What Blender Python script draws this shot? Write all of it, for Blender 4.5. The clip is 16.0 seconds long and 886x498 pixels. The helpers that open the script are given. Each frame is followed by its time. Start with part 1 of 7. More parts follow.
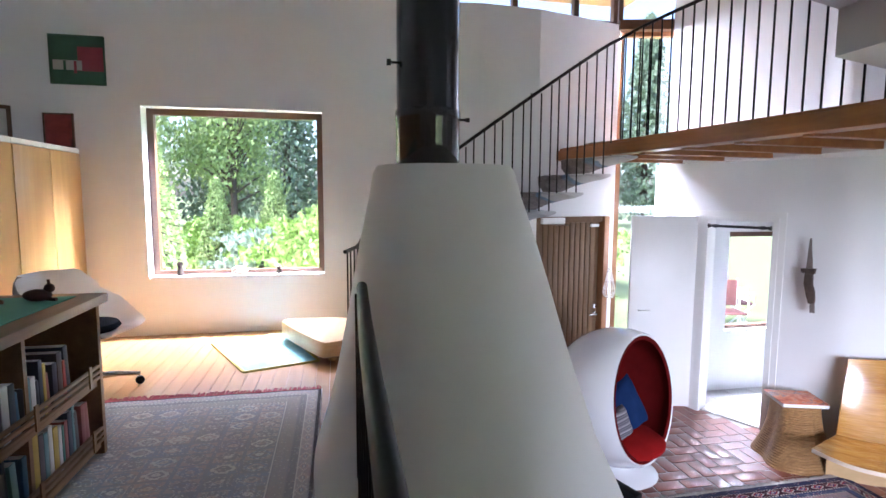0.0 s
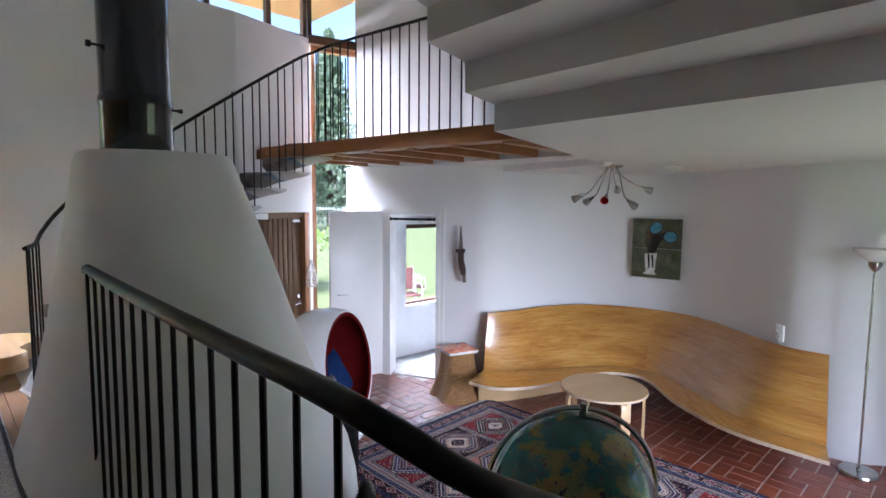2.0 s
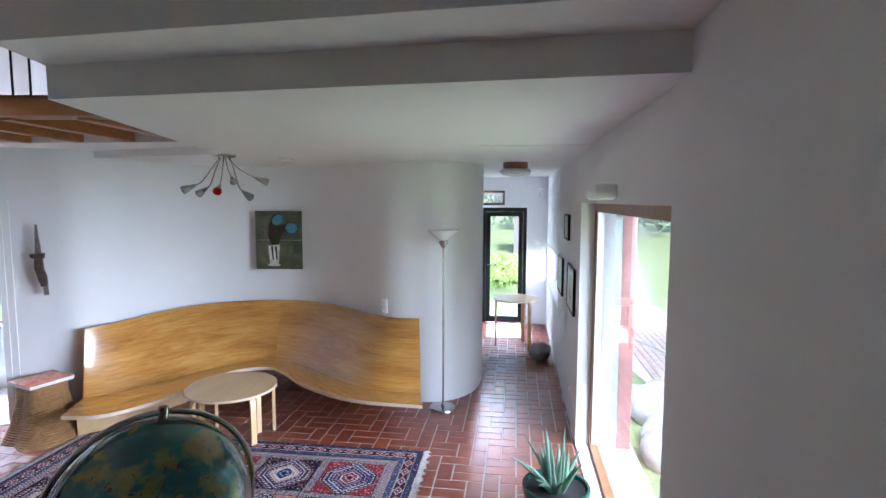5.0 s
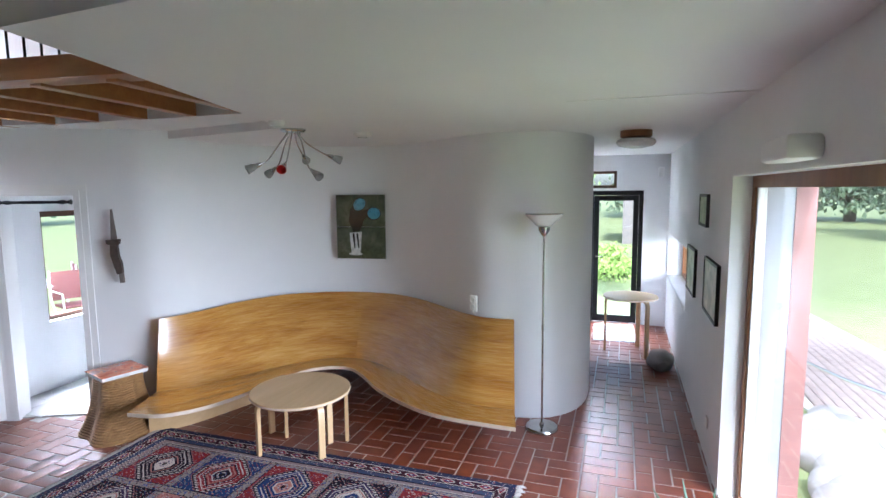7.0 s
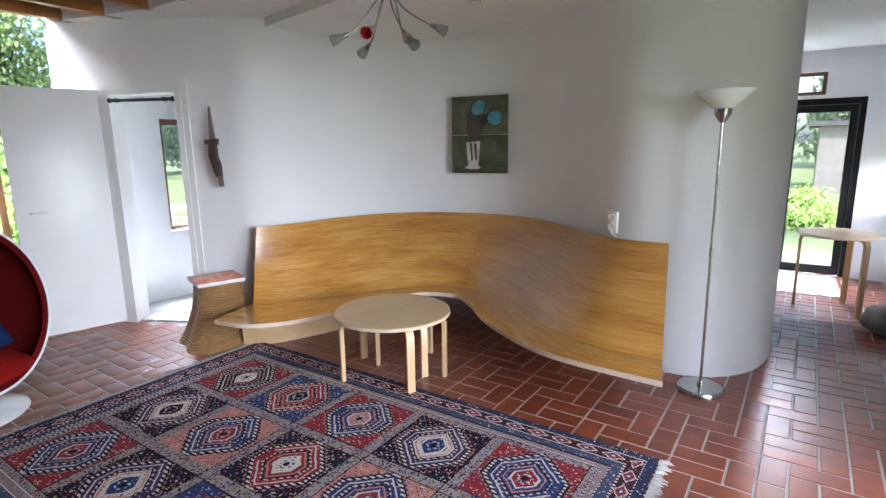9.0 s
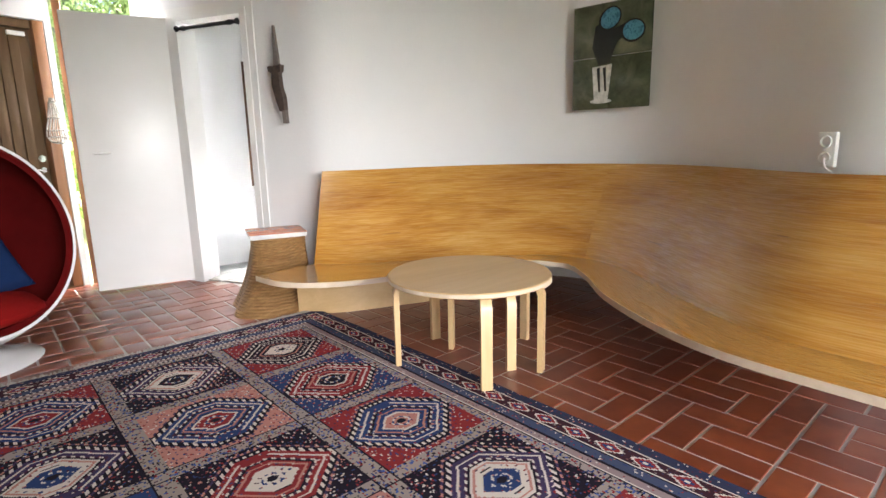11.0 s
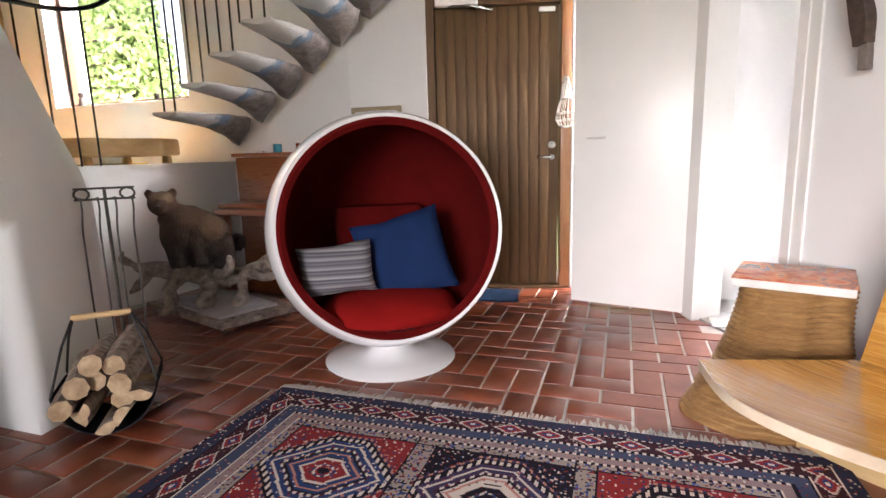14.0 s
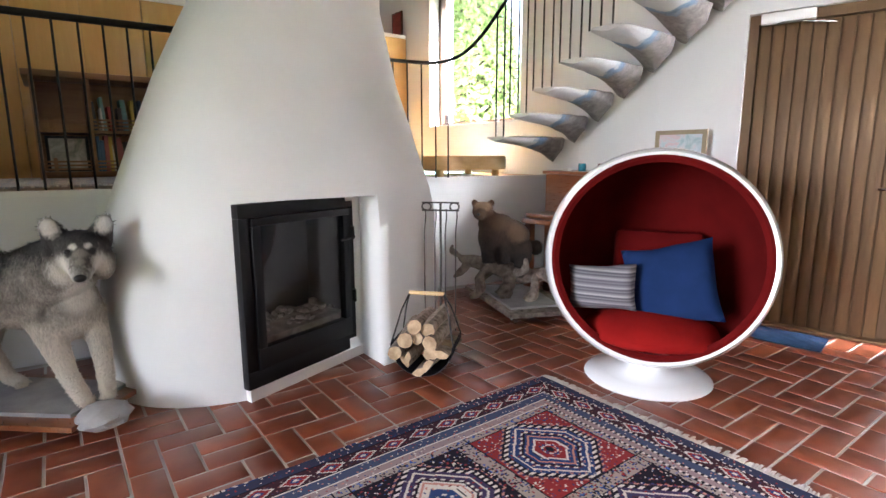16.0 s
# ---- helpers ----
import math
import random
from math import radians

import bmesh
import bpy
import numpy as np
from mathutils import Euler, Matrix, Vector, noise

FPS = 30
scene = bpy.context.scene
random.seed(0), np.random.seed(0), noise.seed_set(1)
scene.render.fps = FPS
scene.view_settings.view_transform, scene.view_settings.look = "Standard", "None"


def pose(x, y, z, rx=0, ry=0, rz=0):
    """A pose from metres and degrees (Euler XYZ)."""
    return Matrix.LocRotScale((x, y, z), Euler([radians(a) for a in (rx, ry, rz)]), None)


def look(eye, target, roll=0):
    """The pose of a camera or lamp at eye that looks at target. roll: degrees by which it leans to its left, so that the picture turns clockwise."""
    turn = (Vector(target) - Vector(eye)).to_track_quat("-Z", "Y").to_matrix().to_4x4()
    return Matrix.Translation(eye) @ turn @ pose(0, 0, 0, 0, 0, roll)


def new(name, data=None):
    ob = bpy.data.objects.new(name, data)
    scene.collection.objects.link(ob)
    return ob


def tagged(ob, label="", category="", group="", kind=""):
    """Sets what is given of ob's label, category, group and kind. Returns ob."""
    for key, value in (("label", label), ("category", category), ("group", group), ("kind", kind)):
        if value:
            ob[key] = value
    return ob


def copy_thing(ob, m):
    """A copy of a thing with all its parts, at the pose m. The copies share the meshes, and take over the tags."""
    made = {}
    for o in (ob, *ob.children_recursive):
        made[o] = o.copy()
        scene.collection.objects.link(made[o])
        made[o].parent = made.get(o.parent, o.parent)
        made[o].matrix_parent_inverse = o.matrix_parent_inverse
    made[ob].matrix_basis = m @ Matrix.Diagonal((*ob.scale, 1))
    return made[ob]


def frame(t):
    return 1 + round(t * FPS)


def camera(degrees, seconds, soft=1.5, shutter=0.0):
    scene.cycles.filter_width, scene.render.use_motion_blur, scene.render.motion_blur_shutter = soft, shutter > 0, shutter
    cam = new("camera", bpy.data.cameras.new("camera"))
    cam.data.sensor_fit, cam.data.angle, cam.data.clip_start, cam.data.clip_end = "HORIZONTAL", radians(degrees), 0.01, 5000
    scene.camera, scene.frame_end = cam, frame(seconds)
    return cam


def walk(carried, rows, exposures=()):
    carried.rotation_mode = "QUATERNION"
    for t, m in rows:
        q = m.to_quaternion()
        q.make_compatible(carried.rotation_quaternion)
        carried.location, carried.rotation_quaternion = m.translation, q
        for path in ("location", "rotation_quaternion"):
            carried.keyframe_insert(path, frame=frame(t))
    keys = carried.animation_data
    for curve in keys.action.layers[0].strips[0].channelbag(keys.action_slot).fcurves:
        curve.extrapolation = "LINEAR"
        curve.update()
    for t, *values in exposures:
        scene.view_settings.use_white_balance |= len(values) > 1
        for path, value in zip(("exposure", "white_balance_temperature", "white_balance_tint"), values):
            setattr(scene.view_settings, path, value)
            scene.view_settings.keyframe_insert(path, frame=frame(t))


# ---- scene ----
cam = camera(80.0, 16.0)
PATH = [
    (0, (0.135, -0.204, 2.261), (0.525, 1.747, 2.057), 0.3),
    (0.5, (0.061, -0.267, 2.266), (0.754, 1.598, 2.067), 0.6),
    (1, (-0.05, -0.344, 2.261), (0.862, 1.425, 2.071), 0.6),
    (1.5, (-0.141, -0.446, 2.228), (0.988, 1.195, 2.044), 0.4),
    (2, (-0.2, -0.553, 2.173), (1.188, 0.877, 1.996), 0.5),
    (2.5, (-0.278, -0.601, 2.138), (1.486, 0.325, 1.967), 0.9),
    (3, (-0.387, -0.615, 2.126), (1.547, -0.137, 1.954), 0.9),
    (3.5, (-0.431, -0.683, 2.099), (1.554, -0.505, 1.932), 0.7),
    (6, (0.354, -0.618, 2.143), (2.302, -0.208, 1.95), -0.3),
    (6.5, (0.559, -0.565, 2.077), (2.485, -0.062, 1.882), -0.4),
    (7, (0.74, -0.562, 2.041), (2.622, 0.076, 1.819), -0.5),
    (7.5, (0.948, -0.554, 1.963), (2.773, 0.207, 1.663), -0.7),
    (8, (1.169, -0.506, 1.843), (2.957, 0.314, 1.477), -0.9),
    (8.5, (1.387, -0.445, 1.704), (3.083, 0.545, 1.32), -0.9),
    (11, (2.526, 0.067, 1.058), (3.823, 1.54, 0.675), -1.3),
    (11.5, (2.724, 0.336, 1.043), (3.753, 2.008, 0.661), -1.6),
    (12, (2.918, 0.621, 1.051), (3.729, 2.408, 0.667), -1.8),
    (12.5, (3.117, 0.846, 1.048), (3.604, 2.748, 0.666), -1.9),
    (13, (3.26, 1.022, 1.024), (3.35, 2.987, 0.658), -1.8),
    (13.5, (3.387, 1.196, 1.027), (3.102, 3.142, 0.66), -1.9),
    (14, (3.45, 1.325, 0.986), (2.808, 3.185, 0.632), -1.6),
    (14.5, (3.554, 1.36, 0.955), (2.476, 3.009, 0.61), -1.6),
    (15, (3.667, 1.265, 1.007), (2.361, 2.739, 0.658), -1.1),
    (15.5, (3.784, 1.172, 1.106), (2.313, 2.482, 0.759), -0.6),
    (16, (3.871, 1.163, 1.152), (2.283, 2.329, 0.804), -0.2),
]
# stops, kelvin and tint of the clip's own exposure
EXPOSURES = [(0.0, 2.2, 5650, 24), (1.5, 1.65, 5650, 22), (2.5, 1.9, 5500, 19), (3.5, 2.1, 5400, 18), (6.0, 1.9, 5450, 16), (7.0, 1.85, 5600, 16), (8.5, 1.85, 5750, 15), (11.0, 2.1, 6800, 15), (13.3, 2.0, 7200, 22), (14.5, 2.45, 6900, 21), (16.0, 2.75, 6400, 18)]
walk(cam, [(t, look(eye, target, roll)) for t, eye, target, roll in PATH], EXPOSURES)

# ---- world and light ----
world = bpy.data.worlds.new("world")
scene.world = world
world.use_nodes = True
wn, wl = world.node_tree.nodes, world.node_tree.links
sky = wn.new("ShaderNodeTexSky")
sky.sky_type = "NISHITA"
sky.sun_disc = False
sky.sun_elevation, sky.sun_rotation = radians(50), radians(255)
sky.dust_density = 3.0
wl.new(sky.outputs["Color"], wn["Background"].inputs["Color"])
wn["Background"].inputs["Strength"].default_value = 0.15

sun_data = bpy.data.lights.new("sun", "SUN")
sun_data.energy, sun_data.angle, sun_data.color = 2.0, radians(6), (1.0, 0.97, 0.93)
sun = new("sun", sun_data)
sun.matrix_basis = look((-15.5, -4.2, 20), (0, 0, 0))


def window_light(name, at, to, w, h, watts, colour=(0.93, 0.97, 1.0)):
    d = bpy.data.lights.new(name, "AREA")
    d.shape, d.size, d.size_y, d.energy, d.color = "RECTANGLE", w, h, watts, colour
    ob = new(name, d)
    ob.matrix_basis = look(at, to)
    return ob


# added area lamps, out of view outside, stand in for the sky at the openings
# large unseen lamp added far out in the garden to brighten the hall
window_light("sky_light_garden", (2.1, -8.5, 2.6), (3.6, 2.0, 0.8), 6.4, 3.4, 540, (0.92, 0.96, 1.0))
window_light("sky_light_stairs", (3.15, -2.15, 2.95), (3.15, 2.2, 0.7), 2.6, 1.1, 50, (0.90, 0.94, 1.0))
window_light("sky_light_study", (-0.15, 5.60, 3.78), (-0.7, 4.4, 1.6), 0.9, 0.7, 540)
window_light("sky_light_door", (9.75, -0.5, 2.75), (7.8, -0.5, 0.6), 0.9, 0.7, 280)
window_light("sky_light_slot", (2.95, 5.9, 3.9), (3.5, 4.4, 0.2), 0.6, 1.0, 240)
window_light("sky_light_entry", (5.0, 5.75, 2.5), (4.7, 3.8, 0.6), 1.0, 0.7, 260)

# ---- helpers ----


def tree_of(m):
    m.use_nodes = True
    return m.node_tree, m.node_tree.nodes["Principled BSDF"]


def node(nt, kind, **values):
    n = nt.nodes.new(kind)
    for key, value in values.items():
        n.inputs[key].default_value = value
    return n


def ramp(nt, fac, stops):
    n = nt.nodes.new("ShaderNodeValToRGB")
    while len(n.color_ramp.elements) < len(stops):
        n.color_ramp.elements.new(0.5)
    for e, (p, c) in zip(n.color_ramp.elements, stops):
        e.position, e.color = p, (*c, 1)
    nt.links.new(fac, n.inputs["Fac"])
    return n.outputs["Color"]


def mix(nt, fac, a, b, kind="MIX"):
    n = nt.nodes.new("ShaderNodeMix")
    n.data_type, n.blend_type = "RGBA", kind
    for value, socket in ((fac, n.inputs[0]), (a, n.inputs[6]), (b, n.inputs[7])):
        if isinstance(value, (int, float)):
            socket.default_value = value
        elif isinstance(value, tuple):
            socket.default_value = (*value, 1)
        else:
            nt.links.new(value, socket)
    return n.outputs[2]


def calc(nt, op, a, b=0.0, c=0.0):
    n = nt.nodes.new("ShaderNodeMath")
    n.operation = op
    for value, socket in zip((a, b, c), n.inputs):
        if isinstance(value, (int, float)):
            socket.default_value = value
        else:
            nt.links.new(value, socket)
    return n.outputs[0]


def coords(nt, scale=(1, 1, 1), turn=(0, 0, 0), shift=0.0):
    tc = nt.nodes.new("ShaderNodeTexCoord")
    mp = node(nt, "ShaderNodeMapping")
    mp.inputs["Scale"].default_value = scale
    mp.inputs["Rotation"].default_value = [radians(a) for a in turn]
    nt.links.new(tc.outputs["Object"], mp.inputs["Vector"])
    if shift:
        oi = nt.nodes.new("ShaderNodeObjectInfo")
        nt.links.new(calc(nt, "MULTIPLY", oi.outputs["Random"], shift), mp.inputs["Location"])
    return mp.outputs["Vector"]


def noise_of(nt, vec, scale, detail=4.0, rough=0.55, distortion=0.0):
    n = node(nt, "ShaderNodeTexNoise", Scale=scale, Detail=detail, Roughness=rough, Distortion=distortion)
    nt.links.new(vec, n.inputs["Vector"])
    return n.outputs["Fac"]


def bump(nt, b, height, strength=0.2, distance=0.01):
    n = node(nt, "ShaderNodeBump", Strength=strength, Distance=distance)
    nt.links.new(height, n.inputs["Height"])
    nt.links.new(n.outputs["Normal"], b.inputs["Normal"])


def plain(name, a, b=None, scale=6.0, rough=0.5, metal=0.0, relief=0.1, fine=120.0, coat=0.0, random_by=0.0):
    """A surface of two close colours in large soft patches, with a fine grain in its relief."""
    m = bpy.data.materials.new(name)
    nt, p = tree_of(m)
    b = b or tuple(v * 0.82 for v in a)
    vec = coords(nt, shift=9.0 if random_by else 0.0)
    big, small = noise_of(nt, vec, scale), noise_of(nt, vec, fine, 3.0)
    col = mix(nt, calc(nt, "MULTIPLY_ADD", big, 2.2, -0.6), a, b)
    if random_by:
        oi = nt.nodes.new("ShaderNodeObjectInfo")
        col = mix(nt, calc(nt, "MULTIPLY", oi.outputs["Random"], random_by), col, tuple(v * 0.35 for v in a))
    nt.links.new(col, p.inputs["Base Color"])
    nt.links.new(calc(nt, "MULTIPLY_ADD", big, 0.12, rough - 0.06), p.inputs["Roughness"])
    p.inputs["Metallic"].default_value = metal
    p.inputs["Coat Weight"].default_value = coat
    if relief:
        bump(nt, p, small, relief, 0.003)
    return m


def timber(name, light, dark, along="x", rough=0.45, coat=0.0, ring=9.0, shift=7.0, streak=0.5):
    """Wood with its grain along one axis."""
    m = bpy.data.materials.new(name)
    nt, p = tree_of(m)
    s = {"x": (0.10, 1, 1), "y": (1, 0.10, 1), "z": (1, 1, 0.10)}[along]
    vec = coords(nt, s, shift=shift)
    wide = noise_of(nt, vec, ring, 5.0, 0.6, 1.2)
    fine = noise_of(nt, vec, ring * 14, 3.0, 0.6)
    tone = calc(nt, "ADD", calc(nt, "MULTIPLY", wide, 1.0 - streak * 0.4), calc(nt, "MULTIPLY", fine, streak * 0.4))
    nt.links.new(ramp(nt, tone, [(0.3, dark), (0.5, tuple((a + b) / 2 for a, b in zip(light, dark))), (0.68, light)]), p.inputs["Base Color"])
    nt.links.new(calc(nt, "MULTIPLY_ADD", fine, 0.2, rough - 0.1), p.inputs["Roughness"])
    p.inputs["Coat Weight"].default_value = coat
    p.inputs["Coat Roughness"].default_value = 0.15
    bump(nt, p, fine, 0.12, 0.002)
    return m


def glass(name, tint=(0.97, 1.0, 0.99), rough=0.0):
    m = bpy.data.materials.new(name)
    nt, p = tree_of(m)
    # clear panes let straight light pass and only mirror at a slant
    mixer = node(nt, "ShaderNodeMixShader")
    clear = node(nt, "ShaderNodeBsdfTransparent", Color=(*tint, 1))
    shine = node(nt, "ShaderNodeBsdfGlossy", Roughness=0.02)
    slant = node(nt, "ShaderNodeLayerWeight", Blend=0.5)
    nt.links.new(calc(nt, "MULTIPLY_ADD", calc(nt, "POWER", slant.outputs["Facing"], 5.0), 0.7, 0.03), mixer.inputs[0])
    nt.links.new(clear.outputs[0], mixer.inputs[1])
    nt.links.new(shine.outputs[0], mixer.inputs[2])
    nt.links.new(mixer.outputs[0], nt.nodes["Material Output"].inputs["Surface"])
    return m


def finish(name, bm, material, smooth=True, angle=40):
    me = bpy.data.meshes.new(name)
    bmesh.ops.recalc_face_normals(bm, faces=bm.faces)
    if smooth:
        for f in bm.faces:
            f.smooth = True
        for e in bm.edges:
            if len(e.link_faces) == 2 and e.calc_face_angle(0) > radians(angle):
                e.smooth = False
    bm.to_mesh(me)
    bm.free()
    me.materials.append(material)
    return me


def thing(name, at, label, category, group="", kind="", turn=0.0):
    ob = new(name)
    ob.matrix_basis = pose(*at, 0, 0, turn)
    ob.empty_display_size = 0.1
    return tagged(ob, label, category, group, kind)


def part(name, bm, material, parent, label="", local=False, smooth=True):
    """Links a bmesh, built in the world's metres, as one mesh under a thing or a part."""
    top = parent
    while top.parent:
        top = top.parent
    if not local:
        bmesh.ops.transform(bm, matrix=top.matrix_basis.inverted(), verts=bm.verts)
    ob = new(name, finish(name, bm, material, smooth))
    ob.parent = parent
    return tagged(ob, label)


def solid(name, bm, material, label, category="", kind="", group="", smooth=True):
    """A thing or a piece of the setting that is one mesh."""
    return tagged(new(name, finish(name, bm, material, smooth)), label, category, group, kind)


def box(bm, x0, x1, y0, y1, z0, z1, bevel=0.0, m=None):
    made = bmesh.ops.create_cube(bm, size=1.0)["verts"]
    bmesh.ops.transform(bm, verts=made, matrix=Matrix.Translation(((x0 + x1) / 2, (y0 + y1) / 2, (z0 + z1) / 2)) @ Matrix.Diagonal((x1 - x0, y1 - y0, z1 - z0, 1)))
    if bevel:
        edges = list({e for v in made for e in v.link_edges})
        res = bmesh.ops.bevel(bm, geom=edges, offset=bevel, segments=2, affect="EDGES", profile=0.5)
        made = list({v for f in res["faces"] for v in f.verts} | {v for v in made if v.is_valid})
    if m is not None:
        bmesh.ops.transform(bm, verts=made, matrix=m)
    return bm


def new_box(*a, **k):
    return box(bmesh.new(), *a, **k)


def prism(bm, pts, z0, z1):
    """An upright prism over a plan of points."""
    lo = [bm.verts.new((x, y, z0)) for x, y in pts]
    hi = [bm.verts.new((x, y, z1)) for x, y in pts]
    n = len(pts)
    bm.faces.new(lo[::-1])
    bm.faces.new(hi)
    for i in range(n):
        bm.faces.new((lo[i], lo[(i + 1) % n], hi[(i + 1) % n], hi[i]))
    return bm


def loft(bm, rings, closed=True, caps=True):
    """Joins rings of equally many points."""
    vs = [[bm.verts.new(p) for p in r] for r in rings]
    n = len(rings[0])
    for a, b in zip(vs, vs[1:]):
        for i in range(n if closed else n - 1):
            bm.faces.new((a[i], a[(i + 1) % n], b[(i + 1) % n], b[i]))
    if caps and closed:
        bm.faces.new(vs[0][::-1])
        bm.faces.new(vs[-1])
    return bm


def tube(bm, pts, r, n=8, taper=None):
    """A round bar along points; taper gives a radius for each."""
    pts = [Vector(p) for p in pts]
    rings, side = [], None
    for i, p in enumerate(pts):
        d = (pts[min(i + 1, len(pts) - 1)] - pts[max(i - 1, 0)]).normalized()
        if side is None:
            side = d.cross(Vector((0, 0, 1)) if abs(d.z) < 0.9 else Vector((1, 0, 0))).normalized()
        side = (side - d * side.dot(d)).normalized()
        up = d.cross(side)
        rad = taper[i] if taper else r
        rings.append([p + (side * math.cos(a) + up * math.sin(a)) * rad for a in (2 * math.pi * k / n for k in range(n))])
    return loft(bm, rings)


def lathe(bm, profile, at=(0, 0, 0), n=32, m=None, caps=True):
    """Turns a profile of (radius, height) about the upright axis at a place."""
    m = m or Matrix()
    rings = [[m @ Vector((at[0] + max(r, 1e-4) * math.cos(a), at[1] + max(r, 1e-4) * math.sin(a), at[2] + z)) for a in (2 * math.pi * k / n for k in range(n))] for r, z in profile]
    return loft(bm, rings, caps=caps)


def spline(pts, per=6, closed=False):
    """A smooth curve through points."""
    pts = [Vector(p) for p in pts]
    n, out = len(pts), []
    for i in range(n if closed else n - 1):
        a, b, c, d = (pts[(i + k) % n] if closed else pts[min(max(i + k, 0), n - 1)] for k in (-1, 0, 1, 2))
        for s in range(per):
            t = s / per
            out.append(0.5 * ((2 * b) + (c - a) * t + (2 * a - 5 * b + 4 * c - d) * t * t + (3 * b - a - 3 * c + d) * t**3))
    return out if closed else out + [pts[-1]]


def offset_path(pts, d):
    """A plan curve moved to its left by d."""
    out = []
    for i, p in enumerate(pts):
        t = (Vector(pts[min(i + 1, len(pts) - 1)]) - Vector(pts[max(i - 1, 0)])).normalized()
        out.append((p[0] - t.y * d, p[1] + t.x * d))
    return out


def jolt(bm, amount, scale, seed=0.0):
    for v in bm.verts:
        v.co += noise.noise_vector(v.co * scale + Vector((seed, seed, seed))) * amount
    return bm


def lump(at, size, amount=0.15, scale=1.6, seed=0.0, detail=3):
    """An uneven boulder-like ball."""
    bm = bmesh.new()
    bmesh.ops.create_icosphere(bm, subdivisions=detail, radius=1.0)
    jolt(bm, amount, scale, seed)
    bmesh.ops.transform(bm, verts=bm.verts, matrix=Matrix.Translation(at) @ Matrix.Diagonal((*size, 1)))
    return bm


def along(a, b, w, h, z, bevel=0.0):
    """A bar of width w and height h with its underside at z, between two plan points."""
    a, b = Vector(a), Vector(b)
    d = b - a
    m = Matrix.Translation((a.x, a.y, z)) @ Matrix.Rotation(math.atan2(d.y, d.x), 4, "Z")
    return new_box(0, d.length, -w / 2, w / 2, 0, h, bevel=bevel, m=m)


# ---- materials ----
PLASTER = plain("white_plaster", (0.80, 0.80, 0.80), (0.74, 0.745, 0.75), 1.3, 0.85, relief=0.25, fine=60)
CEILING_WHITE = plain("ceiling_paint", (0.78, 0.78, 0.78), (0.74, 0.74, 0.75), 1.0, 0.6, relief=0.08)
HOOD_WHITE = plain("hood_plaster", (0.80, 0.805, 0.80), (0.74, 0.75, 0.74), 2.2, 0.7, relief=0.12, fine=30)
PAINT_WHITE = plain("white_paint", (0.80, 0.80, 0.79), (0.76, 0.76, 0.74), 3.0, 0.35, relief=0.04)
SHELL_WHITE = plain("white_lacquer", (0.82, 0.82, 0.83), (0.80, 0.80, 0.81), 3.0, 0.12, relief=0.0, coat=0.6)
BLACK_STEEL = plain("black_steel", (0.006, 0.006, 0.007), (0.010, 0.010, 0.011), 8.0, 0.42, 0.0, relief=0.05, coat=0.0)
FLUE_BLACK = plain("black_flue_enamel", (0.006, 0.007, 0.009), (0.010, 0.011, 0.013), 5.0, 0.2, relief=0.02, coat=0.5)
CHROME = plain("chrome", (0.50, 0.50, 0.49), (0.42, 0.42, 0.41), 20.0, 0.18, 1.0, relief=0.0)
BLACK_STEEL.node_tree.nodes["Principled BSDF"].inputs["Specular IOR Level"].default_value = 0.22
BIRCH = timber("birch", (0.66, 0.46, 0.24), (0.54, 0.35, 0.16), "x", 0.4, 0.2, 7)
BIRCH_Z = timber("birch_upright", (0.68, 0.48, 0.26), (0.55, 0.36, 0.17), "z", 0.4, 0.2, 7)


def veneer(name):
    """Honey-coloured veneer whose grain follows the sheet's own length."""
    m = bpy.data.materials.new(name)
    nt, p = tree_of(m)
    tc = nt.nodes.new("ShaderNodeTexCoord")

    def stretched(sx, sy, scale, detail, rough, warp=0.0):
        mp = node(nt, "ShaderNodeMapping")
        mp.inputs["Scale"].default_value = (sx, sy, 1)
        mp.inputs["Rotation"].default_value = (0, 0, radians(4))
        nt.links.new(tc.outputs["UV"], mp.inputs["Vector"])
        return noise_of(nt, mp.outputs["Vector"], scale, detail, rough, warp)

    broad, streak, fine = stretched(0.45, 3.0, 2.6, 7.0, 0.58, 0.7), stretched(0.30, 12.0, 4.0, 7.0, 0.7, 0.8), stretched(1.0, 40.0, 6.0, 3.0, 0.6)
    tone = calc(nt, "ADD", calc(nt, "MULTIPLY", broad, 0.50), calc(nt, "ADD", calc(nt, "MULTIPLY", streak, 0.38), calc(nt, "MULTIPLY", fine, 0.12)))
    col = ramp(nt, tone, [(0.36, (0.33, 0.130, 0.022)), (0.45, (0.43, 0.190, 0.034)), (0.52, (0.50, 0.245, 0.050)), (0.61, (0.59, 0.33, 0.090))])
    cracks = calc(nt, "GREATER_THAN", stretched(0.9, 26.0, 2.6, 2.0, 0.4), 0.735)
    nt.links.new(mix(nt, calc(nt, "MULTIPLY", cracks, 0.6), col, (0.14, 0.05, 0.012)), p.inputs["Base Color"])
    nt.links.new(calc(nt, "MULTIPLY_ADD", fine, 0.18, 0.18), p.inputs["Roughness"])
    p.inputs["Coat Weight"].default_value = 1.0
    p.inputs["Coat Roughness"].default_value = 0.13
    bump(nt, p, fine, 0.08, 0.002)
    return m


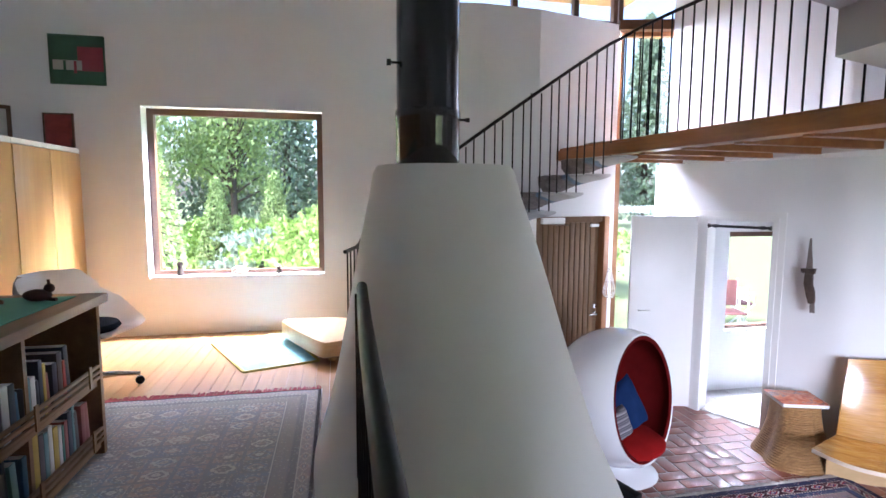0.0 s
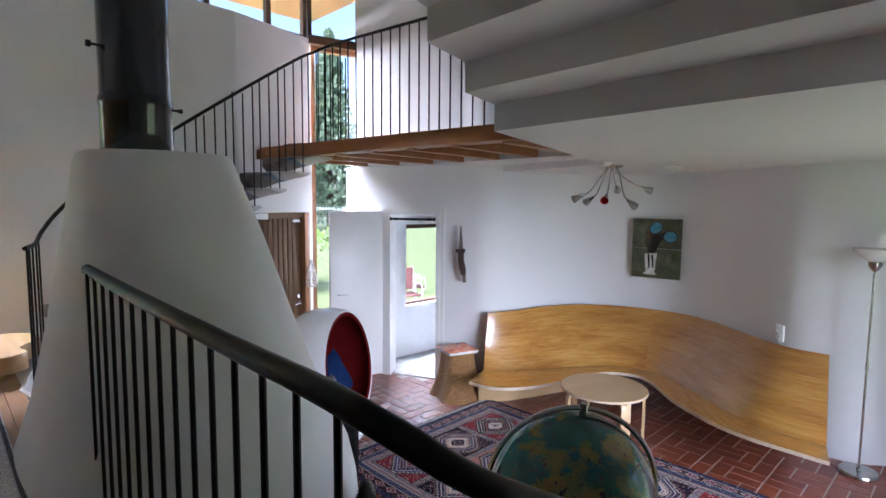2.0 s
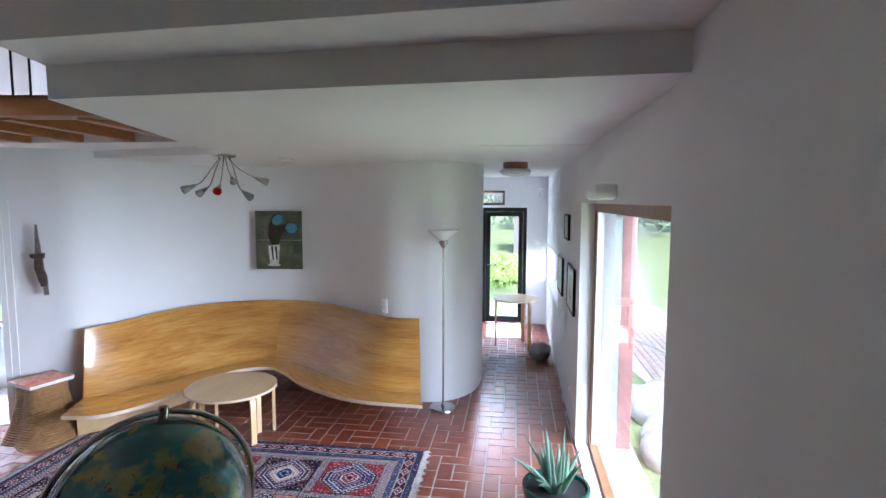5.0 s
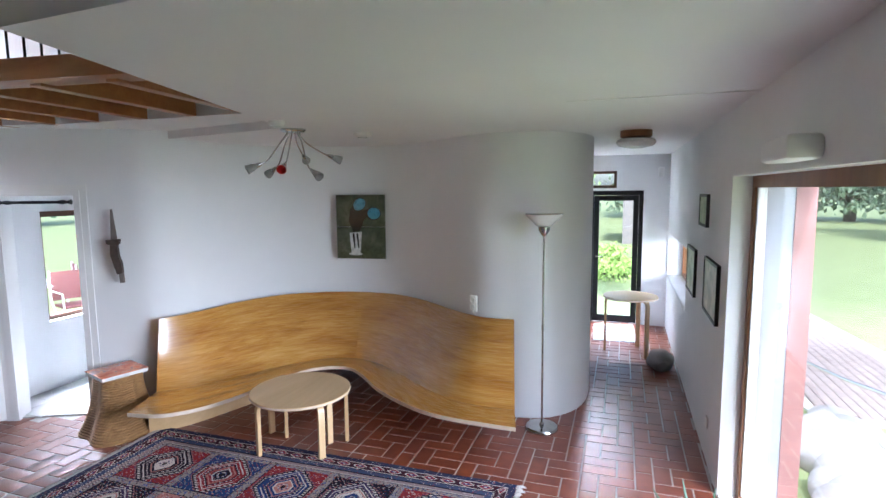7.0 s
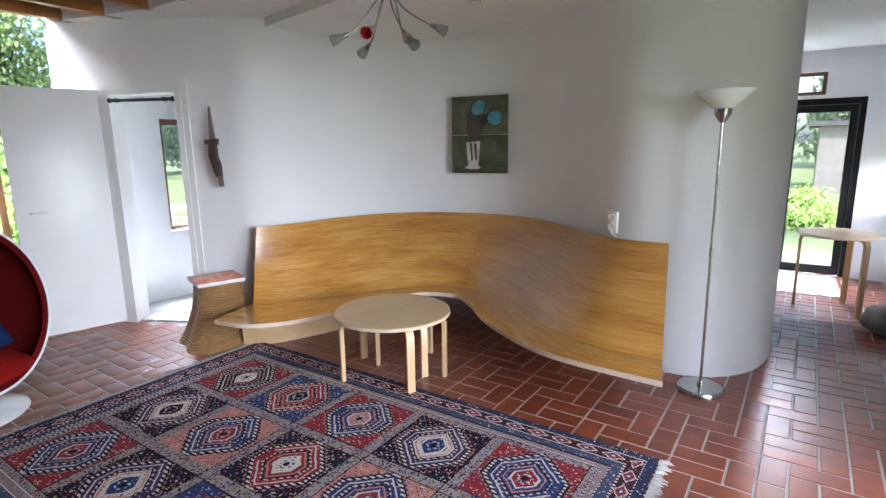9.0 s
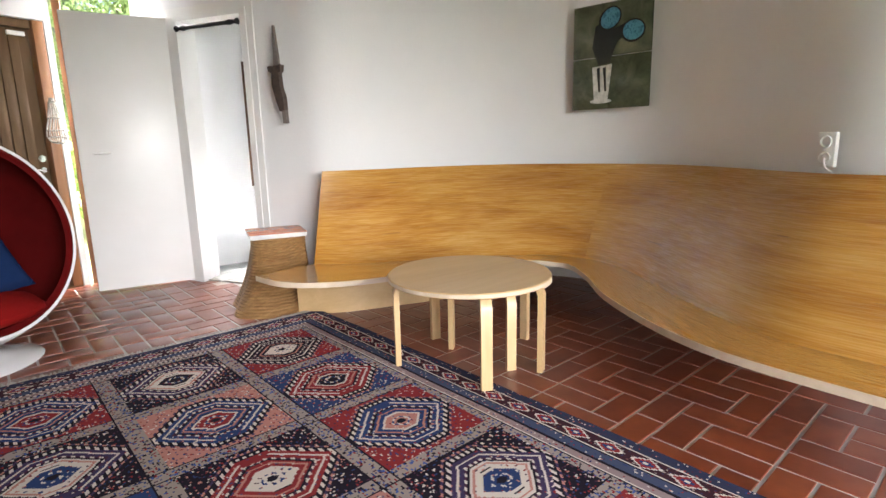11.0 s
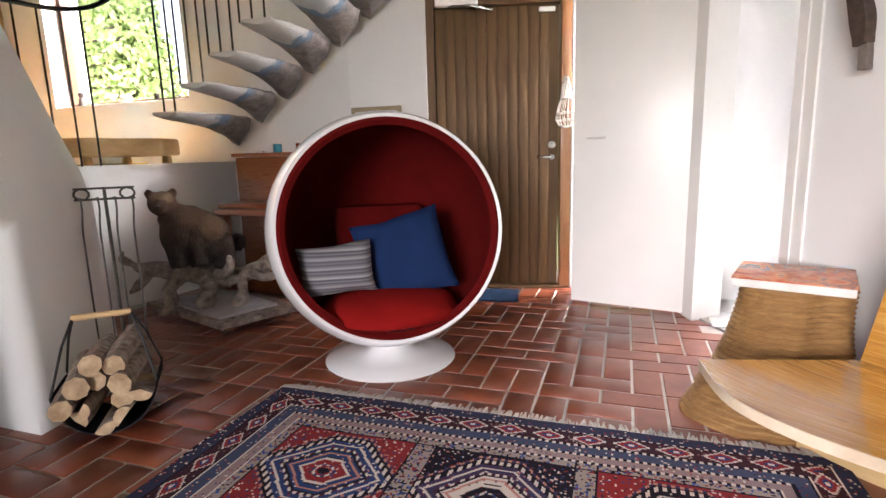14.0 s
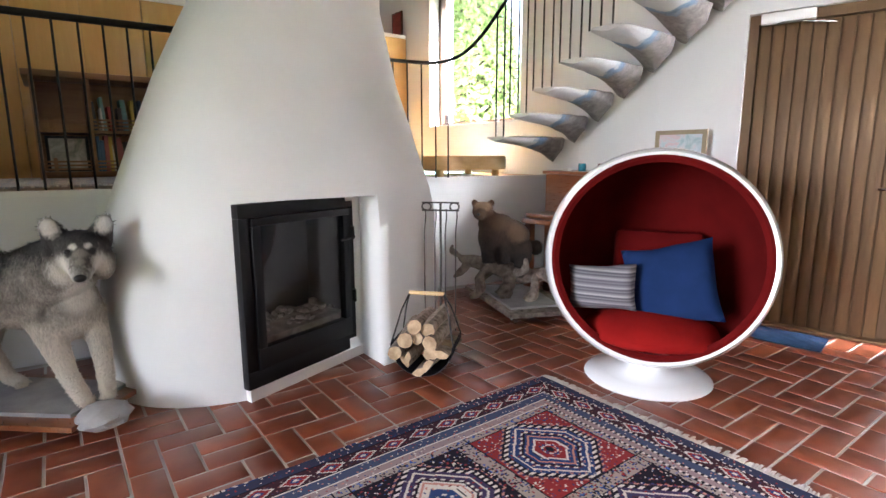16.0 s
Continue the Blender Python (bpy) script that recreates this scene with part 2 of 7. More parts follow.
BENCH_PLY = veneer("bench_veneer")
BENCH_EDGE = timber("plywood_edge", (0.74, 0.62, 0.48), (0.58, 0.45, 0.32), "x", 0.55)
CUPBOARD_WOOD = timber("cupboard_birch", (0.62, 0.36, 0.12), (0.50, 0.26, 0.07), "z", 0.4, 0.25, 5)
DOOR_WOOD = timber("door_teak", (0.155, 0.084, 0.032), (0.085, 0.042, 0.015), "z", 0.65, 0.0, 8, shift=13)
FRAME_WOOD = timber("frame_pine", (0.30, 0.13, 0.05), (0.19, 0.075, 0.028), "z", 0.45, 0.2, 8)
FRAME_DARK = timber("frame_dark", (0.12, 0.05, 0.022), (0.07, 0.028, 0.012), "x", 0.45, 0.1, 8)
BEAM_WOOD = timber("beam_pine", (0.36, 0.14, 0.038), (0.22, 0.075, 0.018), "y", 0.5, 0.1, 7)
FLOOR_WOOD = timber("floor_boards", (0.44, 0.24, 0.10), (0.30, 0.145, 0.055), "y", 0.32, 0.3, 6, shift=11)
DESK_WOOD = timber("desk_walnut", (0.30, 0.16, 0.07), (0.17, 0.08, 0.03), "y", 0.45, 0.1, 8)
PIANO_WOOD = timber("piano_mahogany", (0.24, 0.075, 0.022), (0.14, 0.038, 0.012), "x", 0.3, 0.4, 8)
STUMP_WOOD = timber("corrugated_oak", (0.40, 0.23, 0.09), (0.18, 0.085, 0.03), "x", 0.6, 0.0, 22, streak=0.8)
SLAB_WOOD = timber("pine_slab", (0.62, 0.42, 0.20), (0.42, 0.24, 0.09), "y", 0.4, 0.2, 5)
MORTAR = plain("mortar", (0.52, 0.50, 0.47), (0.40, 0.38, 0.35), 9.0, 0.85, relief=0.5, fine=200)
GRASS = plain("grass", (0.27, 0.31, 0.14), (0.18, 0.22, 0.085), 2.0, 0.9, relief=0.6, fine=40)
STONE = plain("granite", (0.36, 0.34, 0.33), (0.22, 0.21, 0.21), 7.0, 0.8, relief=0.5, fine=90)
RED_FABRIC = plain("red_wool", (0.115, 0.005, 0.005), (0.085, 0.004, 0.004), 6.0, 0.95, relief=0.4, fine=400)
BLUE_FABRIC = plain("blue_wool", (0.013, 0.032, 0.105), (0.009, 0.024, 0.08), 9.0, 0.95, relief=0.5, fine=350)
BLACK_FABRIC = plain("black_wool", (0.014, 0.015, 0.02), (0.02, 0.02, 0.026), 9.0, 0.95, relief=0.4, fine=350)
for cloth in (RED_FABRIC, BLUE_FABRIC, BLACK_FABRIC):
    cloth.node_tree.nodes["Principled BSDF"].inputs["Specular IOR Level"].default_value = 0.08
BARK = plain("birch_bark", (0.52, 0.44, 0.37), (0.11, 0.07, 0.05), 30.0, 0.85, relief=0.6, fine=70)
CUT_WOOD = plain("cut_wood", (0.56, 0.41, 0.26), (0.27, 0.17, 0.09), 26.0, 0.75, relief=0.3)
PANE = glass("window_glass")
FROSTED = plain("frosted_glass", (0.78, 0.80, 0.78), (0.70, 0.72, 0.70), 20, 0.25, relief=0.05, coat=0.3)


def brick_material():
    m = bpy.data.materials.new("clinker_brick")
    nt, p = tree_of(m)
    oi, geo = nt.nodes.new("ShaderNodeObjectInfo"), nt.nodes.new("ShaderNodeNewGeometry")
    r = calc(nt, "FRACT", calc(nt, "ADD", oi.outputs["Random"], geo.outputs["Random Per Island"]))
    vec = coords(nt, (1, 1, 1), shift=3.0)
    cloud, grain = noise_of(nt, vec, 7.0, 3.0), noise_of(nt, vec, 130.0, 3.0)
    base = ramp(nt, r, [(0.0, (0.17, 0.040, 0.018)), (0.35, (0.25, 0.058, 0.024)), (0.7, (0.30, 0.074, 0.028)), (1.0, (0.21, 0.056, 0.030))])
    col = mix(nt, calc(nt, "MULTIPLY_ADD", cloud, 1.7, -0.45), base, (0.11, 0.027, 0.016))
    nt.links.new(col, p.inputs["Base Color"])
    nt.links.new(calc(nt, "MULTIPLY_ADD", cloud, 0.25, 0.22), p.inputs["Roughness"])
    p.inputs["Coat Weight"].default_value = 0.2
    p.inputs["Coat Roughness"].default_value = 0.3
    bump(nt, p, grain, 0.15, 0.002)
    return m


BRICK = brick_material()
# ---- the setting ----
UP = 0.97      # level of the raised study floor
LOW = 2.53     # low ceiling
TOP = 4.95     # high ceiling
OUT = -0.12    # ground outside


# garden wall, along the stairs, the big window and the passage: its room face is y = -1.21
GARDEN = -1.21
bm = bmesh.new()
for x0, x1, z0, z1 in ((-3.0, 1.87, OUT, TOP), (1.87, 4.45, 2.11, TOP), (1.87, 4.45, OUT, 0.0), (4.45, 6.65, OUT, TOP), (6.65, 9.03, OUT, 0.76), (6.65, 9.03, 1.41, TOP), (9.03, 9.5, OUT, TOP)):
    box(bm, x0, x1, GARDEN - 0.42, GARDEN, z0, z1)
solid("wall_south", bm, PLASTER, "white plastered garden wall with deep window reveals", "wall", "structure")

# end of the passage, with the glazed garden door and its transom
bm = bmesh.new()
for y0, y1, z0, z1 in ((GARDEN, -0.86, OUT, TOP), (-0.86, -0.10, 2.01, 2.05), (-0.86, -0.48, 2.05, TOP), (-0.48, 0.05, 2.30, TOP), (-0.10, 0.6, OUT, 2.05), (0.05, 0.6, 2.05, TOP)):
    box(bm, 9.05, 9.35, y0, y1, z0, z1)
solid("wall_east", bm, PLASTER, "white plastered end wall of the passage", "wall", "structure")

# study wall with the square picture window, then the wall behind the stairs that bends to the plank door
bm = bmesh.new()
for x0, x1, z0, z1 in ((-3.4, -1.545, OUT, TOP), (-1.545, 0.005, OUT, 1.485), (-1.545, 0.005, 3.025, TOP), (0.005, 0.75, OUT, TOP)):
    box(bm, x0, x1, 4.95, 5.30, z0, z1)
prism(bm, [(0.75, 4.95), (1.55, 4.86), (1.55, 5.25), (0.75, 5.30)], OUT, 4.08)
DOOR_A, DOOR_B = Vector((2.13, 4.905)), Vector((3.09, 5.165))
prism(bm, [(1.55, 4.86), (2.13, 4.905), (2.05, 5.28), (1.55, 5.25)], OUT, 4.08)
prism(bm, [(2.13, 4.905), (3.14, 5.178), (3.05, 5.52), (2.05, 5.28)], 2.04, 4.08)
prism(bm, [(3.095, 5.166), (3.14, 5.178), (3.05, 5.52), (3.01, 5.51)], OUT, 2.04)
solid("wall_north", bm, PLASTER, "white plastered wall with a square picture window", "wall", "structure")

# curved wall: from the inner doorway round the bench to the passage
CURVE = [(4.16, 3.985), (4.29, 3.75), (4.43, 3.50), (4.75, 3.345), (5.2, 3.26), (5.67, 3.03), (5.96, 2.62), (6.08, 2.18), (6.05, 1.75), (5.87, 1.36), (5.52, 0.93), (5.31, 0.60), (5.27, 0.33), (5.30, 0.12), (5.40, -0.05), (5.57, -0.185), (5.80, -0.265), (6.12, -0.29), (6.6, -0.25), (7.5, -0.16), (9.06, -0.06)]
face = [tuple(p)[:2] for p in spline([(x, y, 0) for x, y in CURVE], 5)]
back = offset_path(face, 0.14)
bm = bmesh.new()
loft(bm, [[(x, y, OUT), (x, y, TOP), (u, v, TOP), (u, v, OUT)] for (x, y), (u, v) in zip(face, back)])
solid("wall_curved", bm, PLASTER, "white plastered wall in a sweeping curve", "wall", "structure")

# wall with the inner doorway, between the glazed slot and the curve
HINGE, LATCH = Vector((3.835, 4.60)), Vector((4.16, 3.985))
jd = (LATCH - HINGE).normalized()
jn = Vector((-jd.y, jd.x))
bm = bmesh.new()
p, q = HINGE - jd * 0.42, HINGE
prism(bm, [tuple(p), tuple(q), tuple(q + jn * 0.14), tuple(p + jn * 0.14 + jd * 0.1)], OUT, TOP)
prism(bm, [tuple(HINGE), tuple(LATCH), tuple(LATCH + jn * 0.14), tuple(HINGE + jn * 0.14)], 2.06, TOP)
solid("wall_doorway", bm, PLASTER, "white plastered wall over the inner doorway", "wall", "structure")

# entry room behind the inner doorway
bm = bmesh.new()
for x0, x1, z0, z1 in ((3.72, 4.50, OUT, 2.6), (4.50, 5.35, OUT, 0.70), (4.50, 5.35, 1.86, 2.6), (5.35, 7.2, OUT, 2.6)):
    box(bm, x0, x1, 5.02, 5.30, z0, z1)
box(bm, 7.2, 7.4, 1.5, 5.3, OUT, 2.6)
solid("wall_entry", bm, PLASTER, "white wall of the entry room with a small window", "wall", "structure")
solid("ceiling_entry", new_box(3.9, 7.3, 2.9, 5.3, 2.6, 2.7), CEILING_WHITE, "white ceiling of the entry room", "ceiling", "structure")

# closing walls behind the camera
solid("wall_west", new_box(-3.4, -3.0, -1.7, 4.95, OUT, TOP), PLASTER, "plain white wall behind the cupboards", "wall", "structure")

# high ceiling
solid("ceiling_high", new_box(-3.4, 9.5, -1.7, 5.0, TOP, TOP + 0.15), CEILING_WHITE, "white high ceiling", "ceiling", "structure")
solid("eaves", new_box(0.7, 4.2, 5.0, 7.0, TOP - 0.02, TOP + 0.08), FRAME_WOOD, "slatted wooden eaves beyond the clerestory", "eaves", "structure")

# low ceiling, stepping up towards the study; each step keeps its own shade
bm = bmesh.new()
def diag(x):
    return 1.19 + 0.30 * (x - 1.80)
prism(bm, [(1.71, GARDEN), (9.06, GARDEN), (9.06, 0.2), (7.0, 0.5), (6.3, 3.3), (4.6, 3.4), (4.3, diag(4.3)), (1.86, diag(1.86))], LOW, LOW + 0.36)
for k in range(1, 7):
    x0, x1 = 1.71 - 0.315 * k, 1.71 - 0.315 * (k - 1)
    z = LOW + 0.132 * k
    prism(bm, [(x0, GARDEN), (x1 + 0.001, GARDEN), (x1 + 0.15, diag(x1 + 0.15)), (x0 + 0.15, diag(x0 + 0.15))], z, z + 0.36)
solid("ceiling_low", bm, CEILING_WHITE, "white low ceiling stepping up over the stairs", "ceiling", "structure", smooth=False)
solid("ceiling_seam", new_box(3.845, 3.86, GARDEN, -0.25, LOW - 0.004, LOW + 0.01), PAINT_WHITE, "thin cover strip on the ceiling", "trim", "structure")

# white soffit under the gallery along the curved wall
bm = prism(bmesh.new(), [(4.3, diag(4.3)), (4.62, 3.45), (4.36, 3.78), (3.86, 4.62), (3.70, 4.95), (3.62, 4.9), (3.75, 4.4), (3.92, 3.7), (3.95, 2.6), (3.95, diag(3.95))], 2.60, 2.80)
solid("ceiling_soffit", bm, CEILING_WHITE, "white soffit under the gallery", "ceiling", "structure", smooth=False)

# ground and floors
bm = bmesh.new()
for x0, x1, y0, y1 in ((-400, 400, -400, -1.66), (-400, 400, 5.55, 400), (-400, -3.4, -1.66, 5.55), (9.4, 400, -1.66, 5.55)):
    box(bm, x0, x1, y0, y1, OUT - 0.3, OUT)
solid("ground", bm, GRASS, "sunlit lawn round the house", "lawn", "structure", smooth=False)
solid("floor", new_box(-3.4, 9.5, -1.7, 5.6, -0.25, -0.004), MORTAR, "mortar bed of the brick floor", "floor", "structure", smooth=False)
solid("floor_entry", prism(bmesh.new(), [(3.86, 4.62), (4.17, 3.99), (4.62, 3.5), (7.2, 3.2), (7.2, 5.02), (3.86, 5.02)], 0.0, 0.012), MORTAR, "grout bed of the tiled entry floor", "floor", "structure", smooth=False)

# raised study floor: its edge runs under the railing, round the hood and to the stair wall
EDGE = [(0.24, -0.16), (0.24, 0.9), (0.30, 1.35), (0.55, 1.7), (0.55, 2.9), (0.20, 3.25), (0.14, 3.6), (0.24, 4.1), (0.40, 4.95)]
bm = prism(bmesh.new(), [(-3.0, -1.21), (0.24, -1.21)] + EDGE + [(-3.0, 4.95)], 0.0, UP - 0.02)
solid("platform", bm, PLASTER, "white plastered base of the raised study floor", "platform", "structure", smooth=False)
# ---- stairs down from the study, along the garden wall ----
for k in range(5):
    z = UP * (5 - k) / 6
    solid("stair_step", new_box(0.24 + 0.30 * k, 0.24 + 0.30 * (k + 1) + 0.02, GARDEN, -0.16, 0.0, z, bevel=0.006), FLOOR_WOOD, "brown wooden step of the short flight", "step", "structure", "steps of the short flight")

# ---- windows and doors ----


def fixed_window(name, a, b, z0, z1, depth, label, wood=None, width=0.06, mullions=(), sill=None, bead=False):
    """A wooden frame with one pane in a wall's opening, between plan points, set back by depth along the wall's outer side."""
    wood = wood or FRAME_WOOD
    a, b = Vector(a), Vector(b)
    d = b - a
    L = d.length
    ob = new(name)
    ob.matrix_basis = Matrix.Translation((a.x, a.y, 0)) @ Matrix.Rotation(math.atan2(d.y, d.x), 4, "Z")
    tagged(ob, label, "window", "", "structure")
    y0, y1 = depth, depth + 0.07
    bm = bmesh.new()
    box(bm, 0, width, y0, y1, z0, z1)
    box(bm, L - width, L, y0, y1, z0, z1)
    box(bm, width, L - width, y0, y1, z1 - width, z1)
    box(bm, width, L - width, y0, y1, z0, z0 + width)
    part("window_frame", bm, wood, ob, local=True)
    for s in mullions:
        part("mullion", new_box(s - 0.03, s + 0.03, y0 + 0.004, y1 - 0.004, z0 + width, z1 - width), wood, ob, local=True)
    pane = part("pane", new_box(width, L - width, y0 + 0.03, y0 + 0.036, z0 + width, z1 - width), PANE, ob, local=True)
    pane.visible_shadow = False
    if bead:
        for x0, x1 in ((width, width + 0.022), (L - width - 0.022, L - width)):
            part("bead", new_box(x0, x1, y0 + 0.012, y1 - 0.006, z0 + width, z1 - width, bevel=0.003), PAINT_WHITE, ob, "pale glazing bead", local=True)
    if sill:
        part("window_sill", new_box(0, L, sill, y0, z0 - 0.001, z0 + 0.02, bevel=0.004), PAINT_WHITE, ob, "white painted sill", local=True)
    return ob


fixed_window("window_1", (-1.545, 4.95), (0.005, 4.95), 1.485, 3.025, 0.14, "square picture window in a brown wooden frame", FRAME_DARK, 0.055, sill=0.005)
fixed_window("window_2", (4.45, GARDEN), (1.87, GARDEN), 0.0, 2.11, 0.11, "tall garden window in a pine frame", FRAME_WOOD, 0.07, sill=0.005, bead=True)
fixed_window("window_3", (9.03, GARDEN), (6.65, GARDEN), 0.76, 1.41, 0.2, "long low passage window in a pine frame", FRAME_WOOD, 0.06, sill=0.005)
fixed_window("window_4", (3.16, 5.20), (3.80, 5.04), OUT, 4.02, 0.02, "tall narrow window beside the plank door", FRAME_WOOD, 0.05)
fixed_window("window_5", (0.75, 5.05), (3.14, 5.25), 4.08, TOP, 0.0, "clerestory strip under the roof", FRAME_DARK, 0.05, mullions=(1.2, 1.9))
fixed_window("window_6", (4.50, 5.02), (5.35, 5.02), 0.70, 1.86, 0.08, "small entry window in a brown frame", FRAME_DARK, 0.06, sill=0.005)
fixed_window("window_7", (9.05, 0.05), (9.05, -0.48), 2.05, 2.30, 0.05, "transom pane over the garden door", FRAME_DARK, 0.04)
fixed_window("window_8", (3.14, 5.22), (3.80, 5.06), 4.10, TOP, 0.02, "upper pane of the narrow window", FRAME_DARK, 0.05)
solid("transom_beam", along((3.12, 5.19), (3.82, 5.02), 0.12, 0.10, 4.02), FRAME_DARK, "dark wooden transom across the tall window", "trim", "structure")


def plank_door():
    d = (DOOR_B - DOOR_A).normalized()
    m = Matrix.Translation((DOOR_A.x, DOOR_A.y, 0)) @ Matrix.Rotation(math.atan2(d.y, d.x), 4, "Z")
    ob = new("door_1")
    ob.matrix_basis = m
    tagged(ob, "closed brown plank door with a steel lever handle", "door", "", "structure")
    L = (DOOR_B - DOOR_A).length
    bm = bmesh.new()
    box(bm, 0.0, 0.055, 0.03, 0.15, 0, 2.035)
    box(bm, 0.055, L - 0.075, 0.03, 0.15, 1.975, 2.035)
    part("door_frame", bm, DOOR_WOOD, ob, local=True)
    part("door_post", new_box(L - 0.072, L, 0.0, 0.15, 0, 2.035, bevel=0.004), FRAME_WOOD, ob, "orange pine post", local=True)
    part("door_leaf", new_box(0.058, L - 0.078, 0.085, 0.13, 0.012, 1.972), DOOR_WOOD, ob, local=True)
    n, w = 11, (L - 0.14 - 0.06) / 11
    for i in range(n):
        part("plank", new_box(0.062 + w * i, 0.062 + w * (i + 1) - 0.009, 0.066, 0.086, 0.015, 1.97, bevel=0.004), DOOR_WOOD, ob, local=True)
    part("threshold", new_box(0, L, 0.0, 0.16, 0.0, 0.018, bevel=0.004), DOOR_WOOD, ob, local=True)
    bm = lathe(bmesh.new(), [(0.0, 0), (0.024, 0), (0.026, 0.006), (0.02, 0.016), (0.0, 0.016)], m=Matrix.Translation((L - 0.125, 0.066, 0.945)) @ Matrix.Rotation(radians(90), 4, "X"), n=20)
    tube(bm, [(L - 0.125, 0.06, 0.945), (L - 0.125, 0.015, 0.945), (L - 0.135, 0.01, 0.945), (L - 0.235, 0.012, 0.945)], 0.009)
    part("door_handle", bm, CHROME, ob, "steel lever handle", local=True)
    bm = lathe(bmesh.new(), [(0.0, 0), (0.026, 0), (0.026, 0.012), (0.0, 0.014)], m=Matrix.Translation((L - 0.125, 0.066, 1.03)) @ Matrix.Rotation(radians(90), 4, "X"), n=20)
    part("lock", bm, CHROME, ob, "round steel lock", local=True)
    part("closer", new_box(0.07, 0.36, -0.02, 0.03, 1.965, 2.03, bevel=0.008), PAINT_WHITE, ob, "grey door closer", local=True)
    bm = tube(bmesh.new(), [(0.16, -0.005, 1.965), (0.30, -0.05, 1.955), (0.46, 0.055, 1.945)], 0.008)
    part("closer_arm", bm, CHROME, ob, local=True)
    part("door_contact", new_box(L - 0.22, L - 0.11, 0.04, 0.066, 1.92, 1.95, bevel=0.004), PAINT_WHITE, ob, local=True)


plank_door()


def inner_door():
    ob = new("door_2")
    tagged(ob, "white flush door standing open into the hall", "door", "", "structure")
    bm = bmesh.new()
    a, b = HINGE, LATCH
    for p in (a, b):
        s = 1 if p is a else -1
        q = p + jd * 0.05 * s
        prism(bm, [tuple(p - jn * 0.02), tuple(q - jn * 0.02), tuple(q + jn * 0.16), tuple(p + jn * 0.16)][::s], 0, 2.06)
    prism(bm, [tuple(a - jn * 0.02), tuple(b - jn * 0.02), tuple(b + jn * 0.16), tuple(a + jn * 0.16)], 2.02, 2.06)
    part("door_frame", bm, PAINT_WHITE, ob, smooth=False)
    bm = bmesh.new()
    for p in (a, b):
        s = -1 if p is a else 1
        q = p + jd * 0.055 * s
        prism(bm, [tuple(p - jn * 0.012), tuple(q - jn * 0.012), tuple(q), tuple(p)][::s], 0, 2.115)
    prism(bm, [tuple(a - jn * 0.012), tuple(b - jn * 0.012), tuple(b), tuple(a)], 2.06, 2.115)
    part("architrave", bm, PAINT_WHITE, ob, smooth=False)
    h, e = Vector((3.845, 4.655)), Vector((3.145, 4.81))
    leaf = part("door_leaf", along(h, e, 0.042, 2.04, 0.015, bevel=0.003), PAINT_WHITE, ob)
    d = (e - h).normalized()
    n = Vector((d.y, -d.x))
    for z in (0.22, 1.02, 1.82):
        c = h + d * 0.006
        part("hinge", tube(bmesh.new(), [(c.x + 0.012, c.y - 0.03, z), (c.x + 0.012, c.y - 0.03, z + 0.09)], 0.008), CHROME, leaf)
    c = h + d * 0.62
    side = n
    if side.y > 0:
        side = -side
    bm = tube(bmesh.new(), [(c.x + side.x * 0.02, c.y + side.y * 0.02, 1.06), (c.x + side.x * 0.06, c.y + side.y * 0.06, 1.06), (c.x + side.x * 0.06 - d.x * 0.11, c.y + side.y * 0.06 - d.y * 0.11, 1.06)], 0.008)
    part("door_handle", bm, PAINT_WHITE, leaf, "small white lever")
    r0, r1 = HINGE + jd * 0.06 - jn * 0.03, LATCH - jd * 0.06 - jn * 0.03
    rod = thing("curtain_rod", (r0.x, r0.y, 1.97), "dark turned wooden rod across the doorway", "rod")
    pts = [(*(r0.lerp(r1, t)), 1.965) for t in (0, 0.05, 0.12, 0.2, 0.5, 0.8, 0.88, 0.95, 1.0)]
    part("pole", tube(bmesh.new(), pts, 0.014, 10, [0.024, 0.012, 0.02, 0.013, 0.015, 0.013, 0.02, 0.012, 0.024]), BLACK_STEEL, rod)


inner_door()


def garden_door():
    ob = new("door_3")
    tagged(ob, "black framed glazed garden door at the passage end", "door", "", "structure")
    y0, y1, x = -0.86, -0.10, 9.07
    bm = bmesh.new()
    box(bm, x, x + 0.09, y0, y0 + 0.06, 0, 2.01)
    box(bm, x, x + 0.09, y1 - 0.06, y1, 0, 2.01)
    box(bm, x, x + 0.09, y0 + 0.06, y1 - 0.06, 1.94, 2.01)
    part("door_frame", bm, BLACK_STEEL, ob)
    bm = bmesh.new()
    y0, y1 = y0 + 0.063, y1 - 0.063
    box(bm, x + 0.02, x + 0.07, y0, y0 + 0.075, 0.01, 1.937)
    box(bm, x + 0.02, x + 0.07, y1 - 0.075, y1, 0.01, 1.937)
    box(bm, x + 0.02, x + 0.07, y0 + 0.075, y1 - 0.075, 1.86, 1.937)
    box(bm, x + 0.02, x + 0.07, y0 + 0.075, y1 - 0.075, 0.01, 0.11)
    leaf = part("door_leaf", bm, BLACK_STEEL, ob)
    pane = part("pane", new_box(x + 0.04, x + 0.046, y0 + 0.075, y1 - 0.075, 0.11, 1.86), PANE, leaf)
    pane.visible_shadow = False
    part("door_handle", tube(bmesh.new(), [(x + 0.02, y1 - 0.04, 1.02), (x - 0.04, y1 - 0.04, 1.02), (x - 0.04, y1 - 0.15, 1.02)], 0.009), CHROME, leaf, "steel lever handle")


garden_door()

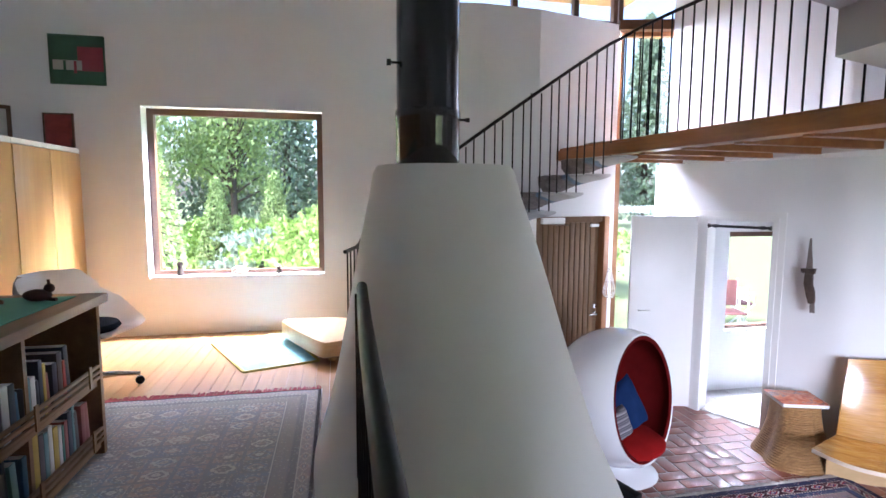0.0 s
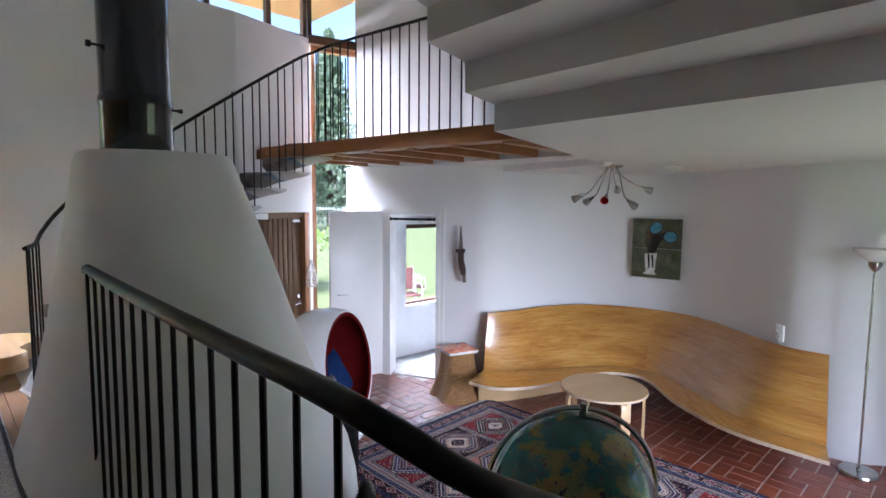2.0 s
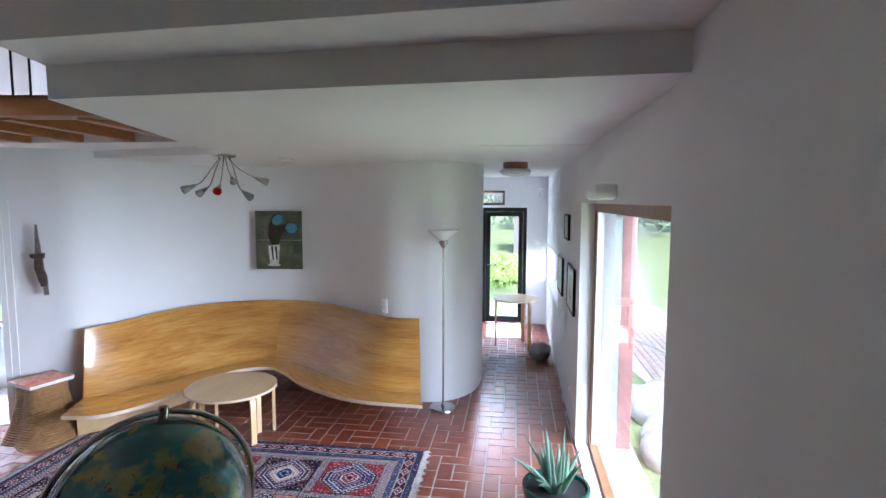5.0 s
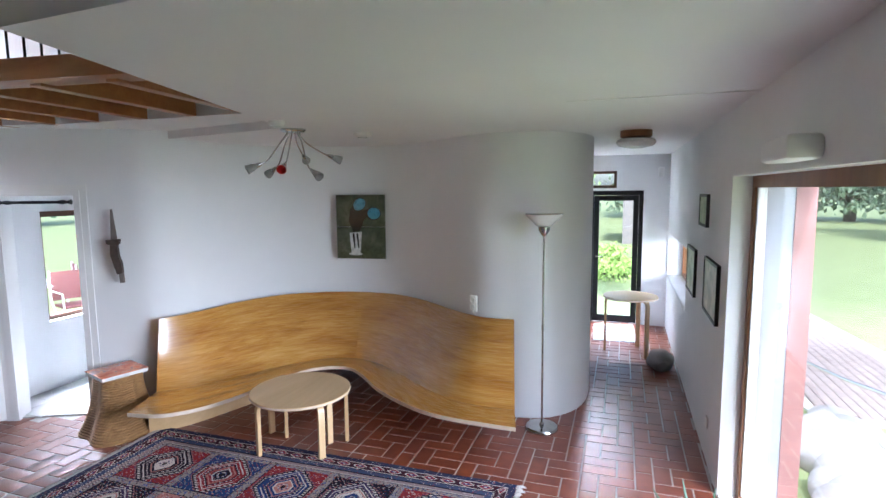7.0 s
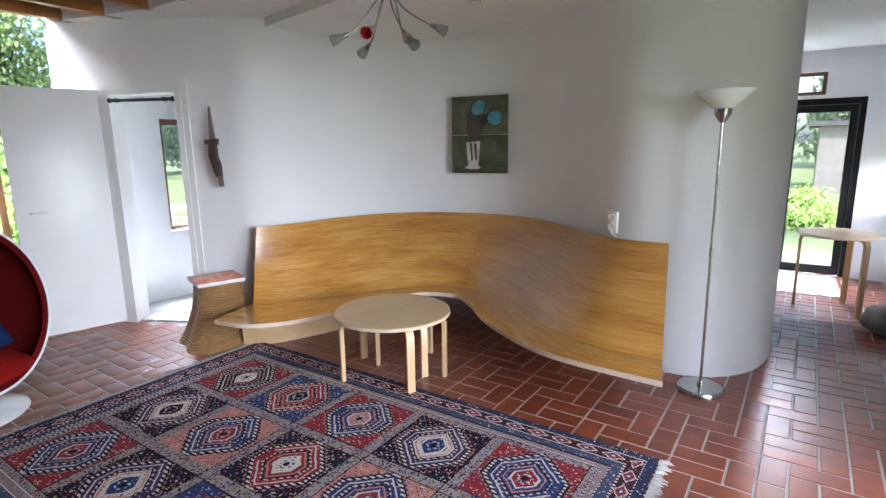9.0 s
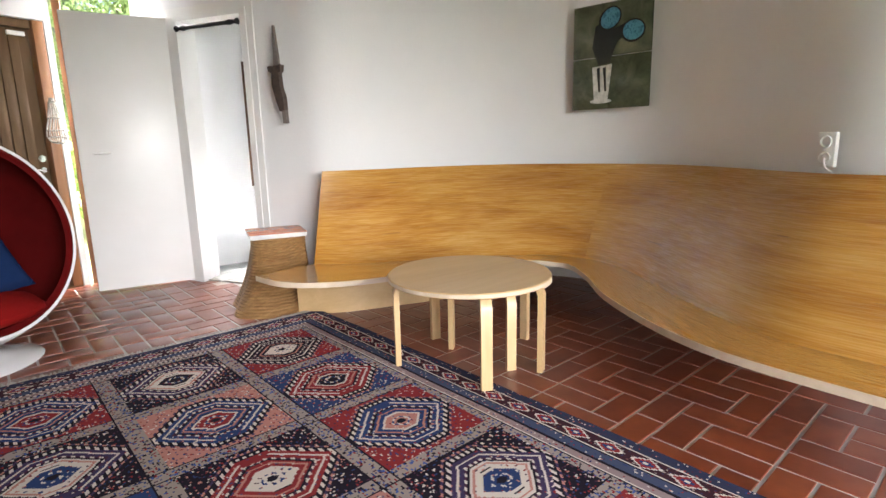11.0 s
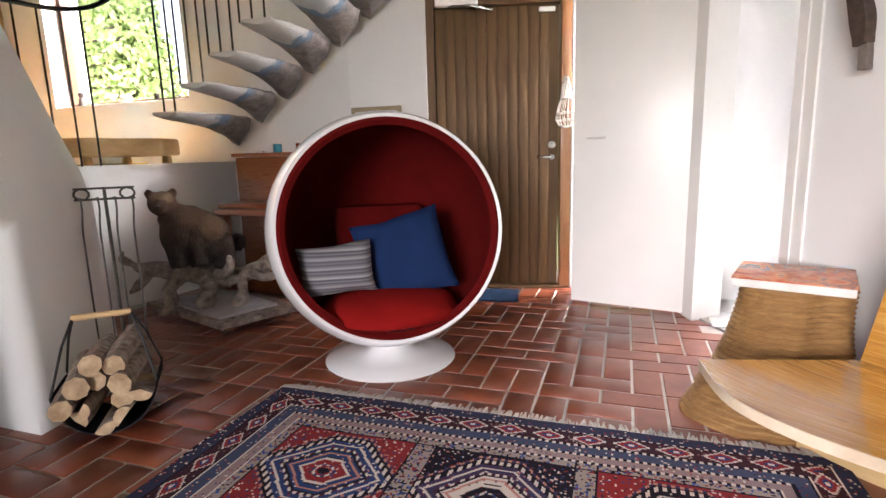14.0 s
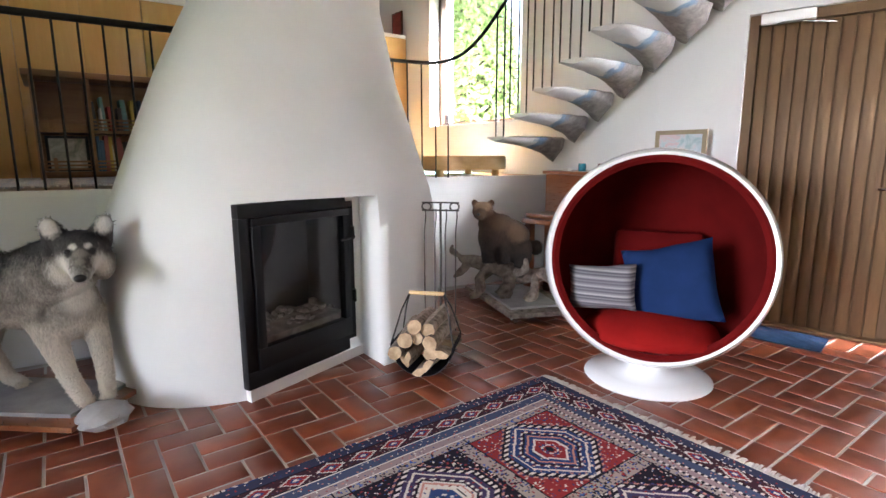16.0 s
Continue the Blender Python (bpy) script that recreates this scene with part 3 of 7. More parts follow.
# ---- gallery: beam, joists, deck and railing ----
GA, GB = Vector((2.42, 5.12)), Vector((2.86, diag(2.86)))
gd = (GB - GA).normalized()
gallery = thing("gallery", (2.9, 3.5, 2.60), "pine gallery floor on brown beams with a thin railing", "gallery", kind="structure")
part("edge_beam", along(GA, GB, 0.17, 0.10, 2.615, bevel=0.004), BEAM_WOOD, gallery)
for k in range(8):
    p = GA + gd * (0.42 + 0.47 * k)
    part("joist", along(p, (max(3.93, p.x + 0.5), p.y + 0.1), 0.075, 0.11, 2.60, bevel=0.003), BEAM_WOOD, gallery)
bm = prism(bmesh.new(), [tuple(GA + Vector((-0.04, 0))), tuple(GB + Vector((-0.04, 0))), (4.4, 1.98), (4.9, 3.3), (4.4, 3.75), (3.75, 4.98), (3.1, 5.12)], 2.717, 2.74)
part("deck", bm, BEAM_WOOD, gallery, "pine boarding", smooth=False)

stair_rail_pts = [(0.18, 3.30, 1.885), (0.22, 3.5, 1.88), (0.28, 3.73, 1.885), (0.34, 3.93, 1.95), (0.46, 4.05, 2.09), (0.70, 4.10, 2.32), (1.14, 4.10, 2.655), (1.79, 4.10, 3.115), (2.36, 4.10, 3.50), (2.52, 4.05, 3.59), (2.585, 3.88, 3.63)]
gpts = [(*(GA + gd * s), 3.63) for s in (1.6, 2.2, 2.9, 3.55)]
gallery_rail = thing("gallery_railing", (2.9, 3.3, 2.84), "black steel gallery railing with thin upright bars", "railing", kind="structure")
part("handrail", tube(bmesh.new(), [(2.585, 3.88, 3.63)] + gpts, 0.014), BLACK_STEEL, gallery_rail)
bar = finish("bar", tube(bmesh.new(), [(0, 0, 0), (0, 0, 1)], 0.0065, 6), BLACK_STEEL)
def upright(name, parent, x, y, z0, z1):
    """A thin upright bar; all of them share one mesh."""
    ob = new(name, bar)
    ob.parent = parent
    ob.matrix_basis = parent.matrix_basis.inverted() @ Matrix.Translation((x, y, z0)) @ Matrix.Diagonal((1, 1, z1 - z0, 1))
    return ob
for k in range(23):
    p = GA + gd * (1.10 + 0.108 * k)
    upright("bar", gallery_rail, p.x, p.y, 2.735, 3.63)

# ---- cantilevered stair ----
stair_rail = thing("stair_railing", (0.5, 4.1, 1.3), "black steel stair railing with thin upright bars", "railing", kind="structure")
rail_curve = spline(stair_rail_pts, 6)
part("handrail", tube(bmesh.new(), rail_curve, 0.014), BLACK_STEEL, stair_rail)


def rail_height(x):
    pts = [p for p in rail_curve if p.y > 3.9]
    return min(pts, key=lambda p: abs(p.x - x)).z


def step_material():
    m = bpy.data.materials.new("painted_driftwood")
    nt, p = tree_of(m)
    vec = coords(nt, (1, 1, 1), shift=5.0)
    sep = nt.nodes.new("ShaderNodeSeparateXYZ")
    tc = nt.nodes.new("ShaderNodeTexCoord")
    nt.links.new(tc.outputs["Object"], sep.inputs[0])
    edge = calc(nt, "ADD", sep.outputs["Y"], calc(nt, "MULTIPLY_ADD", noise_of(nt, vec, 9.0), 0.22, -0.11))
    grey = mix(nt, calc(nt, "MULTIPLY_ADD", noise_of(nt, vec, 14.0, 6.0, 0.7), 2.4, -0.7), (0.30, 0.27, 0.25), (0.10, 0.085, 0.08))
    pale = mix(nt, noise_of(nt, vec, 6.0), (0.55, 0.55, 0.54), (0.42, 0.42, 0.42))
    blue = mix(nt, noise_of(nt, vec, 20.0), (0.22, 0.33, 0.45), (0.04, 0.07, 0.11))
    a = ramp(nt, calc(nt, "MULTIPLY_ADD", edge, 1.0, 0.5), [(0.44, (0, 0, 0)), (0.47, (1, 1, 1))])
    b = ramp(nt, calc(nt, "MULTIPLY_ADD", edge, 1.0, 0.5), [(0.52, (0, 0, 0)), (0.56, (1, 1, 1))])
    nt.links.new(mix(nt, b, mix(nt, a, pale, blue), grey), p.inputs["Base Color"])
    p.inputs["Roughness"].default_value = 0.6
    bump(nt, p, noise_of(nt, vec, 45.0, 5.0), 0.4, 0.01)
    return m


STEP = step_material()
def step_mesh():
    """A carved blade: flat on top, deep at the wall, thin at its open end. Origin: middle of its top."""
    bm = bmesh.new()
    rings = []
    for t, w, deep, skew in ((0.0, 0.10, 0.035, 0.0), (0.06, 0.13, 0.05, 0.0), (0.3, 0.15, 0.07, 0.01), (0.6, 0.165, 0.10, 0.02), (0.85, 0.175, 0.155, 0.02), (0.97, 0.16, 0.19, 0.0), (1.06, 0.13, 0.21, -0.03)):
        y = -0.36 + 0.72 * t
        rings.append([(-w + skew, y, -0.008), (-w * 0.9 + skew, y, 0.0), (w * 0.9 + skew, y, 0.0), (w + skew, y, -0.012), (w * 0.85 + skew, y, -deep * 0.55), (0.02 + skew, y, -deep), (-w * 0.3 + skew, y, -deep * 0.86), (-w * 0.95 + skew, y, -deep * 0.4)])
    loft(bm, rings)
    bmesh.ops.subdivide_edges(bm, edges=bm.edges[:], cuts=1, use_grid_fill=True, smooth=0.2)
    jolt(bm, 0.008, 9.0)
    return finish("stair_tread", bm, STEP)


tread = step_mesh()
for k in range(10):
    ob = new("stair_tread", tread)
    x, z = 0.60 + 0.247 * k, 1.305 + 0.164 * k
    ob.matrix_basis = pose(x, 4.43, z, 0, 0, 4 + 1.2 * k)
    tagged(ob, "carved driftwood stair tread painted white and blue, set in the wall", "stair tread", "treads of the upper stair", "structure")
    for s in (-0.09, 0.0, 0.09):
        if k == 0 and s < 0:
            continue
        upright("bar", stair_rail, x + s, 4.10, z - 0.01, rail_height(x + s))
for k in range(5):
    p = rail_curve[3 + 3 * k]
    upright("bar", stair_rail, p.x, p.y, UP, p.z)

# ---- study railing ----
railing = thing("study_railing", (0.2, 0.8, UP), "black steel railing with upright bars round the study floor", "railing", kind="structure")
rpts = spline([(0.225, 1.87, 1.90), (0.205, 1.2, 1.90), (0.195, 0.5, 1.898), (0.195, 0.12, 1.898), (0.217, -0.04, 1.873), (0.306, -0.11, 1.80), (0.50, -0.13, 1.683), (0.895, -0.134, 1.435)], 6)
part("handrail", tube(bmesh.new(), rpts, 0.021, 12), BLACK_STEEL, railing)
part("handrail_end", tube(bmesh.new(), [(0.895, -0.134, 1.435), (0.92, -0.134, 1.415), (0.925, -0.134, 1.375), (0.925, -0.134, 0.32)], 0.016, 10), BLACK_STEEL, railing)
for k in range(15):
    upright("bar", railing, 0.198, 1.72 - 0.118 * k, UP, 1.90)
for k in range(6):
    x = 0.30 + 0.105 * k
    upright("bar", railing, x, -0.12, UP - 0.165 * (1 + int(max(0, x - 0.24) / 0.3)), min(rpts, key=lambda p: abs(p.x - x) + (p.y > 0.1)).z)
# ---- hearth with its white hood ----


def settled(ob):
    """The mesh of an object after its modifiers, taken over for good."""
    me = bpy.data.meshes.new_from_object(ob.evaluated_get(bpy.context.evaluated_depsgraph_get()))
    ob.modifiers.clear()
    ob.data = me
    return ob


def hood():
    ob = thing("fireplace", (0.72, 2.26, 0), "white plastered fireplace with a tapering hood", "fireplace")
    levels = [(0.0, 0.715, 2.25, 0.73, 0.97), (0.4, 0.715, 2.255, 0.72, 0.96), (0.8, 0.705, 2.275, 0.722, 0.92), (0.96, 0.70, 2.285, 0.70, 0.885), (1.2, 0.685, 2.305, 0.605, 0.81), (1.6, 0.67, 2.33, 0.505, 0.67), (2.0, 0.66, 2.39, 0.42, 0.53), (2.25, 0.67, 2.49, 0.375, 0.43), (2.37, 0.677, 2.55, 0.36, 0.39), (2.405, 0.678, 2.56, 0.345, 0.37)]
    zs = [z for z, *_ in levels]
    rings = []
    n = 96
    for z in [0.05 * k for k in range(48)] + [2.37, 2.395, 2.405]:
        cx, cy, rx, ry = (float(np.interp(z, zs, [l[k] for l in levels])) for k in (1, 2, 3, 4))
        ring, e = [], 2.0 / 2.7
        for k in range(n):
            c, s = math.cos(2 * math.pi * k / n), math.sin(2 * math.pi * k / n)
            ring.append((cx + rx * math.copysign(abs(c) ** e, c), cy + ry * math.copysign(abs(s) ** e, s), z))
        rings.append(ring)
    bm = loft(bmesh.new(), rings)
    jolt(bm, 0.006, 2.5)
    body = part("hood", bm, HOOD_WHITE, ob)
    # the niche for the stove cuts into the body at a slant
    cutter_bm = prism(bmesh.new(), [(1.425, 1.812), (1.19, 2.545), (1.9, 2.548), (1.9, 1.6)], -0.05, 0.945)
    deep_bm = prism(bmesh.new(), [(1.46, 1.87), (1.26, 2.51), (0.73, 2.36), (0.93, 1.72)], 0.12, 0.91)
    for shape in (cutter_bm, deep_bm):
        cutter = part("cutter", shape, HOOD_WHITE, ob)
        niche = body.modifiers.new("niche", "BOOLEAN")
        niche.object, niche.operation = cutter, "DIFFERENCE"
        settled(body)
        bpy.data.objects.remove(cutter)
    # stove front along the slant: black frame, glass, ash bed behind
    a, b = Vector((1.450, 1.808)), Vector((1.188, 2.54))
    d = (b - a).normalized()
    m = Matrix.Translation((a.x, a.y, 0)) @ Matrix.Rotation(math.atan2(d.y, d.x), 4, "Z")
    L = (b - a).length
    bm = bmesh.new()
    for x0, x1, z0, z1 in ((0, L, 0.06, 0.145), (0, L, 0.875, 0.94), (0, 0.06, 0.145, 0.875), (L - 0.085, L, 0.145, 0.875)):
        box(bm, x0, x1, 0.0, 0.045, z0, z1, bevel=0.004, m=m)
    part("stove_frame", bm, BLACK_STEEL, ob, "black steel stove frame")
    bm = bmesh.new()
    for x0, x1, z0, z1 in ((0.062, L - 0.087, 0.147, 0.25), (0.062, L - 0.087, 0.835, 0.873), (0.062, 0.11, 0.25, 0.835), (L - 0.135, L - 0.087, 0.25, 0.835)):
        box(bm, x0, x1, -0.012, 0.035, z0, z1, bevel=0.004, m=m)
    sd = part("stove_door", bm, BLACK_STEEL, ob, "black steel stove door")
    part("pane", new_box(0.112, L - 0.137, 0.012, 0.018, 0.252, 0.833, m=m), SMOKED, sd, "sooty stove glass")
    for z in (0.34, 0.70):
        part("hinge", tube(bmesh.new(), [m @ Vector((L - 0.075, -0.02, z)), m @ Vector((L - 0.075, -0.02, z + 0.07))], 0.012), BLACK_STEEL, sd)
    part("catch", tube(bmesh.new(), [m @ Vector((L - 0.16, -0.015, 0.70)), m @ Vector((L - 0.06, -0.02, 0.71))], 0.008), BLACK_STEEL, sd)
    part("plinth", prism(bmesh.new(), [(1.445, 1.815), (1.192, 2.543), (1.15, 2.53), (1.40, 1.80)], 0.0, 0.058), HOOD_WHITE, ob, "white plinth under the stove")
    bm = bmesh.new()
    for x0, x1, y0, y1, z0, z1 in ((0.03, L - 0.03, 0.36, 0.40, 0.13, 0.9), (0.03, 0.07, 0.05, 0.36, 0.13, 0.9), (L - 0.07, L - 0.03, 0.05, 0.36, 0.13, 0.9), (0.03, L - 0.03, 0.05, 0.36, 0.12, 0.15)):
        box(bm, x0, x1, y0, y1, z0, z1, m=m)
    part("firebox", bm, SOOT, ob, "sooty brick firebox")
    bm = bmesh.new()
    random.seed(4)
    for k in range(60):
        s = random.uniform(0.012, 0.035)
        tmp = lump(m @ Vector((random.uniform(0.12, L - 0.12), random.uniform(0.10, 0.30), 0.27 + random.uniform(0, 0.05))), (s, s, s * 0.7), 0.3, 2.0, k, 1)
        me = bpy.data.meshes.new("tmp")
        tmp.to_mesh(me)
        tmp.free()
        bm.from_mesh(me)
        bpy.data.meshes.remove(me)
    part("ash_bed", new_box(0.075, L - 0.075, 0.055, 0.355, 0.155, 0.275, bevel=0.01, m=m), ASH, ob, "bed of grey ash")
    part("ashes", bm, ASH, ob, "grey ashes and embers")
    return ob


SMOKED = glass("smoked_glass", (0.85, 0.83, 0.81))
SOOT = plain("soot", (0.030, 0.027, 0.025), (0.012, 0.011, 0.010), 6.0, 0.9, relief=0.4)
ASH = plain("ash", (0.42, 0.40, 0.38), (0.18, 0.17, 0.16), 20.0, 0.95, relief=0.5)
hood()

flue = thing("flue_pipe", (0.66, 2.62, 2.40), "black enamelled flue pipe with a damper collar", "flue")
FX, FY = 0.615, 2.63
part("lower_pipe", lathe(bmesh.new(), [(0.163, 0.0), (0.17, 0.012), (0.17, 0.24), (0.174, 0.25), (0.174, 0.29), (0.17, 0.30)], (FX, FY, 2.405), 40), FLUE_BLACK, flue)
part("upper_pipe", lathe(bmesh.new(), [(0.166, 0.30), (0.166, 2.3)], (FX, FY, 2.405), 40), FLUE_BLACK, flue)
part("collar", lathe(bmesh.new(), [(0.10, 0.0), (0.10, -0.0), (0.178, 0.0), (0.181, 0.008), (0.178, 0.014), (0.10, 0.014)], (FX, FY, 2.402), 40), BLACK_STEEL, flue, "thin steel collar")
for z, s in ((2.94, -1), (2.66, 1)):
    bm = tube(bmesh.new(), [(FX + s * 0.163, FY - 0.03, z), (FX + s * 0.20, FY - 0.03, z)], 0.007)
    tube(bm, [(FX + s * 0.20, FY - 0.03, z), (FX + s * 0.22, FY - 0.03, z)], 0.017 if s < 0 else 0.012, 12)
    part("damper_knob", bm, BLACK_STEEL, flue)

IRON = plain("wrought_iron", (0.055, 0.052, 0.050), (0.03, 0.028, 0.027), 20.0, 0.55, 0.3, relief=0.3)
# fire irons on a stand
irons = thing("fire_irons", (1.40, 2.96, 0), "wrought iron fire tools hanging from a stand", "fire irons")
c = Vector((1.40, 2.96))
part("post", tube(bmesh.new(), [(c.x, c.y, 0.0), (c.x, c.y, 0.88)], 0.0065), IRON, irons)
bm = bmesh.new()
w = Vector((0.08, 0.075))
tube(bm, [(c.x - w.x, c.y - w.y, 0.84), (c.x + w.x, c.y + w.y, 0.84)], 0.005)
for s in (-1, 1):
    tube(bm, [(c.x + s * (w.x * (1 - 0.25 * (1 - math.cos(a)))), c.y + s * (w.y * (1 - 0.25 * (1 - math.cos(a)))), 0.862 + 0.022 * math.sin(a)) for a in (math.pi * k / 5 - 1.57 for k in range(10))], 0.005, 6)
tube(bm, [(c.x - w.x, c.y - w.y, 0.885), (c.x + w.x, c.y + w.y, 0.885)], 0.0045)
part("crossbar", bm, IRON, irons)
for k in range(4):
    t = -0.85 + 0.56 * k
    p = c + w * t + Vector((0.012, -0.012))
    low = 0.12 if k % 2 else 0.22
    bm = tube(bmesh.new(), [(p.x, p.y, 0.845), (p.x + 0.012, p.y, 0.85), (p.x + 0.014, p.y, 0.80), (p.x + 0.004, p.y, 0.74), (p.x, p.y, 0.70), (p.x, p.y, low)], 0.0042, 6)
    if k == 1:
        box(bm, p.x - 0.03, p.x + 0.03, p.y - 0.012, p.y + 0.012, low - 0.09, low, bevel=0.003)
    part("tool", bm, IRON, irons)
bm = bmesh.new()
for a in range(3):
    an = 2.1 * a + 0.4
    tube(bm, [(c.x, c.y, 0.05), (c.x + 0.08 * math.cos(an), c.y + 0.08 * math.sin(an), 0.03), (c.x + 0.11 * math.cos(an), c.y + 0.11 * math.sin(an), 0.008)], 0.005, 6)
part("foot", bm, IRON, irons)

# log basket
basket = thing("log_basket", (1.58, 2.76, 0), "black leather log carrier with split birch logs", "log carrier")
LC = Vector((1.60, 2.72))
m = Matrix.Translation((LC.x, LC.y, 0)) @ Matrix.Rotation(radians(-48), 4, "Z") @ Matrix.Scale(1.02, 4)
bm = bmesh.new()
loft(bm, [[m @ Vector((x, 0.165 * math.cos(a), 0.175 - 0.17 * math.sin(a))) for a in (math.pi * (0.0 + k / 14) for k in range(15))] + [m @ Vector((x, 0.160 * math.cos(a), 0.175 - 0.165 * math.sin(a))) for a in (math.pi * (1.0 - k / 14) for k in range(15))] for x in (-0.13, 0.0, 0.13)])
part("sling", bm, BLACK_FABRIC, basket, "black sling")
for s in (-1, 1):
    bm = bmesh.new()
    for e in (-1, 1):
        tube(bm, [m @ Vector((0.11 * e, 0.163 * s, 0.175)), m @ Vector((0.05 * e, 0.125 * s, 0.33)), m @ Vector((0.004 * e, 0.092 * s, 0.415))], 0.005, 6)
    part("strap", bm, BLACK_STEEL, basket)
part("grip", tube(bmesh.new(), [m @ Vector((0, -0.095, 0.417)), m @ Vector((0, 0.095, 0.417))], 0.012, 12), BIRCH, basket, "turned wooden grip")


def log_mesh(name, r, length, wedge, seed):
    bm = bmesh.new()
    ring = [(r * math.cos(a), r * math.sin(a)) for a in (wedge * k / 8 for k in range(9))] + ([(0, 0)] if wedge < 6 else [])
    loft(bm, [[(x, y, z) for y, z in ring] for x in (-length / 2, -length / 6, length / 6, length / 2)])
    jolt(bm, 0.009, 12.0, seed)
    me = finish(name, bm, BARK)
    me.materials.append(CUT_WOOD)
    for p in me.polygons:
        if abs(p.normal.x) > 0.8 or (wedge < 6 and len(p.vertices) == 4 and p.center.length < r * 0.75):
            p.material_index = 1
    return me


random.seed(9)
spots = [(-0.085, 0.075, 2.9), (0.0, 0.055, 2.6), (0.085, 0.075, 3.0), (-0.125, 0.145, 6.28), (-0.045, 0.13, 2.8), (0.045, 0.135, 6.28), (0.125, 0.15, 2.7), (-0.085, 0.21, 6.28), (0.0, 0.205, 6.28), (0.085, 0.215, 6.28), (-0.02, 0.275, 6.28), (0.06, 0.28, 6.28)]
for k, (y, z, wedge) in enumerate(spots):
    log = new("log", log_mesh("log", random.uniform(0.034, 0.041), random.uniform(0.36, 0.42), wedge, k * 3.1))
    log.matrix_basis = m @ pose(random.uniform(-0.02, 0.03), y, z, random.uniform(0, 360), random.uniform(-6, 1), random.uniform(-7, 7))
    tagged(log, "split birch log with bark in the carrier", "log", "logs in the carrier")
# ---- hall: bench, table, chair, lamps ----
PAIRS = [((4.34, 3.37), (3.69, 3.05)), ((4.68, 3.26), (3.76, 2.76)), ((5.15, 3.18), (4.05, 2.53)), ((5.62, 2.96), (4.55, 2.39)), ((5.90, 2.57), (5.0, 2.26)), ((6.01, 2.17), (5.17, 1.96)), ((5.99, 1.77), (5.02, 1.70)), ((5.80, 1.38), (4.74, 1.40)), ((5.45, 0.94), (4.49, 1.0)), ((5.25, 0.60), (4.38, 0.66)), ((5.24, 0.31), (4.35, 0.12))]


def curved_bench():
    ob = thing("curved_bench", (4.9, 1.9, 0), "curved honey-coloured plywood bench along the wall", "bench")
    top = spline([(*a, 0.905) for a, _ in PAIRS], 8)
    front = spline([(*b, 0.335) for _, b in PAIRS], 8)
    knee = []
    for i, (t, f) in enumerate(zip(top, front)):
        s = i / (len(top) - 1)
        # the back stands steeper at its free end by the doorway
        knee.append(Vector((*f.lerp(t, 0.46 + 0.32 * max(0.0, 1 - s / 0.36) ** 1.3).xy, 0.285)))

    def sheet(name, a, b, thick, material, lo=0, hi=None, label=""):
        bm, rings = bmesh.new(), []
        hi = len(a) if hi is None else hi
        for i in range(lo, hi):
            p, q = a[i], b[i]
            t = (a[min(i + 1, len(a) - 1)] - a[max(i - 1, 0)]).normalized()
            n = t.cross(q - p).normalized()
            if n.z < 0:
                n = -n
            mid = [p.lerp(q, s) for s in (0, 0.25, 0.5, 0.75, 1)]
            rings.append(mid + [v - n * thick for v in mid[::-1]])
        loft(bm, rings)
        uv = bm.loops.layers.uv.new("UVMap")
        run, place = 0.0, {}
        for i, r in enumerate(rings):
            run += (r[0] - rings[i - 1][0]).length if i else 0.0
            for v in r:
                place[tuple(round(c, 5) for c in v)] = (run, v.z if name == "backrest" else (v - r[0]).length + 2.0)
        for face in bm.faces:
            for loop in face.loops:
                loop[uv].uv = place[tuple(round(c, 5) for c in loop.vert.co)]
        return part(name, bm, material, ob, label)

    half = len(top) // 2
    sheet("backrest", top, knee, 0.012, BENCH_PLY, 0, half + 1, "plywood back with fine cracks")
    sheet("backrest", top, knee, 0.012, BENCH_PLY, half)
    sheet("seat", [k + Vector((0, 0, 0.004)) for k in knee], front, 0.022, BENCH_PLY)
    bm, rings = bmesh.new(), []
    for i, f in enumerate(front):
        d = (f - knee[i]).normalized()
        s = Vector((0, 0, -1))
        rings.append([f + d * 0.001, f + d * 0.005, f + d * 0.005 + s * 0.03, f + d * 0.001 + s * 0.03])
    loft(bm, rings)
    part("edge_band", bm, BENCH_EDGE, ob, "pale worn plywood edge")
    for lo, hi in ((0, 26),):
        bm, rings = bmesh.new(), []
        for i in range(lo, hi):
            p, q = front[i].lerp(top[i], 0.50), front[i].lerp(top[i], 0.53)
            rings.append([(p.x, p.y, 0.0), (p.x, p.y, 0.27), (q.x, q.y, 0.27), (q.x, q.y, 0.0)])
        loft(bm, rings)
        part("skirt", bm, BIRCH, ob)
    return ob


curved_bench()


def bent_leg(x, y, z, turn, w=0.05, thick=0.026, reach=0.11):
    """An L-shaped bent birch leg that turns in under a top at height z; local to the table's middle."""
    bm, rings = bmesh.new(), []
    path = [(0, 0), (0, z * 0.5), (0, z - 0.05), (-0.012, z - 0.02), (-0.04, z - 0.004), (-reach, z - 0.002)]
    for i, (r, h) in enumerate(path):
        a, b = path[max(i - 1, 0)], path[min(i + 1, len(path) - 1)]
        t = Vector((b[0] - a[0], b[1] - a[1])).normalized()
        n = Vector((t.y, -t.x)) * thick / 2
        rings.append([(r + n.x, -w / 2, h + n.y), (r + n.x, w / 2, h + n.y), (r - n.x, w / 2, h - n.y), (r - n.x, -w / 2, h - n.y)])
    loft(bm, rings)
    bmesh.ops.transform(bm, verts=bm.verts, matrix=Matrix.Translation((x, y, 0)) @ Matrix.Rotation(turn, 4, "Z"))
    return bm


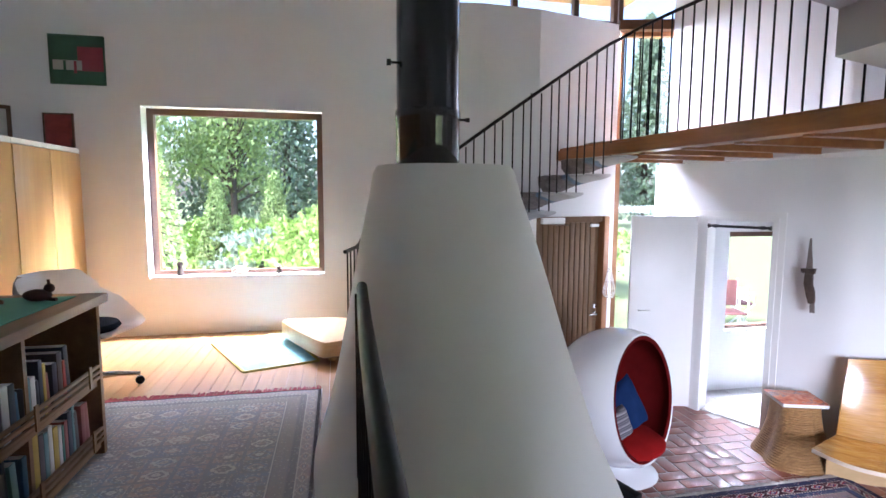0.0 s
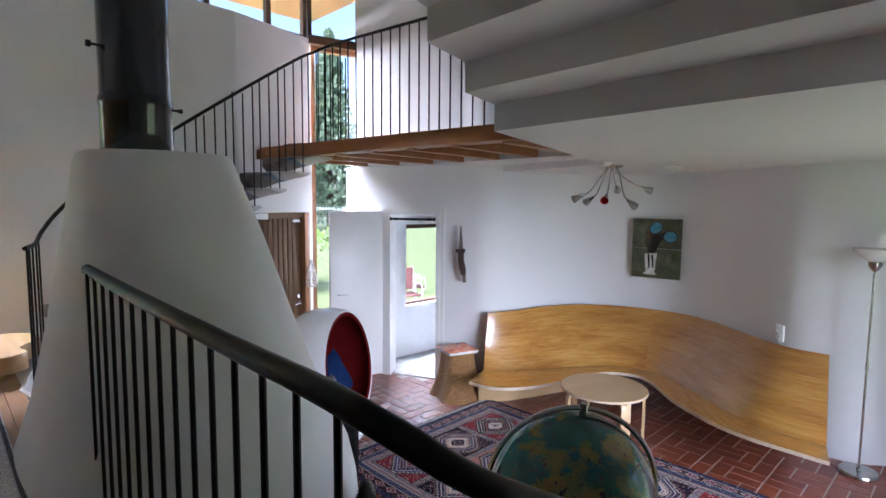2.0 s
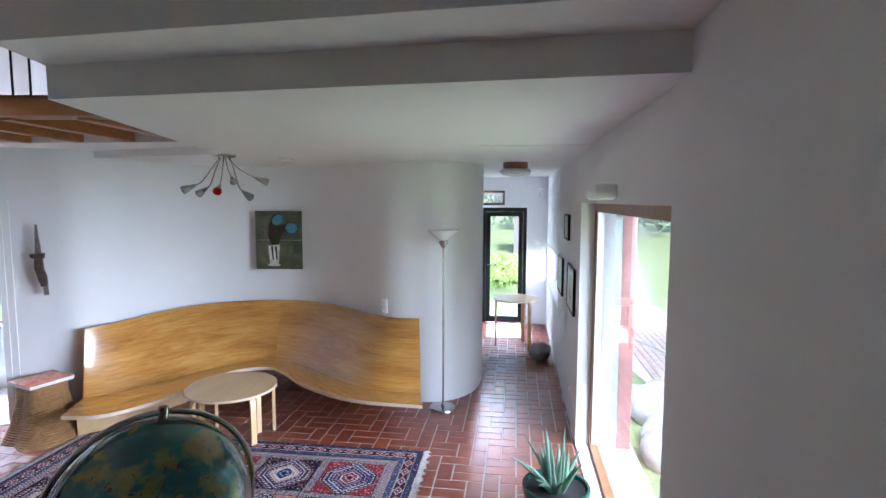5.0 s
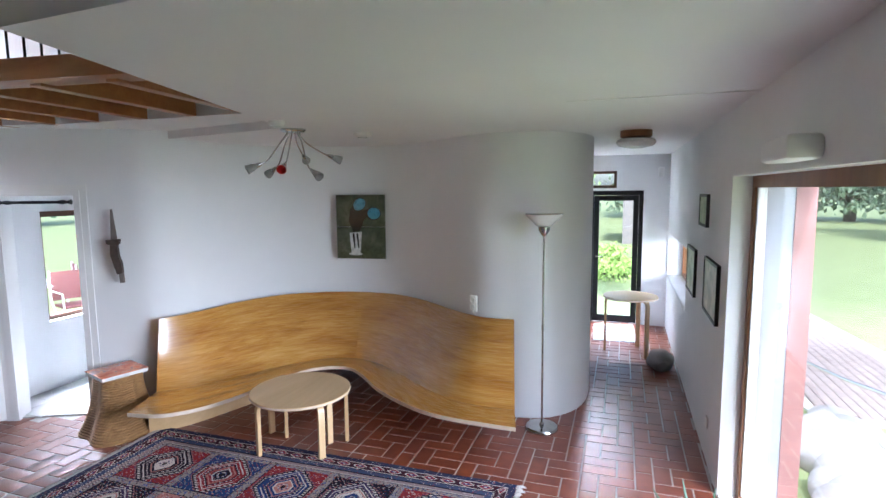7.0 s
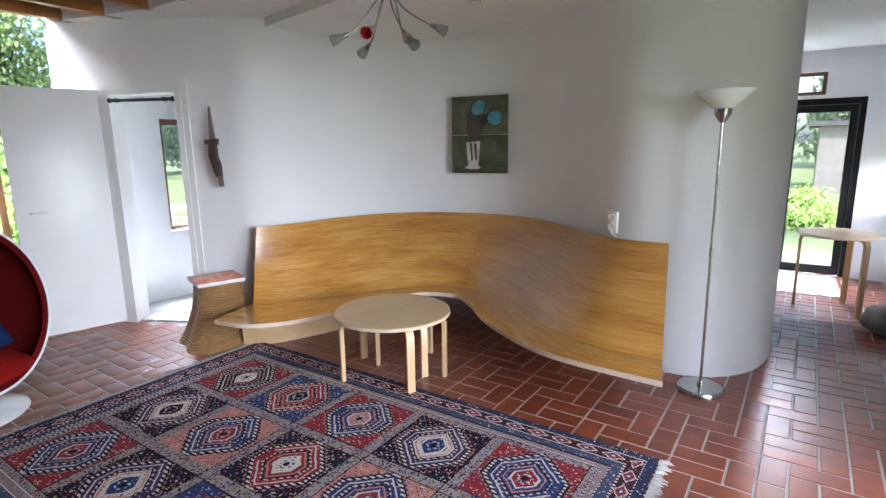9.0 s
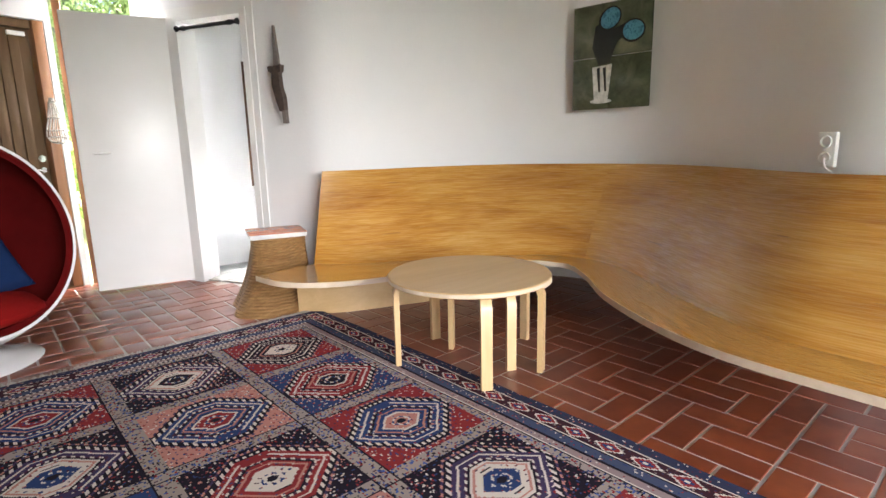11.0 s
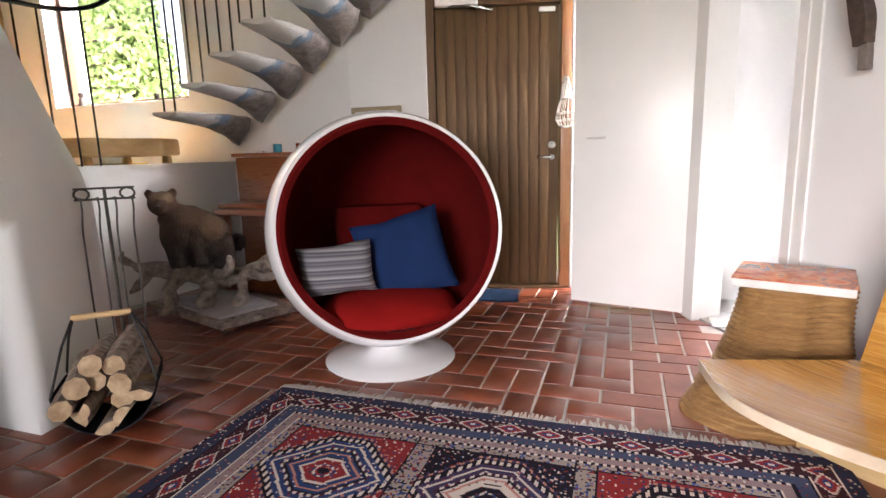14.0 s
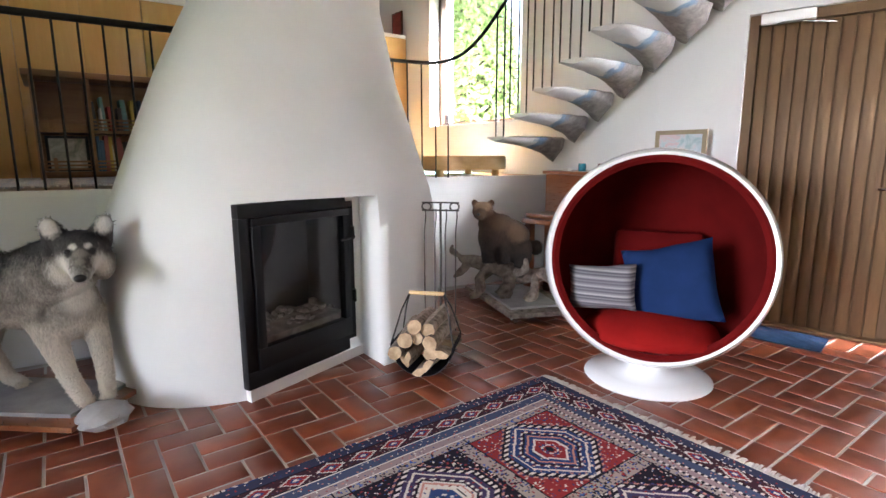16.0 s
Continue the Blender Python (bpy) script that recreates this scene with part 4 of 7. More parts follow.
def bent_table(name, at, r, h, legs, label, w=0.05):
    ob = thing(name, (*at, 0), label, "table")
    bm = lathe(bmesh.new(), [(0, h - 0.026), (r - 0.006, h - 0.026), (r, h - 0.022), (r, h - 0.004), (r - 0.004, h), (0, h)], n=64)
    part("tabletop", bm, BIRCH, ob, local=True)
    part("rim", lathe(bmesh.new(), [(r - 0.001, h - 0.021), (r + 0.0015, h - 0.02), (r + 0.0015, h - 0.006), (r - 0.001, h - 0.005)], n=64), BENCH_EDGE, ob, local=True)
    for a in (radians(t) for t in legs):
        part("leg", bent_leg((r - 0.035) * math.cos(a), (r - 0.035) * math.sin(a), h - 0.03, a, w), BIRCH_Z, ob, local=True)
    return ob


bent_table("coffee_table", (4.27, 1.86), 0.395, 0.455, (-123, -66, 78, 149), "low round birch table with bent legs")
# a three-legged stool of the same make is pushed under the table
stool = bent_table("birch_stool", (4.45, 1.845), 0.275, 0.405, (125, -121, 3), "low round birch stool pushed under the table", 0.045)
stool["category"] = "stool"
bent_table("side_table", (7.60, -0.69), 0.325, 0.72, (90, -22, -138), "small round birch table with a pale top")


def ball_chair():
    c, r = Vector((2.375, 3.61, 0.635)), 0.555
    ob = thing("ball_chair", (2.375, 3.60, 0), "white ball chair lined with red wool on a round foot", "chair")
    face = Matrix.Translation(c) @ Matrix.Rotation(radians(-57), 4, "Z") @ Matrix.Rotation(radians(90 - 9), 4, "Y")
    cut = math.acos(0.215 / r)
    outer = [(r * math.sin(a), r * math.cos(a)) for a in (cut + (math.pi - cut) * k / 28 for k in range(29))]
    ri = r - 0.035
    lip = [(r * math.sin(cut) - 0.006, r * math.cos(cut) + 0.010), (r * math.sin(cut) - 0.022, r * math.cos(cut) + 0.004)]
    bm = lathe(bmesh.new(), lip[::-1] + outer, n=72, m=face, caps=False)
    shell = part("shell", bm, SHELL_WHITE, ob, "glossy white shell")
    cut2 = math.acos(0.205 / ri)
    inner = [(ri * math.sin(a), ri * math.cos(a)) for a in (cut2 + (math.pi - cut2) * k / 24 for k in range(25))]
    roll = [(r * math.sin(cut) - 0.020, r * math.cos(cut) + 0.006), (r * math.sin(cut) - 0.036, r * math.cos(cut) + 0.010), (r * math.sin(cut) - 0.055, r * math.cos(cut) - 0.004)]
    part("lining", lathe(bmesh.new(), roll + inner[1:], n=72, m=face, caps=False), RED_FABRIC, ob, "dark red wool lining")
    part("foot", lathe(bmesh.new(), [(0.0, 0.0), (0.315, 0.0), (0.32, 0.006), (0.31, 0.014), (0.22, 0.028), (0.12, 0.05), (0.085, 0.075), (0.09, 0.10), (0.13, 0.13), (0, 0.13)], (2.375, 3.60, 0), 64), SHELL_WHITE, ob, "white trumpet foot")
    f = Vector((math.cos(radians(-60)), math.sin(radians(-60)), 0))
    s = Vector((-f.y, f.x, 0))

    def cushion(name, at, w, h, d, lean, turn, material, label, puff=0.9):
        bm = bmesh.new()
        bmesh.ops.create_grid(bm, x_segments=16, y_segments=16, size=0.5)
        top = [v for v in bm.verts]
        dup = bmesh.ops.duplicate(bm, geom=bm.faces[:] + bm.edges[:] + bm.verts[:])
        low = [g for g in dup["geom"] if isinstance(g, bmesh.types.BMVert)]
        for vs, sg in ((top, 1), (low, -1)):
            for v in vs:
                u, t = v.co.x * 2, v.co.y * 2
                k = max(0.0, (1 - u**4) * (1 - t**4)) ** 0.55
                pull = 1 - 0.07 * (1 - t * t) * abs(u) ** 3 * 1.0
                pull2 = 1 - 0.07 * (1 - u * u) * abs(t) ** 3
                v.co = Vector((v.co.x * w * pull, v.co.y * h * pull2, sg * d / 2 * k + 0.001 * sg))
        bmesh.ops.remove_doubles(bm, verts=bm.verts, dist=0.004)
        jolt(bm, 0.010, 7.0, w * 30)
        mm = Matrix.Translation(at) @ Matrix((s, Vector((0, 0, 1)), f)).transposed().to_4x4() @ Matrix.Rotation(radians(turn), 4, "Z") @ Matrix.Rotation(radians(-lean), 4, "X")
        bmesh.ops.transform(bm, verts=bm.verts, matrix=mm)
        return tagged(new(name, finish(name, bm, material)), label, "cushion")

    # seat and back pads belong to the chair
    bm = bmesh.new()
    bmesh.ops.create_uvsphere(bm, u_segments=32, v_segments=16, radius=1.0)
    for v in bm.verts:
        if v.co.z < 0:
            v.co.z *= 0.6
    jolt(bm, 0.05, 2.6)
    jolt(bm, 0.02, 7.0, 3.0)
    base = c + f * 0.075 + Vector((0, 0, -0.365))
    bmesh.ops.transform(bm, verts=bm.verts, matrix=Matrix.Translation(base) @ Matrix((s, f, Vector((0, 0, 1)))).transposed().to_4x4() @ Matrix.Diagonal((0.325, 0.30, 0.105, 1)))
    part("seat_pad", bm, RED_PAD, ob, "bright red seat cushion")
    bm = new_box(-0.24, 0.24, -0.05, 0.05, -0.17, 0.17, bevel=0.04, m=Matrix.Translation(c - f * 0.36 + Vector((0, 0, -0.08))) @ Matrix((s, f, Vector((0, 0, 1)))).transposed().to_4x4() @ Matrix.Rotation(radians(12), 4, "X"))
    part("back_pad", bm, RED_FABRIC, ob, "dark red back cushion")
    cushion("blue_cushion", c + f * 0.0 + s * 0.08 + Vector((0, 0, -0.13)), 0.45, 0.42, 0.14, 24, 12, BLUE_FABRIC, "square blue wool cushion in the ball chair")
    cushion("striped_cushion", c + f * 0.12 - s * 0.245 + Vector((0, 0, -0.15)), 0.34, 0.24, 0.11, 24, 4, STRIPES, "small grey and white striped cushion")


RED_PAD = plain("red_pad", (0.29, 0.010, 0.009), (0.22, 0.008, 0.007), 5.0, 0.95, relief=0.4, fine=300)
RED_PAD.node_tree.nodes["Principled BSDF"].inputs["Specular IOR Level"].default_value = 0.08


def stripe_material():
    m = bpy.data.materials.new("striped_cotton")
    nt, p = tree_of(m)
    tc = nt.nodes.new("ShaderNodeTexCoord")
    sep = nt.nodes.new("ShaderNodeSeparateXYZ")
    nt.links.new(tc.outputs["Object"], sep.inputs[0])
    f = calc(nt, "FRACT", calc(nt, "MULTIPLY", sep.outputs["Z"], 26.0))
    g = calc(nt, "FRACT", calc(nt, "MULTIPLY", sep.outputs["Z"], 9.3))
    col = ramp(nt, f, [(0.0, (0.26, 0.25, 0.26)), (0.35, (0.06, 0.06, 0.075)), (0.5, (0.18, 0.175, 0.19)), (0.72, (0.035, 0.035, 0.05)), (0.9, (0.34, 0.33, 0.34))])
    nt.links.new(mix(nt, calc(nt, "MULTIPLY", g, 0.5), col, (0.13, 0.12, 0.15)), p.inputs["Base Color"])
    p.inputs["Roughness"].default_value = 0.95
    bump(nt, p, noise_of(nt, tc.outputs["Object"], 400.0), 0.3, 0.002)
    return m


STRIPES = stripe_material()
ball_chair()


def stump():
    ob = thing("stump_table", (3.98, 3.49, 0), "flared side table of stacked corrugated wood layers", "side table")
    bm, rings = bmesh.new(), []
    lean = Vector((0.085, 0.10))
    n = 56
    for k in range(53):
        z = 0.47 * k / 52
        t = z / 0.47
        base = 0.175 + 0.125 * (1 - t) ** 2.2
        saw = 0.004 * (1 if k % 2 else -1)
        ring = []
        for i in range(n):
            a = 2 * math.pi * i / n
            lobe = 1 + 0.10 * math.cos(3 * a + 0.8) + 0.06 * math.cos(5 * a + 2.0) - 0.10 * math.exp(-((((a - 4.5 + math.pi) % (2 * math.pi)) - math.pi) / 0.13) ** 2)
            r = base * lobe + saw
            ring.append((3.98 + lean.x * t + r * math.cos(a), 3.49 + lean.y * t + r * math.sin(a), z))
        rings.append(ring)
    loft(bm, rings)
    part("trunk", bm, STUMP_WOOD, ob)
    book = thing("book", (4.07, 3.595, 0.47), "thin picture book with an orange cover on the stump table", "book", turn=-17)
    mm = book.matrix_basis
    part("pages", new_box(-0.185, 0.185, -0.165, 0.165, 0.0, 0.03, bevel=0.003, m=mm), PAPER, book)
    part("cover", new_box(-0.19, 0.19, -0.17, 0.17, 0.031, 0.036, bevel=0.0015, m=mm), COVER, book, "orange printed cover")


PAPER = plain("paper", (0.72, 0.71, 0.68), (0.60, 0.59, 0.56), 20.0, 0.8, relief=0.1)


def cover_material():
    m = bpy.data.materials.new("printed_cover")
    nt, p = tree_of(m)
    vec = coords(nt)
    t = noise_of(nt, vec, 9.0, 3.0, 0.6, 1.0)
    nt.links.new(ramp(nt, t, [(0.3, (0.30, 0.04, 0.015)), (0.45, (0.50, 0.12, 0.04)), (0.55, (0.62, 0.22, 0.10)), (0.62, (0.20, 0.12, 0.10)), (0.7, (0.55, 0.16, 0.06))]), p.inputs["Base Color"])
    p.inputs["Roughness"].default_value = 0.25
    return m


COVER = cover_material()
stump()


def floor_lamp():
    x, y = 5.11, 0.04
    ob = thing("floor_lamp", (x, y, 0), "slim steel uplighter with a frosted bowl shade", "floor lamp")
    part("base", lathe(bmesh.new(), [(0, 0.0), (0.135, 0.0), (0.14, 0.006), (0.138, 0.022), (0.13, 0.03), (0.02, 0.036), (0.016, 0.06), (0, 0.06)], (x, y, 0), 48), CHROME, ob)
    part("pole", tube(bmesh.new(), [(x, y, 0.03), (x, y, 1.68)], 0.009, 12), CHROME, ob)
    part("joint", tube(bmesh.new(), [(x, y, 0.86), (x, y, 0.92)], 0.012, 12), CHROME, ob)
    part("cup", lathe(bmesh.new(), [(0.0, 1.655), (0.018, 1.66), (0.045, 1.70), (0.05, 1.735), (0.0, 1.735)], (x, y, 0), 32), CHROME, ob)
    part("shade", lathe(bmesh.new(), [(0.02, 1.735), (0.06, 1.74), (0.15, 1.83), (0.155, 1.838), (0.148, 1.838), (0.058, 1.748), (0.02, 1.745)], (x, y, 0), 48), FROSTED, ob, "frosted glass bowl")


floor_lamp()


def ceiling_spider():
    c = Vector((4.41, 1.93, LOW))
    ob = thing("ceiling_lamp", tuple(c), "chrome ceiling lamp with six bent arms and glass cups", "ceiling lamp")
    part("canopy", lathe(bmesh.new(), [(0, 0), (0.10, 0), (0.10, -0.012), (0.085, -0.022), (0.03, -0.03), (0.0, -0.03)], tuple(c), 40), CHROME, ob)
    for k, a in enumerate((20, 75, 140, 200, 250, 320)):
        an, reach, drop = radians(a), (0.31, 0.24, 0.27, 0.29, 0.22, 0.29)[k], (0.19, 0.30, 0.28, 0.29, 0.33, 0.20)[k]
        d = Vector((math.cos(an), math.sin(an), 0))
        pts = spline([c + d * 0.04 + Vector((0, 0, -0.02)), c + d * 0.10 + Vector((0, 0, -0.10)), c + d * reach * 0.75 + Vector((0, 0, -drop * 0.85)), c + d * reach + Vector((0, 0, -drop))], 5)
        arm = part("arm", tube(bmesh.new(), pts, 0.006, 8), CHROME, ob)
        ax = (pts[-1] - pts[-3]).normalized()
        m = Matrix.Translation(pts[-1]) @ ax.to_track_quat("Z", "Y").to_matrix().to_4x4()
        part("socket", lathe(bmesh.new(), [(0, -0.01), (0.014, -0.01), (0.019, 0.03), (0, 0.03)], n=20, m=m), CHROME, arm)
        part("glass_cup", lathe(bmesh.new(), [(0.015, 0.028), (0.026, 0.05), (0.036, 0.105), (0.033, 0.105), (0.023, 0.052), (0.012, 0.032)], n=24, m=m), RED_GLASS if k == 3 else CUP_GLASS, arm, "red glass cup" if k == 3 else "frosted glass cup")


CUP_GLASS = plain("grey_glass", (0.34, 0.34, 0.32), (0.26, 0.26, 0.25), 30, 0.2, relief=0.0, coat=0.4)
RED_GLASS = plain("red_glass", (0.55, 0.02, 0.02), (0.45, 0.015, 0.015), 9.0, 0.15, relief=0.0, coat=0.6)
ceiling_spider()

for x, y, r in ((3.93, 1.74, 0.055), (4.86, 1.55, 0.075)):
    d = thing("smoke_detector", (x, y, LOW), "round white detector on the ceiling", "smoke detector", "detectors on the ceiling")
    part("body", lathe(bmesh.new(), [(0, 0), (r, 0), (r, -0.022), (r * 0.8, -0.034), (0, -0.036)], (x, y, LOW), 32), PAINT_WHITE, d)
    part("vent_ring", lathe(bmesh.new(), [(r * 0.55, -0.030), (r * 0.6, -0.040), (r * 0.4, -0.042), (r * 0.38, -0.034)], (x, y, LOW), 32), FROSTED, d)

pl = thing("passage_lamp", (5.62, -0.66, LOW), "opal glass ceiling lamp on a copper-brown mount", "ceiling lamp")
part("mount", lathe(bmesh.new(), [(0, 0), (0.13, 0), (0.13, -0.05), (0.105, -0.062), (0, -0.062)], (5.62, -0.66, LOW), 40), FRAME_WOOD, pl)
part("shade", lathe(bmesh.new(), [(0.10, -0.062), (0.15, -0.075), (0.165, -0.10), (0.14, -0.128), (0.06, -0.145), (0, -0.147)], (5.62, -0.66, LOW), 40), FROSTED, pl, "opal glass shade")


def picture(name, a, b, z0, z1, material, frame, label, depth=0.02, rim=0.02):
    """A flat picture between two plan points, proud of its wall to the right of the way a to b."""
    a, b = Vector(a), Vector(b)
    d = b - a
    ob = new(name)
    ob.matrix_basis = Matrix.Translation((a.x, a.y, z0)) @ Matrix.Rotation(math.atan2(d.y, d.x), 4, "Z")
    tagged(ob, label, "picture")
    L, H = d.length, z1 - z0
    part("panel", new_box(rim * 0.7, L - rim * 0.7, -depth + 0.006, -0.002, rim * 0.7, H - rim * 0.7), material, ob, local=True)
    bm = bmesh.new()
    for x0, x1, q0, q1 in ((0, rim, 0, H), (L - rim, L, 0, H), (rim, L - rim, 0, rim), (rim, L - rim, H - rim, H)):
        box(bm, x0, x1, -depth, 0.0, q0, q1)
    part("frame", bm, frame, ob, local=True)
    return ob


def blotch(name, stops, scale=6.0, distortion=0.6, rough=0.5):
    m = bpy.data.materials.new(name)
    nt, p = tree_of(m)
    nt.links.new(ramp(nt, noise_of(nt, coords(nt), scale, 4.0, 0.6, distortion), stops), p.inputs["Base Color"])
    p.inputs["Roughness"].default_value = rough
    return m


# ceramic picture on the curved wall: four tiles, a white vase and two blue blooms
tiles = thing("tile_picture", (6.0, 2.16, 1.29), "dark green ceramic tile picture of blue flowers in a white vase", "picture")
pa, pb = Vector((5.945, 2.45)), Vector((6.015, 1.885))
pd = (pb - pa).normalized()
pm = Matrix.Translation((pa.x, pa.y, 1.29)) @ Matrix.Rotation(math.atan2(pd.y, pd.x), 4, "Z")
TILE_GREEN = blotch("tile_glaze", [(0.3, (0.035, 0.045, 0.025)), (0.5, (0.075, 0.088, 0.05)), (0.7, (0.12, 0.13, 0.085))], 9, 0.6, 0.15)
TILE_BLUE = blotch("blue_glaze", [(0.35, (0.03, 0.13, 0.19)), (0.5, (0.10, 0.30, 0.40)), (0.65, (0.04, 0.16, 0.24))], 30, 0.5, 0.15)
TILE_DARK = plain("dark_glaze", (0.012, 0.014, 0.013), None, 9, 0.2)
TILE_PALE = blotch("pale_glaze", [(0.4, (0.62, 0.62, 0.58)), (0.6, (0.40, 0.41, 0.38))], 22, 0.5, 0.2)
for i in range(2):
    for j in range(2):
        part("tile", new_box(0.284 * i + 0.002, 0.284 * i + 0.282, -0.022, -0.004, 0.355 * j + 0.002, 0.355 * j + 0.353, bevel=0.003, m=pm), TILE_GREEN, tiles)
def glaze(name, pts, material, proud, label=""):
    lo = [(x, -0.0225, z) for x, z in pts]
    hi = [(x, -0.0225 - proud, z) for x, z in pts]
    bm = loft(bmesh.new(), [lo, hi])
    bmesh.ops.transform(bm, verts=bm.verts, matrix=pm)
    part(name, bm, material, tiles, label, smooth=False)
def oval(cx, cz, rx, rz, tilt=0.0, n=20):
    return [(cx + rx * math.cos(a) * math.cos(tilt) - rz * math.sin(a) * math.sin(tilt), cz + rx * math.cos(a) * math.sin(tilt) + rz * math.sin(a) * math.cos(tilt)) for a in (2 * math.pi * k / n for k in range(n))]
glaze("stem", [(0.20, 0.30), (0.28, 0.31), (0.33, 0.44), (0.42, 0.50), (0.40, 0.56), (0.30, 0.53), (0.24, 0.60), (0.17, 0.56), (0.15, 0.42)], TILE_DARK, 0.002)
glaze("bloom", oval(0.275, 0.60, 0.085, 0.072, 0.7), TILE_DARK, 0.003)
glaze("bloom", oval(0.278, 0.602, 0.074, 0.061, 0.7), TILE_BLUE, 0.005, "blue bloom")
glaze("bloom", oval(0.44, 0.50, 0.083, 0.074), TILE_DARK, 0.003)
glaze("bloom", oval(0.442, 0.502, 0.072, 0.063), TILE_BLUE, 0.005, "blue bloom")
glaze("vase", [(0.155, 0.29), (0.30, 0.30), (0.275, 0.06), (0.175, 0.055)], TILE_PALE, 0.004, "white vase")
for x in (0.19, 0.235):
    glaze("stroke", [(x, 0.28), (x + 0.022, 0.285), (x + 0.03, 0.12), (x + 0.018, 0.12)], TILE_DARK, 0.006)
glaze("saucer", oval(0.225, 0.055, 0.08, 0.016), TILE_PALE, 0.005)

# carved dagger on the wall by the doorway
SW, SN = Vector((4.245, 3.72)), Vector((-0.88, -0.47))
dagger = thing("carved_dagger", (SW.x, SW.y, 1.24), "old wooden dagger ornament hanging on the wall", "ornament")
RUST = plain("dark_carved_wood", (0.085, 0.055, 0.04), (0.03, 0.02, 0.016), 25, 0.7, relief=0.7, fine=60)
GREYWOOD = plain("grey_blade", (0.20, 0.17, 0.15), (0.11, 0.09, 0.08), 20, 0.6, relief=0.3)
sm = Matrix.Translation((SW.x, SW.y, 0)) @ Matrix.Rotation(math.atan2(-0.88, 0.47), 4, "Z")
def blade(name, pts, t, material):
    bm = loft(bmesh.new(), [[(x, -0.012 - t, z) for x, z in pts], [(x, -0.012, z) for x, z in pts]])
    bmesh.ops.subdivide_edges(bm, edges=bm.edges[:], cuts=2, use_grid_fill=True)
    jolt(bm, 0.004, 30.0)
    bmesh.ops.transform(bm, verts=bm.verts, matrix=sm)
    part(name, bm, material, dagger)
blade("blade", [(-0.005, 1.90), (0.004, 1.895), (0.030, 1.62), (-0.022, 1.62)], 0.02, GREYWOOD)
blade("guard", [(-0.055, 1.625), (0.055, 1.635), (0.05, 1.585), (0.015, 1.575), (-0.05, 1.59)], 0.04, RUST)
blade("hilt", [(-0.02, 1.58), (0.035, 1.585), (0.04, 1.48), (0.062, 1.42), (0.066, 1.33), (0.02, 1.32), (-0.005, 1.42), (-0.022, 1.50)], 0.045, RUST)
blade("tang", [(0.03, 1.325), (0.062, 1.33), (0.068, 1.24), (0.034, 1.24)], 0.03, GREYWOOD)

# socket over the bench, wall switches
soc = thing("wall_socket", (5.30, 0.715, 1.0), "double white wall socket over the bench", "socket")
zm = Matrix.Translation((5.345, 0.70, 1.0)) @ Matrix.Rotation(radians(-112), 4, "Z")
part("plate", new_box(-0.04, 0.04, -0.025, 0.0, -0.07, 0.08, bevel=0.006, m=zm), PAINT_WHITE, soc)
for z in (-0.03, 0.04):
    part("outlet", lathe(bmesh.new(), [(0.0, 0.0), (0.018, 0.0), (0.024, 0.005), (0.026, 0.0), (0.0, -0.003)], n=24, m=zm @ Matrix.Translation((0, -0.026, z)) @ Matrix.Rotation(radians(90), 4, "X")), FROSTED, soc)
part("cord", tube(bmesh.new(), spline([zm @ Vector((0.0, -0.03, -0.03)), zm @ Vector((0.02, -0.045, -0.07)), zm @ Vector((0.05, -0.03, -0.10)), zm @ Vector((0.05, -0.004, -0.16))], 5), 0.004, 6), PAINT_WHITE, soc)
for x, z in ((4.95, 0.30), (8.6, 1.05)):
    solid("wall_switch", new_box(x - 0.04, x + 0.04, GARDEN, GARDEN + 0.012, z - 0.04, z + 0.04, bevel=0.004), PAINT_WHITE, "small white wall outlet on the passage wall", "wall outlet", group="wall outlets")
solid("alarm_sensor", new_box(8.97, 9.05, -1.12, -1.05, 2.2, 2.34, bevel=0.008), PAINT_WHITE, "white alarm sensor high in the passage corner", "sensor")
solid("air_valve", new_box(2.87, 3.23, GARDEN, GARDEN + 0.12, 2.135, 2.225, bevel=0.02), PAINT_WHITE, "white wall lamp box over the garden window", "wall lamp")

LANDSCAPE = [blotch("oil_%s" % k, s, 8, 0.8, 0.4) for k, s in (("park", [(0.3, (0.16, 0.22, 0.08)), (0.5, (0.42, 0.48, 0.30)), (0.7, (0.55, 0.55, 0.50))]), ("lake", [(0.3, (0.10, 0.14, 0.06)), (0.5, (0.35, 0.38, 0.22)), (0.7, (0.5, 0.5, 0.44))]), ("birches", [(0.3, (0.08, 0.10, 0.06)), (0.5, (0.32, 0.30, 0.24)), (0.7, (0.5, 0.46, 0.4))]))]
for (x0, x1, z0, z1), mt in zip(((5.72, 5.30, 1.73, 1.99), (6.45, 5.88, 1.06, 1.49), (5.31, 4.70, 1.09, 1.51)), LANDSCAPE):
    picture("framed_picture", (x0, GARDEN), (x1, GARDEN), z0, z1, mt, BLACK_STEEL, "small landscape picture in a dark frame", 0.025, 0.022)["group"] = "pictures on the passage wall"
solid("boulder", lump((7.05, -1.02, 0.10), (0.20, 0.14, 0.12), 0.2, 1.5, 3.0), STONE, "grey granite boulder on the passage floor", "stone")
# ---- rugs ----


